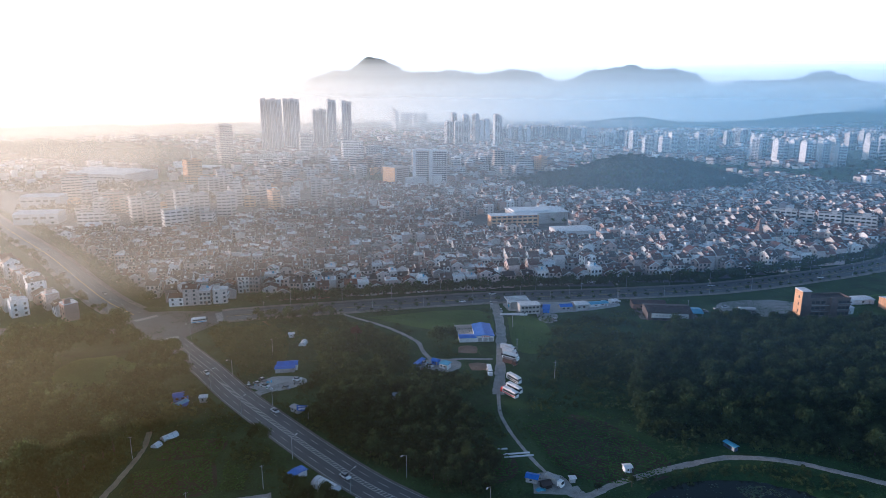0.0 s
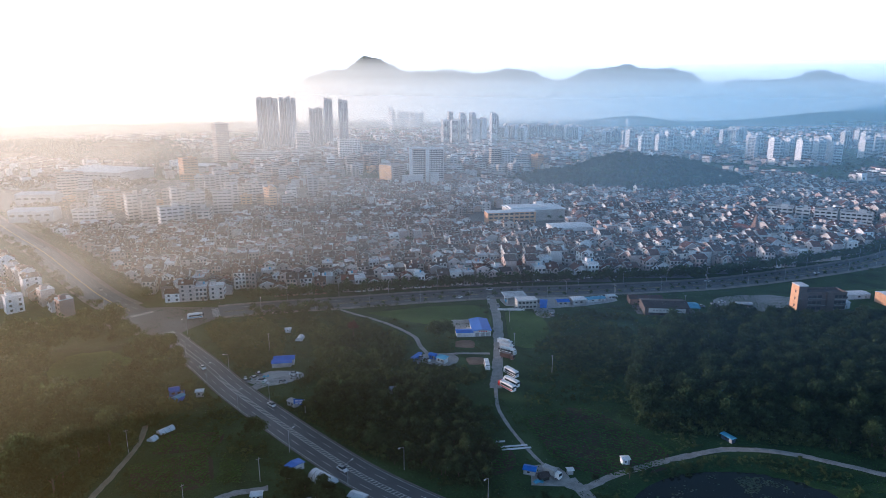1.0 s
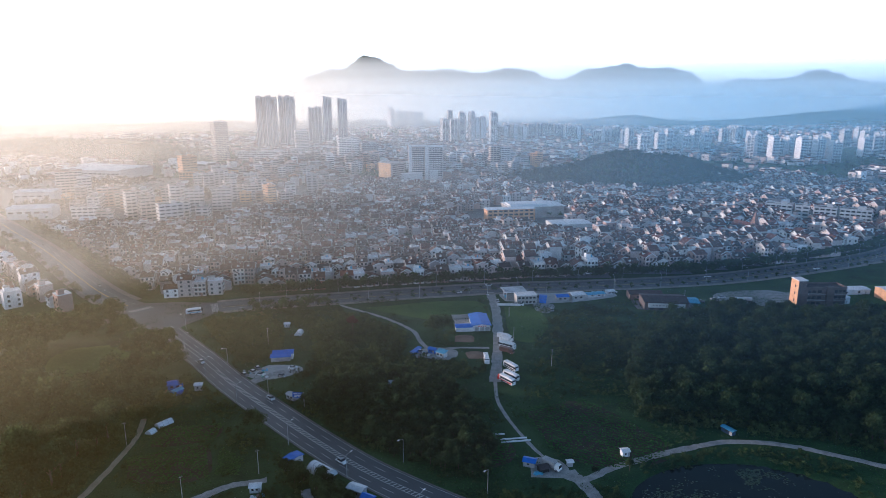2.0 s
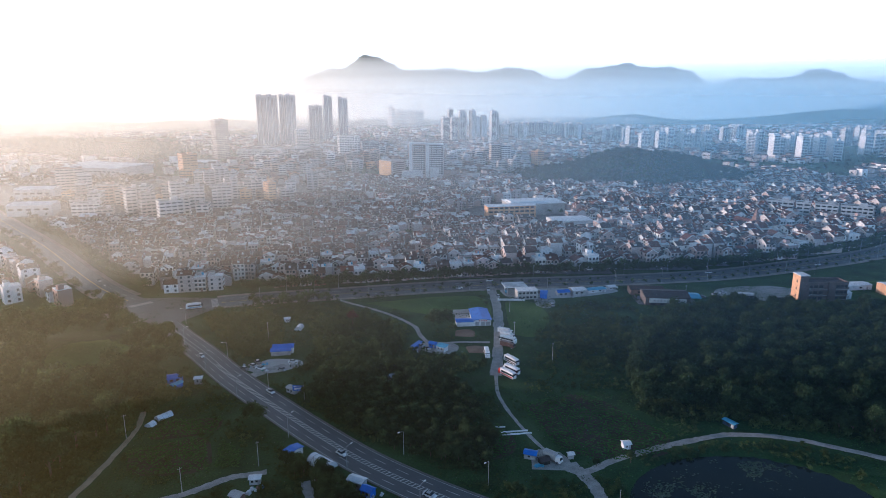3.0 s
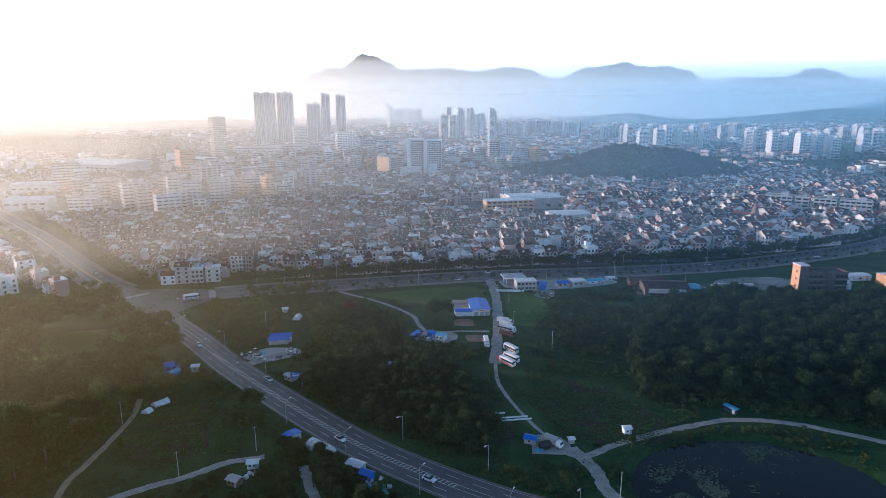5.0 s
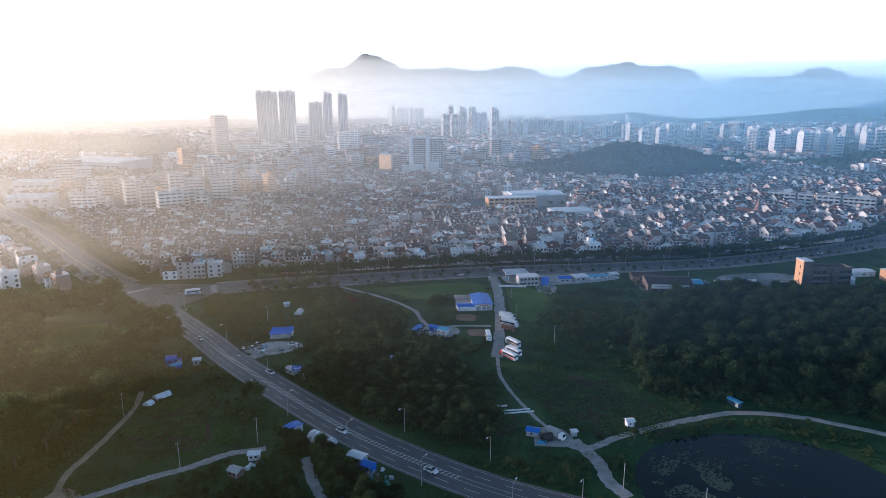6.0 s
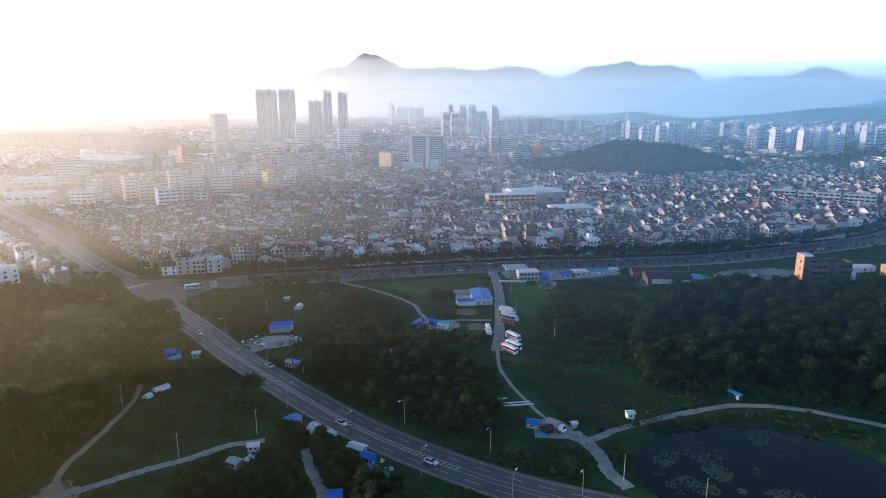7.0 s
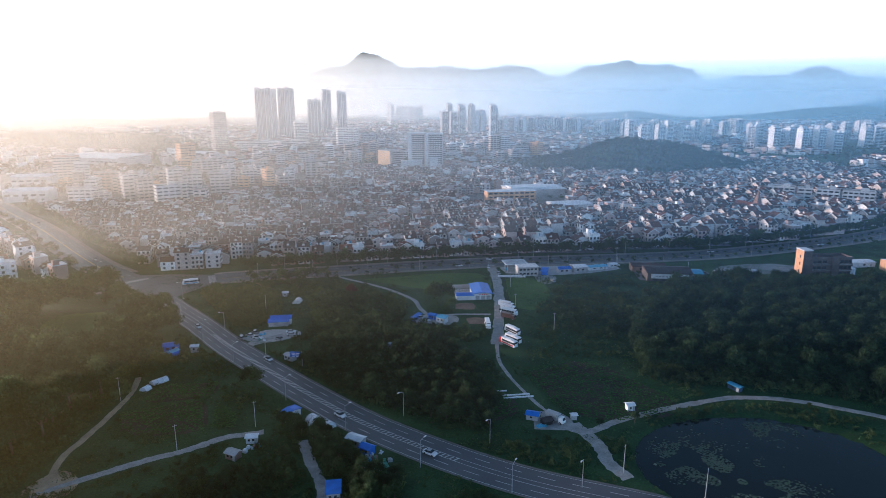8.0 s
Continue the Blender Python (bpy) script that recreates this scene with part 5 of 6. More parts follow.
# ---------- near things: sheds, halls, yards ----------
def shed(x, y, w, d, h, turn, wall, roof, label, rise=0.7, name="shed", lean=False, windows=2, door=True, ribs=True):
    """A small building with a pitched or lean-to sheet roof, door and windows."""
    ob = thing(name, label, name.replace("_", " "), spin(x, y, ground_z(x, y), turn))
    top = h + (0 if lean else rise)
    pts_ = [(-w / 2, -d / 2, -0.2), (w / 2, -d / 2, -0.2), (w / 2, d / 2, -0.2), (-w / 2, d / 2, -0.2), (-w / 2, -d / 2, h), (w / 2, -d / 2, h), (w / 2, d / 2, h + (rise if lean else 0)), (-w / 2, d / 2, h + (rise if lean else 0))]
    faces = [(0, 1, 5, 4), (2, 3, 7, 6), (1, 2, 6, 5), (3, 0, 4, 7), (4, 5, 6, 7)]
    if not lean:
        pts_ += [(-w / 2, 0, top), (w / 2, 0, top)]
        faces = [(0, 1, 5, 4), (2, 3, 7, 6), (1, 2, 6, 9, 5), (3, 0, 4, 8, 7), (4, 5, 9, 8), (6, 7, 8, 9)]
    part("wall", Shape().add(pts_, faces), M[wall], ob)
    if lean:
        k = rise / d
        o = 0.35
        part("roof", Shape().add([(sx * (w / 2 + o), sy * (d / 2 + o), h + rise / 2 + sy * (rise / 2 + k * o) + e) for e in (0.03, 0.17) for sx, sy in ((-1, -1), (1, -1), (1, 1), (-1, 1))],
                                 [(3, 2, 1, 0), (4, 5, 6, 7), (0, 1, 5, 4), (1, 2, 6, 5), (2, 3, 7, 6), (3, 0, 4, 7)]), M[roof], ob)
    else:
        part("roof", Shape().gable(0, 0, h + 0.03, w, d, rise, 0.35, 0.14), M[roof], ob)
        if ribs and w > 5:
            for i in range(int(w / 1.5)):
                xx = -w / 2 + 0.7 + i * 1.5
                part("roof_rib", Shape().add([(xx - 0.06, -d / 2 - 0.3, h + 0.06), (xx + 0.06, -d / 2 - 0.3, h + 0.06), (xx + 0.06, 0, h + rise + 0.24), (xx - 0.06, 0, h + rise + 0.24),
                                              (xx - 0.06, -d / 2 - 0.3, h + 0.16), (xx + 0.06, -d / 2 - 0.3, h + 0.16), (xx + 0.06, 0, h + rise + 0.34), (xx - 0.06, 0, h + rise + 0.34)],
                                             [(0, 1, 5, 4), (4, 5, 6, 7), (1, 2, 6, 5), (3, 0, 4, 7)]), M[roof], ob)
    for i in range(windows):
        part("window", Shape().box(-w / 2 + (i + 0.7) * w / (windows + 0.6), -d / 2, h * 0.42, min(1.4, w * 0.2), 0.12, min(1.0, h * 0.33)), M["glass"], ob)
    if door:
        leaf = part("door", Shape().box(w * 0.36, -d / 2, 0, min(1.1, w * 0.22), 0.12, min(2.0, h * 0.82)), M["grey_metal"], ob)
        part("handle", Shape().box(w * 0.36 + 0.2, -d / 2 - 0.1, 0.95, 0.05, 0.1, 0.2), M["steel"], leaf, "steel door handle")
    return ob


def tunnel(x, y, length, radius, turn, label, material="film", name="polytunnel"):
    """A round-topped film tunnel with hoops and end walls."""
    ob = thing(name, label, "greenhouse", spin(x, y, ground_z(x, y), turn))
    s, n_ = Shape(), 12
    arc = [(radius * math.cos(math.pi * i / n_), radius * 0.95 * math.sin(math.pi * i / n_)) for i in range(n_ + 1)]
    s.add([(px, e * length / 2, pz) for e in (-1, 1) for px, pz in arc], [(i, i + 1, n_ + 2 + i, n_ + 1 + i) for i in range(n_)] + [tuple(range(n_ + 1))[::-1], tuple(range(n_ + 1, 2 * n_ + 2))])
    part("film", s, M[material], ob)
    for j in range(int(length / 1.6) + 1):
        yy = -length / 2 + j * length / int(length / 1.6)
        hoop = Shape()
        hoop.add([(px * k, yy + e, pz * k) for k in (1.0, 1.04) for e in (-0.06, 0.06) for px, pz in arc],
                 [(2 * (n_ + 1) + i, 2 * (n_ + 1) + i + 1, 3 * (n_ + 1) + i + 1, 3 * (n_ + 1) + i) for i in range(n_)] + [(i, i + 1, 2 * (n_ + 1) + i + 1, 2 * (n_ + 1) + i) for i in range(n_)])
        part("hoop", hoop, M["steel"], ob)
    return ob


# workshop with a blue roof round a yard
ws = thing("workshop", "low workshop with a bright blue metal roof", "workshop", spin(17.6, 328.8, 0, 4))
part("wall", Shape().box(4.6, -2, -0.2, 9.5, 18, 3.4), M["white_metal"], ws)
part("roof", Shape().gable(0, 0, 3.25, 19, 10, 0.9, 0.3, 0.16, pose(4.6, -2, 0, 0, 0, 90)), M["blue"], ws, "bright blue sheet roof")
part("wing_wall", Shape().box(-4.6, -8.5, -0.2, 9.0, 5.5, 2.6), M["white_metal"], ws)
part("wing_roof", Shape().gable(-4.6, -8.5, 2.45, 9.0, 5.5, 0.6, 0.3, 0.15), M["blue"], ws, "bright blue sheet roof")
part("yard_slab", Shape().box(-4.6, 1.5, -0.1, 9, 14, 0.24), M["concrete"], ws)
part("back_wall", Shape().box(-1, 9.2, -0.2, 18, 0.4, 2.6), M["concrete"], ws)
part("sign", Shape().box(5.0, -11.1, 2.4, 6.0, 0.12, 0.9), M["white_metal"], ws, "white sign board with red bars")
for i in range(4):
    part("sign_bar", Shape().box(3.2 + i * 1.2, -11.2, 2.6, 0.7, 0.08, 0.5), M["red"], ws)
for i in range(3):
    part("shutter", Shape().box(2.0 + i * 2.9, -11.02, 0, 2.2, 0.1, 2.2), M["grey_metal"], ws)

shed(-74.4, 283.5, 9.4, 4.8, 2.9, 8, "white_metal", "blue", "roadside workshop with a blue sheet roof", 0.9, "workshop", windows=3)
shed(-74.8, 279.8, 9.0, 2.6, 2.3, 8, "grey_metal", "blue", "open blue-roofed lean-to before a workshop", 0.5, lean=True, windows=0, door=False)
shed(1.5, 284.5, 4.6, 3.2, 2.4, -35, "white_metal", "sky_blue", "farm shed with a faded blue sheet roof", 0.4, lean=True)
shed(-3.0, 289, 3.4, 2.6, 2.2, -30, "blue", "blue", "small shed under a blue tarpaulin", 0.5)
shed(-11, 288.5, 1.8, 7, 1.6, -30, "blue", "blue", "blue sheeting leaned beside a yard", 0.3, lean=True, windows=0, door=False)
shed(31, 191.5, 4.0, 3.0, 1.9, -20, "grey_metal", "blue", "hut under a bright blue tarpaulin", 0.5, "hut", windows=1)
shed(35.0, 188.0, 3.2, 2.6, 1.6, 20, "rubber", "dark_roof", "heap of goods under a dark cover", 0.6, "covered_heap", windows=0, door=False)
shed(65.0, 197.2, 2.5, 2.3, 2.1, 8, "white_metal", "white_metal", "small white cabin in the fields", 0.35, "cabin", windows=1)
shed(44.5, 191.0, 1.8, 1.6, 1.7, 10, "grey_metal", "white_metal", "small grey pump box beside a track", 0.25, "pump_box", windows=0)
shed(107.8, 212.0, 4.8, 1.9, 1.8, -62, "slate", "sky_blue", "long slate-blue container with a pale metal roof", 0.2, "container", windows=1)
shed(-113, 251, 6, 4.2, 2.6, 20, "blue", "blue", "shed under a blue cover at the wood's edge", 0.5)
shed(-110, 245, 4.5, 2.6, 2.0, 60, "blue", "sky_blue", "small stack under a blue cover", 0.4, "covered_stack", windows=0, door=False)
shed(-102.5, 249.5, 3.0, 2.6, 2.5, 10, "grey_metal", "white_metal", "small grey metal cabin beside the road", 0.3, "cabin", windows=1)
shed(-58.0, 177.4, 3.4, 2.2, 2.1, 8, "white_metal", "white_metal", "white site cabin beside a farm track", 0.3, "cabin", windows=2)
shed(-61.0, 168.6, 3.8, 2.8, 2.0, -25, "brick", "grey_metal", "old shed with a weathered grey roof", 0.6)
shed(-25.6, 175.4, 5.2, 3.2, 2.6, -28, "grey_metal", "white_metal", "long shed with a pale sheet roof", 0.5)
shed(-21.6, 170.6, 3.6, 2.8, 2.4, -30, "blue", "blue", "low shed under a blue tarpaulin", 0.8)
shed(-28.4, 150.0, 3.6, 5.4, 2.5, 8, "grey_metal", "blue", "shed with a flat bright blue roof", 0.25, lean=True)
shed(-49.5, 193.5, 3.2, 5.5, 2.4, -40, "white_metal", "blue", "narrow shed with a blue roof by the road", 0.4)
shed(-60.5, 240.5, 4.5, 2.6, 2.2, -35, "grey_metal", "grey_metal", "rusty metal store beside the road", 0.4)
shed(-20, 252, 6.0, 2.0, 1.6, 4, "concrete", "grey_metal", "low rack of grey panels in the scrub", 0.5, "panel_rack", lean=True, windows=0, door=False)
shed(-82.3, 325, 3.0, 2.2, 2.2, 12, "white_metal", "white_metal", "small white hut in the orchard", 0.3, "hut", windows=1)
tunnel(-38.8, 187.6, 9.5, 2.6, 52, "pale round-topped polytunnel beside the road")
tunnel(-104.8, 219.8, 6.0, 1.6, -38, "grey round-topped tunnel shed at a wood's edge", "white_metal", "tunnel_shed")
tunnel(-107.0, 213.5, 3.0, 1.5, -20, "small pale round-topped shed", "white_metal", "tunnel_shed")
tunnel(-73.6, 314.5, 5.5, 1.9, -4, "small pale polytunnel among scrub")
for x, y, a, length in ((27.5, 208.4, 8, 10), (28.2, 206.6, 8, 11), (22.5, 211.5, 6, 4)):
    solid("mulch_strip", Shape().tube([(-length / 2, 0, 0), (0, 0, 0.0)], [0.1, 0.1]).box(0, 0, -0.05, length, 0.7, 0.35), M["film"], "white plastic mulch strip over a planted row", "mulch strip", spin(x, y, 0, a))

# filling station along the avenue
fs = thing("filling_station", "two-storey grey station building under a white canopy", "filling station", spin(48.5, 371, 0, 8) @ Matrix.Diagonal((0.88, 0.88, 0.88, 1)))
part("wall", Shape().box(4, -6, -0.2, 14, 8, 6.4), M["concrete"], fs)
for k in range(2):
    for i in range(5):
        part("window", Shape().box(-1.2 + i * 2.6, -10, 1.0 + k * 3.0, 1.7, 0.14, 1.3), M["glass"], fs)
part("parapet", Shape().box(4, -6, 6.2, 14.4, 8.4, 0.4), M["trim"], fs)
part("canopy", Shape().box(-1, 7, 5.4, 16, 13, 0.6), M["white_metal"], fs, "broad pale canopy")
for i in range(5):
    part("canopy_rib", Shape().box(-1, 1.6 + i * 2.7, 6.0, 16, 0.5, 0.25), M["grey_metal"], fs)
for x in (-7, 5):
    for y in (3, 11):
        part("column", Shape().tube([(x, y, -0.2), (x, y, 5.4)], [0.3, 0.3], 8), M["trim"], fs)
    part("fuel_pump", Shape().box(x, 7, 0, 0.8, 1.6, 1.9), M["sky_blue"], fs)
solid("boundary_wall", Shape().box(0, 0, -0.2, 16, 0.4, 1.5).box(8, 3, -0.2, 0.4, 6, 1.5), M["trim"], "low white boundary wall of a station", "wall", spin(43, 360.5, 0, -3))
shed(76, 371.5, 7.5, 5, 2.6, 8, "grey_metal", "blue", "low shed with a blue sheet roof", 0.9)
shed(85.5, 373.5, 8.5, 7, 3.4, 12, "grey_metal", "white_metal", "plain grey sheet-metal store beside a forecourt", 0.8, "store")
shed(98, 379, 12, 5, 1.9, 14, "white_metal", "sky_blue", "long shed with a faded blue roof", 0.5)
shed(64, 369, 4, 9, 2.6, -12, "blue", "blue", "stack of goods under blue tarpaulin", 0.8, "covered_stack", windows=0, door=False)
shed(109, 384, 5, 4, 2.0, 14, "white_metal", "white_metal", "white market stall with a sheet roof", 0.5, "stall")

# roadside hall with a long white sign
rh = thing("roadside_hall", "dark-roofed brick hall with a long white sign", "hall", spin(134, 358.5, 0, -6))
part("wall", Shape().box(0, 0, -0.3, 25, 16, 5.3), M["dark_brick"], rh)
part("roof", Shape().gable(0, 0, 5.02, 25, 16, 1.6, 0.5, 0.2), M["dark_roof"], rh, "dark rusty sheet roof")
for i in range(15):
    part("roof_rib", Shape().add([(-11.6 + i * 1.65 + e, y, z + q) for q in (0.0, 0.14) for e, y, z in ((-0.08, -8.4, 5.14), (0.08, -8.4, 5.14), (0.08, 0, 6.86), (-0.08, 0, 6.86))], [(4, 5, 6, 7), (0, 1, 5, 4), (1, 2, 6, 5), (3, 0, 4, 7)]), M["dark_roof"], rh)
part("sign", Shape().box(0, -8.8, 2.0, 21, 0.25, 2.6), M["trim"], rh, "long white sign board")
for i in range(9):
    part("sign_bar", Shape().box(-7.6 + i * 1.9, -8.96, 2.9, 1.1, 0.06, 0.7), M["grey_metal"], rh)
part("side_canopy", Shape().gable(16, 0, 4.3, 7.5, 11, 1.0, 0.2, 0.15), M["sky_blue"], rh, "pale blue side canopy")
for x, y in ((13.2, -5.0), (19.2, -5.0), (19.2, 5.0)):
    part("post", Shape().tube([(x, y, -0.3), (x, y, 4.4)], [0.12, 0.12], 6), M["steel"], rh)
for i in range(4):
    part("window", Shape().box(-8 + i * 5, -8.0, 0.5, 2.6, 0.14, 1.3), M["glass"], rh)
shed(128, 375, 20, 9, 3.6, -4, "brick", "roof", "low reddish shed behind a hall", 1.2)

# the brick building with a tan stair tower
bb = thing("brick_building", "four-storey dark brick building with tan end wall", "building", spin(220.8, 352, 0, 3) @ Matrix.Diagonal((0.89, 0.82, 1, 1)))
part("wall", Shape().box(3, 0, -1, 27, 12, 15.2), M["dark_brick"], bb)
part("stair_tower", Shape().box(-13.2, -1.5, -1, 5.4, 8.6, 20.0), M["dark_brick"], bb, "tall dark brick stair tower")
part("end_cladding", Shape().box(-16.0, -1.5, -1, 0.2, 8.8, 19.8), M["tan"], bb, "tan-tiled end wall")
part("tower_cap", Shape().box(-13.2, -1.5, 19.0, 6.2, 9.4, 0.6), M["trim"], bb, "white roof edge")
part("roof", Shape().box(3, 0, 14.2, 26.4, 11.4, 0.15), M["dark_roof"], bb)
for x, y, sx, sy in ((3, -5.9, 27.4, 0.5), (3, 5.9, 27.4, 0.5), (16.4, 0, 0.5, 11.4)):
    part("parapet", Shape().box(x, y, 14.2, sx, sy, 1.1), M["dark_brick"], bb)
part("bay", Shape().box(5.0, -6.6, -1, 4.6, 2.4, 16.6), M["dark_brick"], bb)
for k in range(4):
    for x, w in ((-8.2, 2.0), (-5.2, 2.6), (-1.6, 2.6), (9.6, 2.4), (12.4, 2.2), (15.0, 1.8)):
        window = part("window", Shape().box(x, -6.0, 1.2 + k * 3.5, w, 0.2, 1.7), M["glass"], bb)
        part("sill", Shape().box(x, -6.15, 1.1 + k * 3.5, w + 0.2, 0.3, 0.1), M["concrete"], window)
    for x, w in ((-3.6, 11.5), (12.2, 8.0)):
        balcony = part("balcony", Shape().box(x, -6.7, 0.5 + k * 3.5, w, 1.3, 0.18), M["concrete"], bb)
        part("railing", Shape().box(x, -7.3, 0.68 + k * 3.5, w, 0.08, 0.7), M["dark_brick"], balcony)
    part("window", Shape().box(-16.12, -2.5, 2.0 + k * 4.2, 0.14, 1.2, 1.6), M["glass"], bb)
part("awning", Shape().add([(-9, -7.8, 2.6), (1, -7.8, 2.6), (1, -11, 1.9), (-9, -11, 1.9), (-9, -7.8, 2.45), (1, -7.8, 2.45), (1, -11, 1.75), (-9, -11, 1.75)], [(0, 1, 2, 3), (7, 6, 5, 4), (3, 2, 6, 7), (0, 3, 7, 4), (1, 5, 6, 2)]), M["blue"], bb, "blue cloth awning")
for x in (-8.6, 0.6):
    part("post", Shape().tube([(x, -10.8, -0.5), (x, -10.8, 1.8)], [0.07, 0.07], 6), M["steel"], bb)
shed(240, 366, 16, 9, 4.0, 6, "white_metal", "white_metal", "long white shed behind a brick building", 0.6)
shed(279, 372, 12, 10, 6.5, 4, "tan", "white_metal", "tan roadside store at the edge of fields", 0.7, "store")
shed(262, 384, 22, 8, 3.2, 6, "white_metal", "white_metal", "long low pale shed by the fields", 0.5)
tanker = thing("tank_trailer", "long pale tank trailer parked on gravel", "trailer", spin(186, 367, 0, 84))
part("tank", Shape().add([(1.1 * math.cos(a), e, 1.9 + 1.0 * math.sin(a)) for e in (-5, 5) for a in np.arange(0, 6.28, math.pi / 5)],
                         [(i, (i + 1) % 10, 10 + (i + 1) % 10, 10 + i) for i in range(10)] + [tuple(range(10))[::-1], tuple(range(10, 20))]), M["white_metal"], tanker)
part("chassis", Shape().box(0, 0, 0.6, 1.0, 10, 0.4), M["rubber"], tanker)
for x in (-1.0, 1.0):
    for y in (-3.5, 3.2, 4.3):
        part("wheel", WHEEL_MESH, None, tanker, m=spin(x, y, 0.5))

# junk beside the sheds
for i in range(70):
    cx, cy, sp = rng.choice(((-18, 165, 3.2), (-20, 168, 2.5), (-49, 189, 2), (-80, 268, 4), (-77, 265, 4), (33, 187, 2), (-8, 287, 3), (-57, 174, 2.5), (90, 380, 7), (-112, 246, 2)))
    x, y = rng.gauss(cx, sp), rng.gauss(cy, sp * 0.7)
    if not far_from(x, y, main_line, 8.5):
        continue
    w, d, h = rng.uniform(0.5, 1.6), rng.uniform(0.4, 1.4), rng.uniform(0.3, 1.0)
    s = Shape().box(0, 0, -0.1, w, d, h).box(rng.uniform(-0.2, 0.2), 0.1, h - 0.12, w * 0.6, d * 0.6, 0.35, rng.uniform(0, 90))
    solid("crate", s, M[rng.choice(("white_metal", "grey_metal", "sky_blue", "concrete", "green_tarp", "brick"))], "weathered crate among yard clutter", "crate", spin(x, y, 0.02, rng.uniform(0, 90)), "yard clutter")
for x, y, a, w in ((-17, 163.5, 20, 4.5), (-20, 161, 60, 3)):
    s = Shape()
    n_ = 8
    for i in range(n_ + 1):
        for j in range(n_ + 1):
            s.v.append(((i / n_ - 0.5) * w, (j / n_ - 0.5) * w * 0.7, 0.25 + 0.5 * noise.noise(Vector((i * 0.5, j * 0.5, a)))))
    s.f += [(i * (n_ + 1) + j, (i + 1) * (n_ + 1) + j, (i + 1) * (n_ + 1) + j + 1, i * (n_ + 1) + j + 1) for i in range(n_) for j in range(n_)]
    solid("tarpaulin", s, M["green_tarp"], "crumpled green tarpaulin over scrap", "tarpaulin", spin(x, y, 0.1, a))


# ---------- poles, lamps, signs ----------
def street_lamp(m, h=8.5, arms=1):
    ob = thing("street_lamp", "grey steel street lamp with a curved arm", "street lamp", m, "street lamps")
    part("pole", Shape().tube([(0, 0, -0.3), (0, 0, h * 0.6), (0, 0, h)], [0.13, 0.1, 0.07], 8), M["steel"], ob)
    for s_ in ((1,) if arms == 1 else (1, -1)):
        part("arm", Shape().add([(0, -0.05, h - 0.1), (0, 0.05, h - 0.1), (s_ * 1.9, 0.05, h + 0.5), (s_ * 1.9, -0.05, h + 0.5), (0, -0.05, h), (0, 0.05, h), (s_ * 1.9, 0.05, h + 0.6), (s_ * 1.9, -0.05, h + 0.6)],
                                [(0, 1, 2, 3), (4, 5, 6, 7), (0, 3, 7, 4), (1, 5, 6, 2)]), M["steel"], ob)
        head = part("lamp_head", Shape().box(s_ * 2.1, 0, h + 0.42, 0.9, 0.32, 0.2), M["white_metal"], ob)
        part("lens", Shape().box(s_ * 2.15, 0, h + 0.37, 0.6, 0.24, 0.06), M["trim"], head, "clear lamp lens")
    return ob


lamp = street_lamp(spin(-12.0, 193.5, 0.1, 225))
for x, y, a in ((15.5, 175.5, 235), (-5.5, 163.0, 50), (19.5, 150.8, 60), (39.0, 153.2, 240), (-71.5, 244.5, 220), (-30, 184, 45), (-54, 205, 45), (-98, 274, 220), (-82, 236, 45), (-104, 262, 45), (-136, 322, 220), (-125, 292, 45)):
    copy_thing(lamp, spin(x, y, 0.1, a))
for side, start in ((-1, 30), (1, 45)):
    for p, d in along(ave_line, start, 620, 32):
        q = Vector((-d.y, d.x)) * (10.4 * side)
        copy_thing(lamp, spin(p.x + q.x, p.y + q.y, 0.2, math.degrees(math.atan2(-q.y, -q.x))))
for p, d in along(nw_line, 30, 400, 36):
    q = Vector((-d.y, d.x)) * 9.3
    copy_thing(lamp, spin(p.x + q.x, p.y + q.y, 0.2, math.degrees(math.atan2(-q.y, -q.x))))


def utility_pole(m, h=9.0):
    ob = thing("utility_pole", "slim grey concrete utility pole with a cross-arm", "utility pole", m, "utility poles")
    part("pole", Shape().tube([(0, 0, -0.4), (0, 0, h * 0.5), (0, 0, h)], [0.13, 0.11, 0.08], 8), M["concrete"], ob)
    part("cross_arm", Shape().box(0, 0, h - 0.5, 1.3, 0.08, 0.09), M["steel"], ob)
    for x in (-0.55, 0.55):
        part("insulator", Shape().tube([(x, 0, h - 0.41), (x, 0, h - 0.24)], [0.05, 0.04], 6), M["grey_metal"], ob)
    return ob


pole = utility_pole(spin(-59.6, 186.8, 0, 30))
for x, y, a in ((-39.4, 178.0, 30), (52.3, 271.5, 0), (52.2, 159.8, 60), (70.8, 148.3, 60), (-79, 172, 40), (-112, 205, 20), (38, 300, 0), (40, 340, 0), (112, 384, 10), (148, 362, 10), (68, 380, 10), (30, 372, 0), (-86, 300, 20)):
    copy_thing(pole, spin(x, y, 0, a))
sign = thing("road_sign", "blue direction sign on a steel post", "road sign", spin(-56.5, 234.5, 0, -8))
part("post", Shape().tube([(2.2, 0, -0.3), (2.2, 0, 6.2)], [0.14, 0.11], 8), M["steel"], sign)
part("beam", Shape().box(0.6, 0.05, 5.2, 3.4, 0.12, 0.12), M["steel"], sign)
part("board", Shape().box(-0.4, -0.08, 3.6, 4.2, 0.1, 2.4), M["sign_blue"], sign)
for x, z, w in ((-1.2, 5.2, 1.6), (0.7, 5.2, 1.4), (-0.4, 4.5, 2.8), (-1.2, 3.9, 1.2), (0.6, 3.9, 1.4)):
    part("sign_bar", Shape().box(x, -0.15, z, w, 0.03, 0.3), M["trim"], sign)


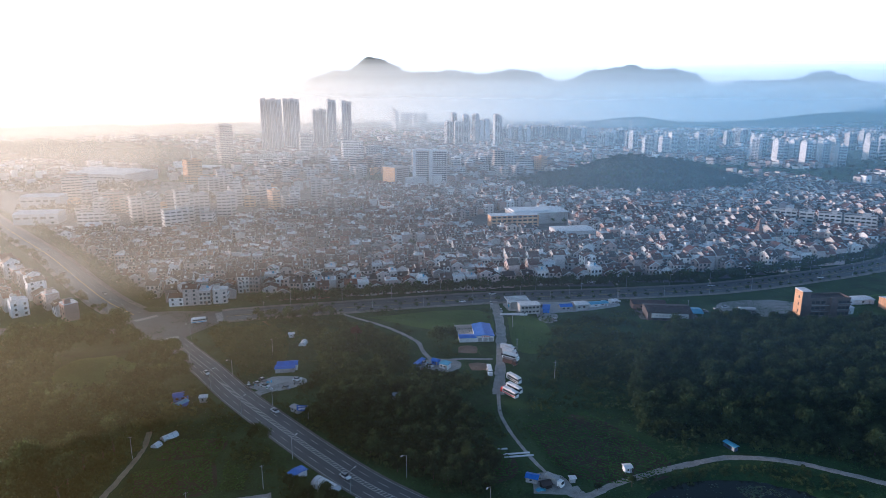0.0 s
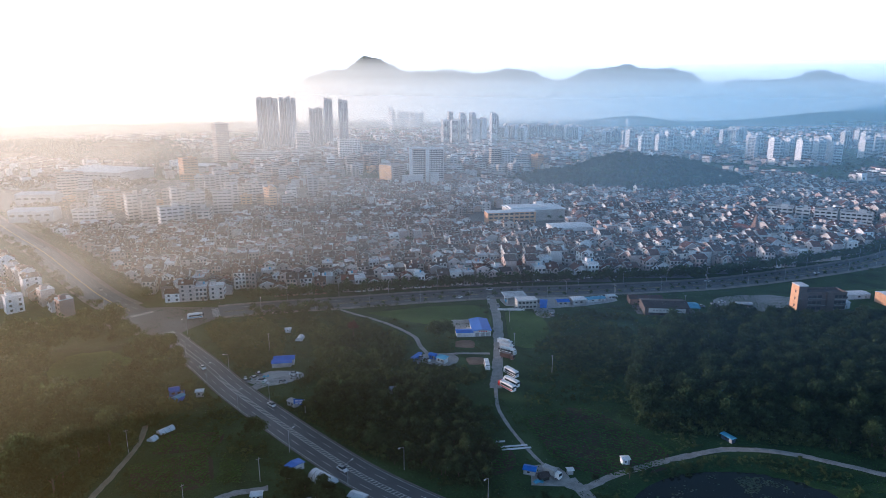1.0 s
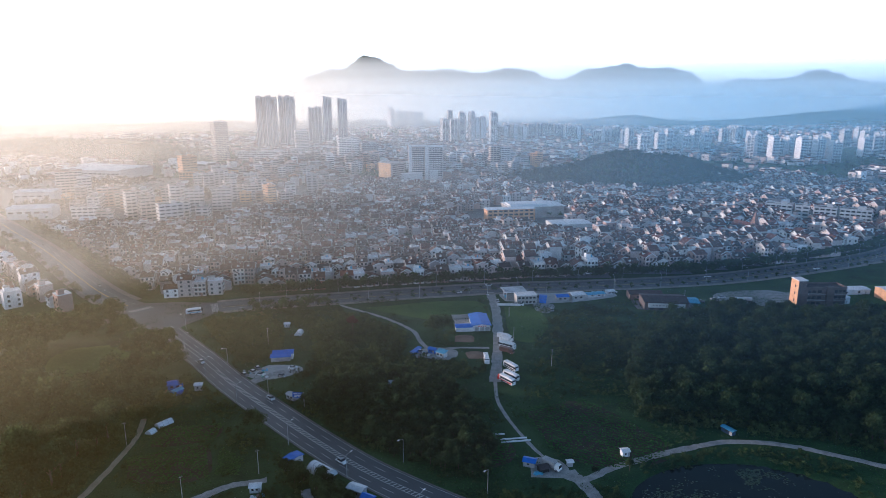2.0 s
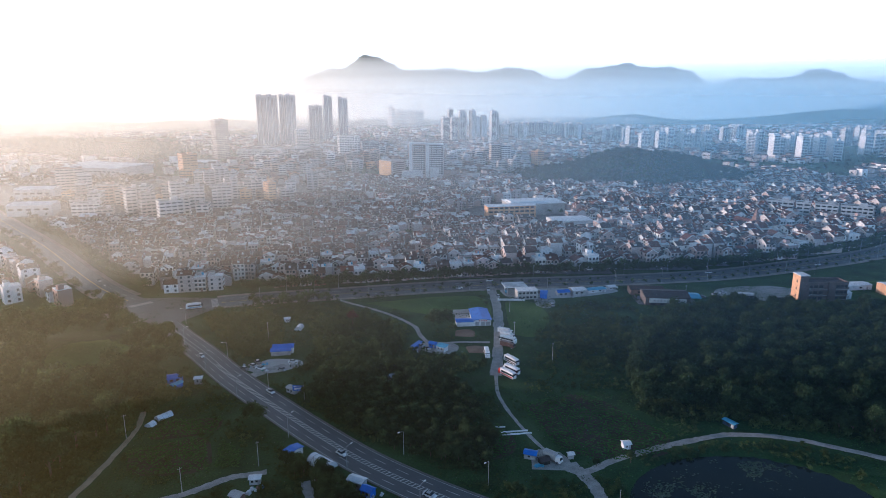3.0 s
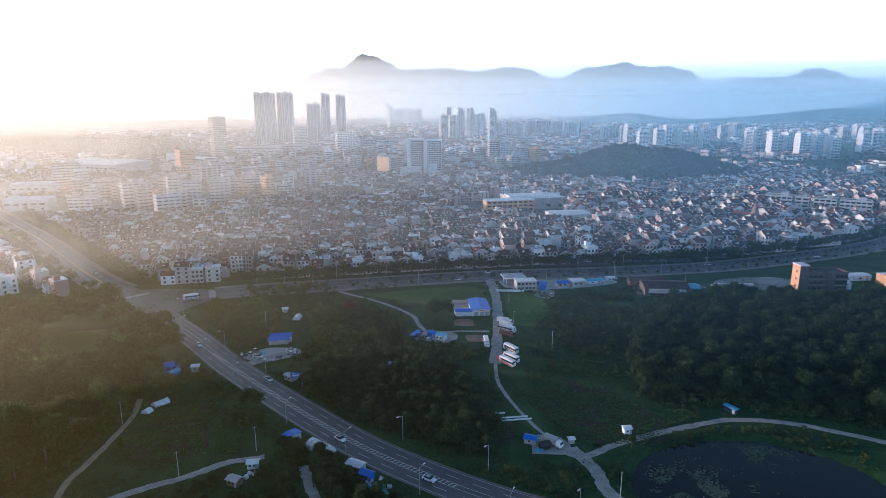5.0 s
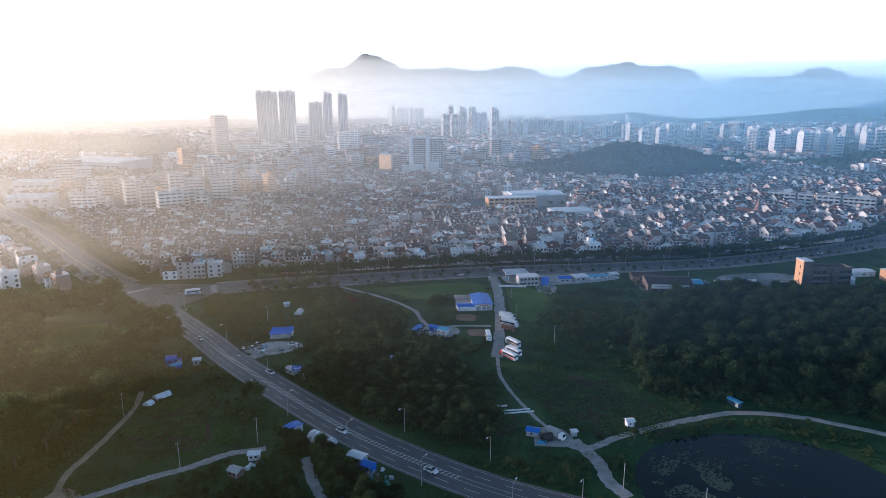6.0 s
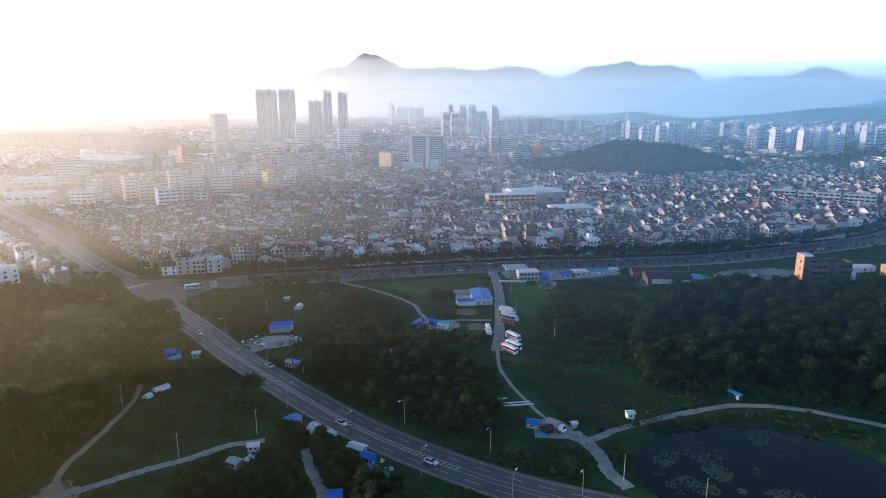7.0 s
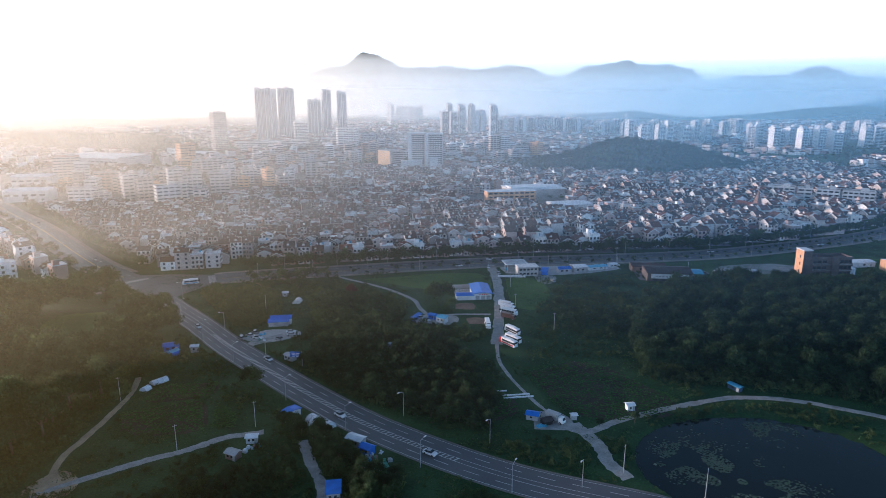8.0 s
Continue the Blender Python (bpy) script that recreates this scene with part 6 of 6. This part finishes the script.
# ---------- trees, scrub, crops, weeds ----------
def crown_arrays(seed, lobes, per, leaf, radius=3.2, mid=5.6, tall=3.0):
    """Leaf clumps of one crown: many small pointed leaves round uneven lobes."""
    g = np.random.default_rng(seed)
    quads = []
    for k in range(lobes):
        a = 2.4 * k + g.uniform(0, 0.8)
        rr = radius * 0.72 * math.sqrt((k + 0.4) / lobes)
        c = np.array([rr * math.cos(a), rr * math.sin(a), mid + tall * (0.55 - 0.95 * (rr / radius) ** 2) + g.uniform(-0.9, 0.7)])
        r = g.uniform(0.40, 0.62) * radius
        d = g.normal(size=(per, 3))
        d[:, 2] = d[:, 2] * 0.8 + 0.35
        d /= np.linalg.norm(d, axis=1, keepdims=True)
        p = c + d * r * g.uniform(0.35, 1.10, (per, 1)) * np.array([1, 1, 0.85])
        nrm = d * 1.2 + g.normal(scale=0.5, size=(per, 3))
        nrm /= np.linalg.norm(nrm, axis=1, keepdims=True)
        t = np.cross(nrm, g.normal(size=(per, 3)))
        t /= np.linalg.norm(t, axis=1, keepdims=True)
        b = np.cross(nrm, t)
        s = leaf * g.uniform(0.6, 1.25, (per, 1))
        s2 = s * g.uniform(0.5, 0.9, (per, 1))
        quads.append(np.stack([p - t * s * 0.55 - b * s2 * 0.3, p + t * s * 0.55 - b * s2 * 0.3, p + b * s2 * 0.6], 1))
    return np.concatenate(quads)


def arrays_mesh(name, quads, material):
    v = quads.reshape(-1, 3)
    return fast_mesh(name, v, np.arange(len(v)).reshape(-1, quads.shape[1]), material)


def trunk_shape(seed, h=5.5, r=0.2):
    g = random.Random(seed)
    s = Shape()
    bend = (g.uniform(-0.3, 0.3), g.uniform(-0.3, 0.3))
    s.tube([(0, 0, -0.4), (bend[0] * 0.3, bend[1] * 0.3, h * 0.4), (bend[0], bend[1], h)], [r * 1.3, r, r * 0.4], 7)
    for k in range(4):
        a, z = k * 1.7 + g.uniform(0, 1), h * g.uniform(0.4, 0.75)
        e = g.uniform(1.3, 2.0)
        s.tube([(bend[0] * 0.5, bend[1] * 0.5, z), (e * 0.5 * math.cos(a), e * 0.5 * math.sin(a), z + 0.8), (e * math.cos(a), e * math.sin(a), z + 1.9)], [r * 0.5, r * 0.35, r * 0.12], 5)
    return s


TREES = []
for k in range(7):
    TREES.append((arrays_mesh("crown", crown_arrays(100 + k, 20, 110, 0.52, 3.0 + 0.25 * (k % 3), 4.3 + 0.4 * (k % 2), 3.4 + 0.5 * (k % 3)), M["leaf"]),
                  trunk_shape(200 + k).mesh("trunk", M["bark"])))
WOOD = [crown_arrays(300 + k, 15, 58, 0.72, 2.9 + 0.3 * (k % 3), 4.6 + 0.5 * (k % 2), 3.2 + 0.5 * (k % 3)) for k in range(8)]
HILL = [crown_arrays(400 + k, 7, 11, 1.7, 3.4, 5.5, 3.0) for k in range(6)]
MID = [crown_arrays(600 + k, 10, 22, 0.85, 3.0, 4.4, 2.8) for k in range(6)]
BUSH = [crown_arrays(500 + k, 6, 16, 0.6, 1.5, 0.8, 0.9) for k in range(6)]


def scatter(poly, gap, jitter=0.42):
    xs, ys = [p[0] for p in poly], [p[1] for p in poly]
    out, row = [], 0
    y = min(ys)
    while y < max(ys):
        row += 1
        x = min(xs) + (gap / 2 if row % 2 else 0)
        while x < max(xs):
            px, py = x + rng.uniform(-jitter, jitter) * gap, y + rng.uniform(-jitter, jitter) * gap
            if inside(px, py, poly):
                out.append((px, py))
            x += gap
        y += gap * 0.88
    return out


ROADS = [(main_line, 10.0), (ave_line, 12.9), (nw_line, 11.0), (west_line, 8.0)]
LANES = [(smooth(q, 10), w) for q, w in (
    ([(33, 388), (33.6, 350), (31, 309), (27.5, 277), (25, 256)], 5.0), ([(24.4, 238), (28, 220), (34, 202), (40, 190), (47, 182.6), (60, 190), (82.5, 199.4), (105, 205.6), (126, 202.5), (150, 190)], 3.0),
    ([(48.5, 176), (49.5, 165), (53, 157)], 3.2), ([(-114.5, 224), (-111, 211), (-110.5, 196), (-111, 180), (-111.5, 168), (-108, 154)], 2.6),
    ([(-106.8, 152.4), (-97, 159.7), (-84.7, 168.2), (-76.5, 172.7), (-67, 179.9), (-56, 183.2)], 2.8), ([(-42.5, 178), (-38, 167), (-33.5, 157), (-30, 147)], 2.4),
    ([(-51.8, 356), (-30.5, 339), (-14, 319), (-9, 302.5), (-3, 293), (10, 295), (25.3, 294.7)], 2.2), ([(-88, 264), (-76, 266), (-64, 270), (-73, 280)], 8), ([(30, 250), (34, 262), (34, 275), (35, 290), (36, 306)], 7), ([(-8, 290), (3, 286)], 9), ([(11, 307), (18, 286)], 6), ([(18, 332), (18, 322)], 12), ([(40, 376), (52, 374), (64, 374), (76, 376), (88, 378), (100, 380), (112, 384)], 13), ([(30, 190), (40, 188)], 7), ([(22, 211), (33, 208)], 2.5))]
FIELDS = [[(-108, 196), (-84, 206), (-75, 184), (-100, 181)], [(-103, 217), (-82, 220), (-82, 208), (-104, 203)], [(34, 228), (60, 238), (82, 206), (76, 196), (54, 190), (42, 201)], [(4, 212), (22, 214), (28, 196), (12, 188)],
          [(-48, 358), (24, 372), (28, 322), (6, 330), (-20, 342)], [(38, 360), (56, 360), (62, 330), (48, 300), (37, 310)]]
CLEARING = [(-166, 300), (-178, 292), (-178, 270), (-166, 248), (-158, 230), (-146, 230), (-144, 254), (-140, 268), (-147, 287)]


def off_roads(x, y, extra=0.0):
    return all(far_from(x, y, line, w + extra) for line, w in ROADS)


WOOD_W = [(-225, 255), (-210, 285), (-203, 311), (-194, 330), (-176, 328), (-158, 308), (-140, 297), (-126, 290), (-118, 262), (-112, 236), (-114, 214), (-119, 182), (-122, 150), (-150, 120), (-200, 180), (-235, 225)]
WOOD_E = [(77, 224), (86, 262), (104, 300), (128, 330), (155, 342), (190, 340), (245, 334), (262, 330), (256, 300), (178, 200), (165, 196), (132, 212), (110, 216)]
WOOD_M = [(-56, 232), (-40, 215), (-20, 199), (0, 188), (16, 184), (20, 200), (14, 232), (6, 256), (-20, 266), (-48, 262)]
SCRUB = [(-66, 262), (-48, 262), (-20, 266), (6, 258), (18, 262), (12, 276), (-16, 284), (-18, 312), (-40, 340), (-66, 352), (-92, 352), (-70, 322), (-62, 296), (-60, 276)]
ORCHARD = [(-130, 330), (-112, 302), (-90, 274), (-80, 282), (-78, 300), (-84, 322), (-98, 344)]
GROVE = [(-112, 344), (-106, 355), (-86, 360), (-68, 364), (-62, 357), (-84, 347)]
SOUTH = [(-55, 196), (-40, 184), (-22, 169), (-10, 160), (-12, 142), (-26, 142), (-30, 150), (-38, 164), (-46, 176)]
SOUTH2 = [(-100, 140), (-60, 160), (-44, 170), (-36, 154), (-30, 138), (-100, 120)]
YARDS = [(-41, 189, 5), (-49, 193, 3.5), (-26, 177, 4.5), (-21, 172, 4), (-29, 153, 4), (-18, 165, 5), (-59, 178, 4), (-61, 170, 4), (-113, 250, 6), (-103, 249, 3), (109, 212, 5), (-20, 252, 3)]


def no_yard(x, y, extra=0.0):
    return all((x - a) ** 2 + (y - b) ** 2 > (r + extra) ** 2 for a, b, r in YARDS)


big_trees = []
for poly, gap, lo, hi in ((WOOD_W, 7.8, 1.1, 2.1), (WOOD_E, 5.4, 0.75, 1.45), (WOOD_M, 4.6, 0.4, 0.9), (SOUTH, 4.0, 0.5, 0.95), (SOUTH2, 6.0, 0.4, 0.75)):
    for x, y in scatter(poly, gap):
        if off_roads(x, y) and not inside(x, y, CLEARING) and no_yard(x, y, 1.5) and (poly not in (SOUTH, SOUTH2) or all(far_from(x, y, line, w + 0.8) for line, w in LANES)):
            if poly in (SOUTH2,) and noise.noise(Vector((x * 0.08, y * 0.08, 3))) < 0.0:
                continue
            k = 0.5 + 0.5 * noise.noise(Vector((x * 0.03, y * 0.03, 5)))
            big_trees.append((x, y, lo + (hi - lo) * (0.55 * k + 0.45 * rng.random())))
for x, y, s in ((-1, 307, 1.5), (4, 310, 1.3), (-4, 312, 1.2), (-70, 216, 1.1), (-66, 212, 0.9), (-118, 268, 1.3), (-122, 274, 1.4), (-106, 245, 0.9), (60, 300, 0.9), (66, 292, 0.8), (60, 288, 0.7), (52, 186, 0.45), (64, 188, 0.5)):
    big_trees.append((x, y, s))
big_trees.sort(key=lambda t: t[1])
NEAR_TREES = 240
for i, (x, y, s) in enumerate(big_trees[:NEAR_TREES]):
    crown, trunk = TREES[rng.randrange(7)]
    ob = thing("tree", "leafy dark green broadleaf tree in a wood", "tree", Matrix.LocRotScale((x, y, ground_z(x, y) - 0.2), Euler((0, 0, rng.uniform(0, 6.28))), (s, s, s * rng.uniform(0.8, 1.25))), "trees of the near woods")
    part("trunk", trunk, None, ob)
    part("crown", crown, None, ob)


def plant(name, label, category, pool, places, material, lift=-0.2):
    """One joined stand of plants: crowns set down at places (x, y, size)."""
    out = []
    for x, y, s in places:
        q = pool[rng.randrange(len(pool))]
        a = rng.uniform(0, 6.28)
        rot = np.array([[math.cos(a), -math.sin(a), 0], [math.sin(a), math.cos(a), 0], [0, 0, 1]])
        out.append(q @ rot.T * (s * np.array([1, 1, rng.uniform(0.8, 1.3)])) + np.array([x, y, ground_z(x, y) + lift]))
    return solid(name, arrays_mesh(name, np.concatenate(out), material), None, label, category, kind="stuff")


plant("woodland", "dense dark green wood of broadleaf trees", "wood", WOOD, big_trees[NEAR_TREES:], M["leaf"])
red_tree = thing("tree", "dark copper-leaved tree above the scrub", "tree", spin(-46, 318, 0))
part("trunk", trunk_shape(77), M["bark"], red_tree)
part("crown", arrays_mesh("crown", crown_arrays(78, 15, 62, 0.62, 3.0, 5.6, 3.2), M["red_leaf"]), None, red_tree)

hill_trees = []
for gx_ in np.arange(80, 560, 6.6):
    for gy_ in np.arange(760, 1130, 8.0):
        x, y = gx_ + rng.uniform(-3, 3), gy_ + rng.uniform(-3, 3)
        if ground_z(x, y) > 1.6:
            hill_trees.append((x, y, rng.uniform(0.8, 1.25)))
plant("hill_forest", "dark wooded hill rising out of the city", "wood", HILL, hill_trees, M["forest"])

scrub = []
for poly, gap, lo, hi, thin in ((WOOD_M, 3.4, 0.7, 1.6, -0.4), (SOUTH, 2.6, 0.7, 1.5, -1.0), (SOUTH2, 3.0, 0.5, 1.3, -0.1), (SCRUB, 2.8, 0.6, 1.7, -0.22), ([(-124, 150), (-116, 150), (-114, 182), (-112, 214), (-108, 236), (-114, 258), (-122, 240), (-126, 200)], 2.6, 0.7, 1.7, -0.3), ([(77, 224), (110, 212), (132, 208), (165, 193), (178, 198), (180, 208), (140, 218), (110, 222), (82, 234)], 2.6, 0.7, 1.7, -0.3), ([(60, 262), (84, 262), (102, 300), (96, 330), (66, 300)], 3.6, 0.6, 1.5, 0.05),
                                ([(-105, 262), (-75, 232), (-70, 240), (-100, 270)], 2.6, 0.4, 0.8, 0.1), ([(-110, 240), (-84, 214), (-66, 196), (-60, 204), (-78, 228), (-100, 252)], 3.6, 0.5, 1.2, 0.08),
                                ([(-112, 150), (-60, 158), (-60, 182), (-112, 196)], 4.5, 0.4, 1.0, 0.14), ([(20, 170), (44, 158), (42, 176), (24, 186)], 3.6, 0.5, 1.2, 0.05),
                                ([(54, 186), (82, 196), (104, 201), (128, 199), (140, 188), (136, 170), (130, 176), (118, 194), (96, 194), (64, 184)], 2.4, 0.35, 0.8, 0.05),
                                ([(66, 298), (112, 330), (110, 352), (74, 356), (62, 330)], 4.0, 0.4, 1.2, 0.1), ([(150, 340), (240, 326), (330, 345), (330, 362), (240, 352), (160, 352)], 4.0, 0.5, 1.3, 0.0),
                                ([(40, 225), (80, 240), (84, 262), (44, 262)], 4.0, 0.4, 0.9, 0.08), ([(44, 262), (84, 262), (102, 300), (114, 332), (110, 356), (66, 352), (48, 300)], 3.2, 0.4, 1.1, -0.05)):
    for x, y in scatter(poly, gap):
        if noise.noise(Vector((x * 0.07, y * 0.07, 6))) > thin - 0.15 and off_roads(x, y, -2) and no_yard(x, y) and all(far_from(x, y, line, min(w, 3.2) - 0.4) for line, w in LANES) and far_from(x, y, [Vector((27, 256)), Vector((28, 277)), Vector((-74, 268)), Vector((-80, 268))], 8):
            scrub.append((x, y, rng.uniform(lo, hi)))
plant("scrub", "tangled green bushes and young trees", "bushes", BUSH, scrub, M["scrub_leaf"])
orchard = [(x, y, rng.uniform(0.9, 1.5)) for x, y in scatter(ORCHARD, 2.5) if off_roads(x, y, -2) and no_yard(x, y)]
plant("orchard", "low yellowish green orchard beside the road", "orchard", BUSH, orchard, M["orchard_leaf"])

small = []
SMALL = [crown_arrays(700 + k, 5, 12, 0.5, 1.4, 0.7, 0.8) for k in range(6)]
for i in range(24000):
    x, y = rng.uniform(-135, 125), rng.uniform(142, 372)
    n_ = noise.noise(Vector((x * 0.05, y * 0.05, 40))) + 0.6 * noise.noise(Vector((x * 0.17, y * 0.17, 41)))
    if n_ < -0.05 or not off_roads(x, y, -2.2) or not no_yard(x, y, 0.5) or not all(far_from(x, y, line, w) for line, w in LANES):
        continue
    if any(inside(x, y, q) for q in FIELDS) or ((x - POND[0]) / POND[2]) ** 2 + ((y - POND[1]) / POND[3]) ** 2 < 1.1:
        continue
    if len(small) < 8000:
        small.append((x, y, rng.uniform(0.2, 0.45) + max(0, n_) * 0.8))
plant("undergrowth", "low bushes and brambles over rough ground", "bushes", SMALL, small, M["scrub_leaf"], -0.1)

# trees along the avenue and between the houses
row_trees = []
for line, offs, start, stop, gap in ((ave_line, (13.6, 15.4), 20, 650, 2.7), (ave_line, (17.6,), 22, 650, 3.2), (ave_line, (0.0,), 45, 640, 6.5), (ave_line, (-12.5,), 40, 650, 9.0), (nw_line, (-15.0, -18.5), 25, 330, 4.5), (nw_line, (13.0,), 30, 420, 9)):
    for off in offs:
        for p, d in along(line, start, stop, gap):
            q = Vector((-d.y, d.x))
            x, y = p.x + q.x * off + rng.uniform(-1, 1), p.y + q.y * off + rng.uniform(-1, 1)
            if rng.random() < 0.86:
                row_trees.append((x, y, rng.uniform(0.85, 1.25) * (0.5 if off == -12.5 else 0.34 if off == 0.0 else 0.95)))
for x, y in scatter(GROVE, 4.2):
    if off_roads(x, y, -0.5):
        row_trees.append((x, y, rng.uniform(0.6, 1.15)))
for x, y in scatter(SCRUB, 7.5):
    if noise.noise(Vector((x * 0.06, y * 0.06, 21))) > -0.1 and all(far_from(x, y, line, w + 2) for line, w in LANES):
        row_trees.append((x, y, rng.uniform(0.35, 0.75)))
for i in range(1500):
    y = rng.uniform(430, 1000)
    x = rng.uniform(-0.72, 0.72) * y
    if off_roads(x, y, 3) and ground_z(x, y) < 1 and (noise.noise(Vector((x * 0.012, y * 0.012, 8))) > 0.30 or (x > 60 and noise.noise(Vector((x * 0.03, y * 0.03, 18))) > 0.12)):
        row_trees.append((x, y, rng.uniform(0.5, 0.95)))
plant("street_trees", "small round street trees along the avenue", "trees", MID, row_trees, M["leaf"])
town_trees = []
for i in range(9000):
    y = rng.uniform(800, 3400)
    x = rng.uniform(-0.78, 0.78) * y
    n_ = noise.noise(Vector((x * 0.004, y * 0.003, 33)))
    if ground_z(x, y) < 1.5 and is_free(x, y, 4) and (n_ > 0.16 or rng.random() < 0.12):
        town_trees.append((x, y, rng.uniform(0.6, 1.1)))
for poly, gap in ((BELT, 15.0), ([(-330, 1190), (-210, 1150), (-190, 1215), (-260, 1240), (-330, 1225)], 9.0), ([(-500, 860), (-420, 850), (-400, 905), (-440, 930), (-500, 920)], 9.0), ([(-640, 900), (-560, 840), (-540, 910), (-600, 960)], 9.0),
                  ([(-470, 690), (-395, 668), (-380, 700), (-440, 725)], 7.0), ([(-350, 560), (-300, 555), (-290, 590), (-345, 590)], 6.5), ([(-352, 760), (-250, 742), (-245, 790), (-345, 850)], 9.0)):
    for x, y in scatter(poly, gap):
        if is_free(x, y, -8):
            town_trees.append((x, y, rng.uniform(0.8, 1.3)))
plant("town_trees", "dark groves between far buildings", "trees", [q[::2] for q in HILL], town_trees, M["forest"])

# weeds and long grass on the near meadows
pts = np.stack([nrng.uniform(-200, 250, 190000), nrng.uniform(138, 392, 190000)], 1)
keep = np.array([noise.noise(Vector((x * 0.045, y * 0.045, 12))) + 0.5 * noise.noise(Vector((x * 0.2, y * 0.2, 2))) > nrng.uniform(-0.35, 0.5) for x, y in pts])
pts = pts[keep]
bare = [(line, w - 1.5) for line, w in ROADS]
bare += [([Vector(p) for p in q], w) for q, w in (
    (smooth([(33, 388), (33.6, 350), (31, 309), (27.5, 277), (25, 256)], 8), 4.0), (smooth([(24.4, 238), (28, 220), (34, 202), (40, 190), (47, 182.6), (60, 190), (82.5, 199.4), (105, 205.6), (126, 202.5), (150, 190)], 10), 2.4),
    (smooth([(48.5, 176), (49.5, 165), (53, 157)], 8), 2.6), (smooth([(-114.5, 224), (-111, 211), (-110.5, 196), (-111, 180), (-111.5, 168), (-108, 154)], 10), 1.9),
    (smooth([(-106.8, 152.4), (-97, 159.7), (-84.7, 168.2), (-76.5, 172.7), (-67, 179.9), (-56, 183.2)], 10), 2.3), (smooth([(-42.5, 178), (-38, 167), (-33.5, 157), (-30, 147)], 8), 2.0),
    (smooth([(-51.8, 356), (-30.5, 339), (-14, 319), (-9, 302.5), (-3, 293), (10, 295), (25.3, 294.7)], 12), 1.6))]
bare += [([Vector((-75, 267)), Vector((-82, 268)), Vector((-68, 270))], 7), ([Vector((-4, 288)), Vector((3, 287))], 8), ([Vector((13, 307)), Vector((18, 286))], 5.5), ([Vector((18, 322)), Vector((10, 322))], 9),
         ([Vector((x, 376)) for x in range(40, 112, 4)], 11), ([Vector((x, 188)) for x in (32, 36, 40)], 5)]
ok = np.ones(len(pts), bool)
for line, w in bare:
    q = np.array([(p.x, p.y) for p in line])
    ok &= np.min(((pts[:, None, :] - q[None]) ** 2).sum(-1), 1) > w * w
r2 = ((pts[:, 0] - POND[0]) / POND[2]) ** 2 + ((pts[:, 1] - POND[1]) / POND[3]) ** 2
for poly in ([(-108, 196), (-84, 206), (-75, 184), (-100, 181)], [(-103, 217), (-82, 220), (-82, 208), (-104, 203)], [(34, 228), (60, 238), (82, 206), (76, 196), (54, 190), (42, 201)], [(4, 212), (22, 214), (28, 196), (12, 188)]):
    ok &= np.array([not inside(x, y, poly) for x, y in pts])
pts = pts[ok & (r2 > 1.02)]
n_ = len(pts)
zz = lie(pts[:, 0], pts[:, 1])
leaves = []
for k in range(2):
    s = nrng.uniform(0.22, 0.6, (n_, 1))
    p = np.column_stack([pts + nrng.normal(scale=0.3, size=(n_, 2)), zz + nrng.uniform(0.06, 0.32, n_)])
    nrm = np.column_stack([nrng.normal(scale=0.7, size=(n_, 2)), np.ones(n_)])
    nrm /= np.linalg.norm(nrm, axis=1, keepdims=True)
    t = np.cross(nrm, nrng.normal(size=(n_, 3)))
    t /= np.linalg.norm(t, axis=1, keepdims=True)
    b = np.cross(nrm, t)
    leaves.append(np.stack([p - t * s * 0.65, p + b * s * 0.75, p + t * s * 0.65], 1))
solid("meadow_weeds", arrays_mesh("meadow_weeds", np.concatenate(leaves), M["tuft"]), None, "rank grass and weeds over the meadows", "grass", kind="stuff")


def crop_field(poly, turn, gap, label):
    """Planted rows: low leafy ridges across a field."""
    c, s = math.cos(radians(turn)), math.sin(radians(turn))
    out = []
    g = np.random.default_rng(int(turn) + 90)
    cx, cy = sum(p[0] for p in poly) / len(poly), sum(p[1] for p in poly) / len(poly)
    for i in np.arange(-45, 45, gap):
        for j in np.arange(-45, 45, 0.28):
            x, y = cx + j * c - i * s + g.normal(0, 0.26), cy + j * s + i * c + g.normal(0, 0.26)
            if inside(x, y, poly) and g.random() < 0.55 + 0.9 * noise.noise(Vector((x * 0.12, y * 0.12, 50))) + 0.3:
                e, a, z = g.uniform(0.38, 0.70), g.uniform(0, 6.28), ground_z(x, y) + g.uniform(0.15, 0.5)
                ca, sa, tilt = math.cos(a), math.sin(a), g.uniform(-0.25, 0.25)
                out.append([(x - ca * e, y - sa * e, z - tilt), (x - sa * e * 0.6, y + ca * e * 0.6, z), (x + ca * e, y + sa * e, z + tilt), (x + sa * e * 0.6, y - ca * e * 0.6, z + 0.05)])
    if out:
        solid("crop_rows", arrays_mesh("crop_rows", np.array(out), M["crop"]), None, label, "crops", kind="stuff")


crop_field([(-108, 196), (-84, 206), (-75, 184), (-100, 181)], 62, 1.4, "even rows of a leafy green crop")
crop_field([(-103, 217), (-82, 220), (-82, 208), (-104, 203)], 12, 1.2, "short rows of dark green vegetables")
crop_field([(-78, 204), (-68, 196), (-66, 186), (-74, 186)], 30, 1.3, "garden rows of mixed vegetables")
crop_field([(32, 230), (60, 240), (84, 206), (78, 194), (54, 188), (40, 200)], -28, 1.7, "long slanting rows of low green crops")
crop_field([(4, 212), (22, 214), (28, 196), (12, 188)], -8, 1.5, "rows of a low green crop by the lane")
crop_field([(240, 362), (330, 354), (338, 398), (272, 398)], 12, 1.6, "bright green rice in rows")
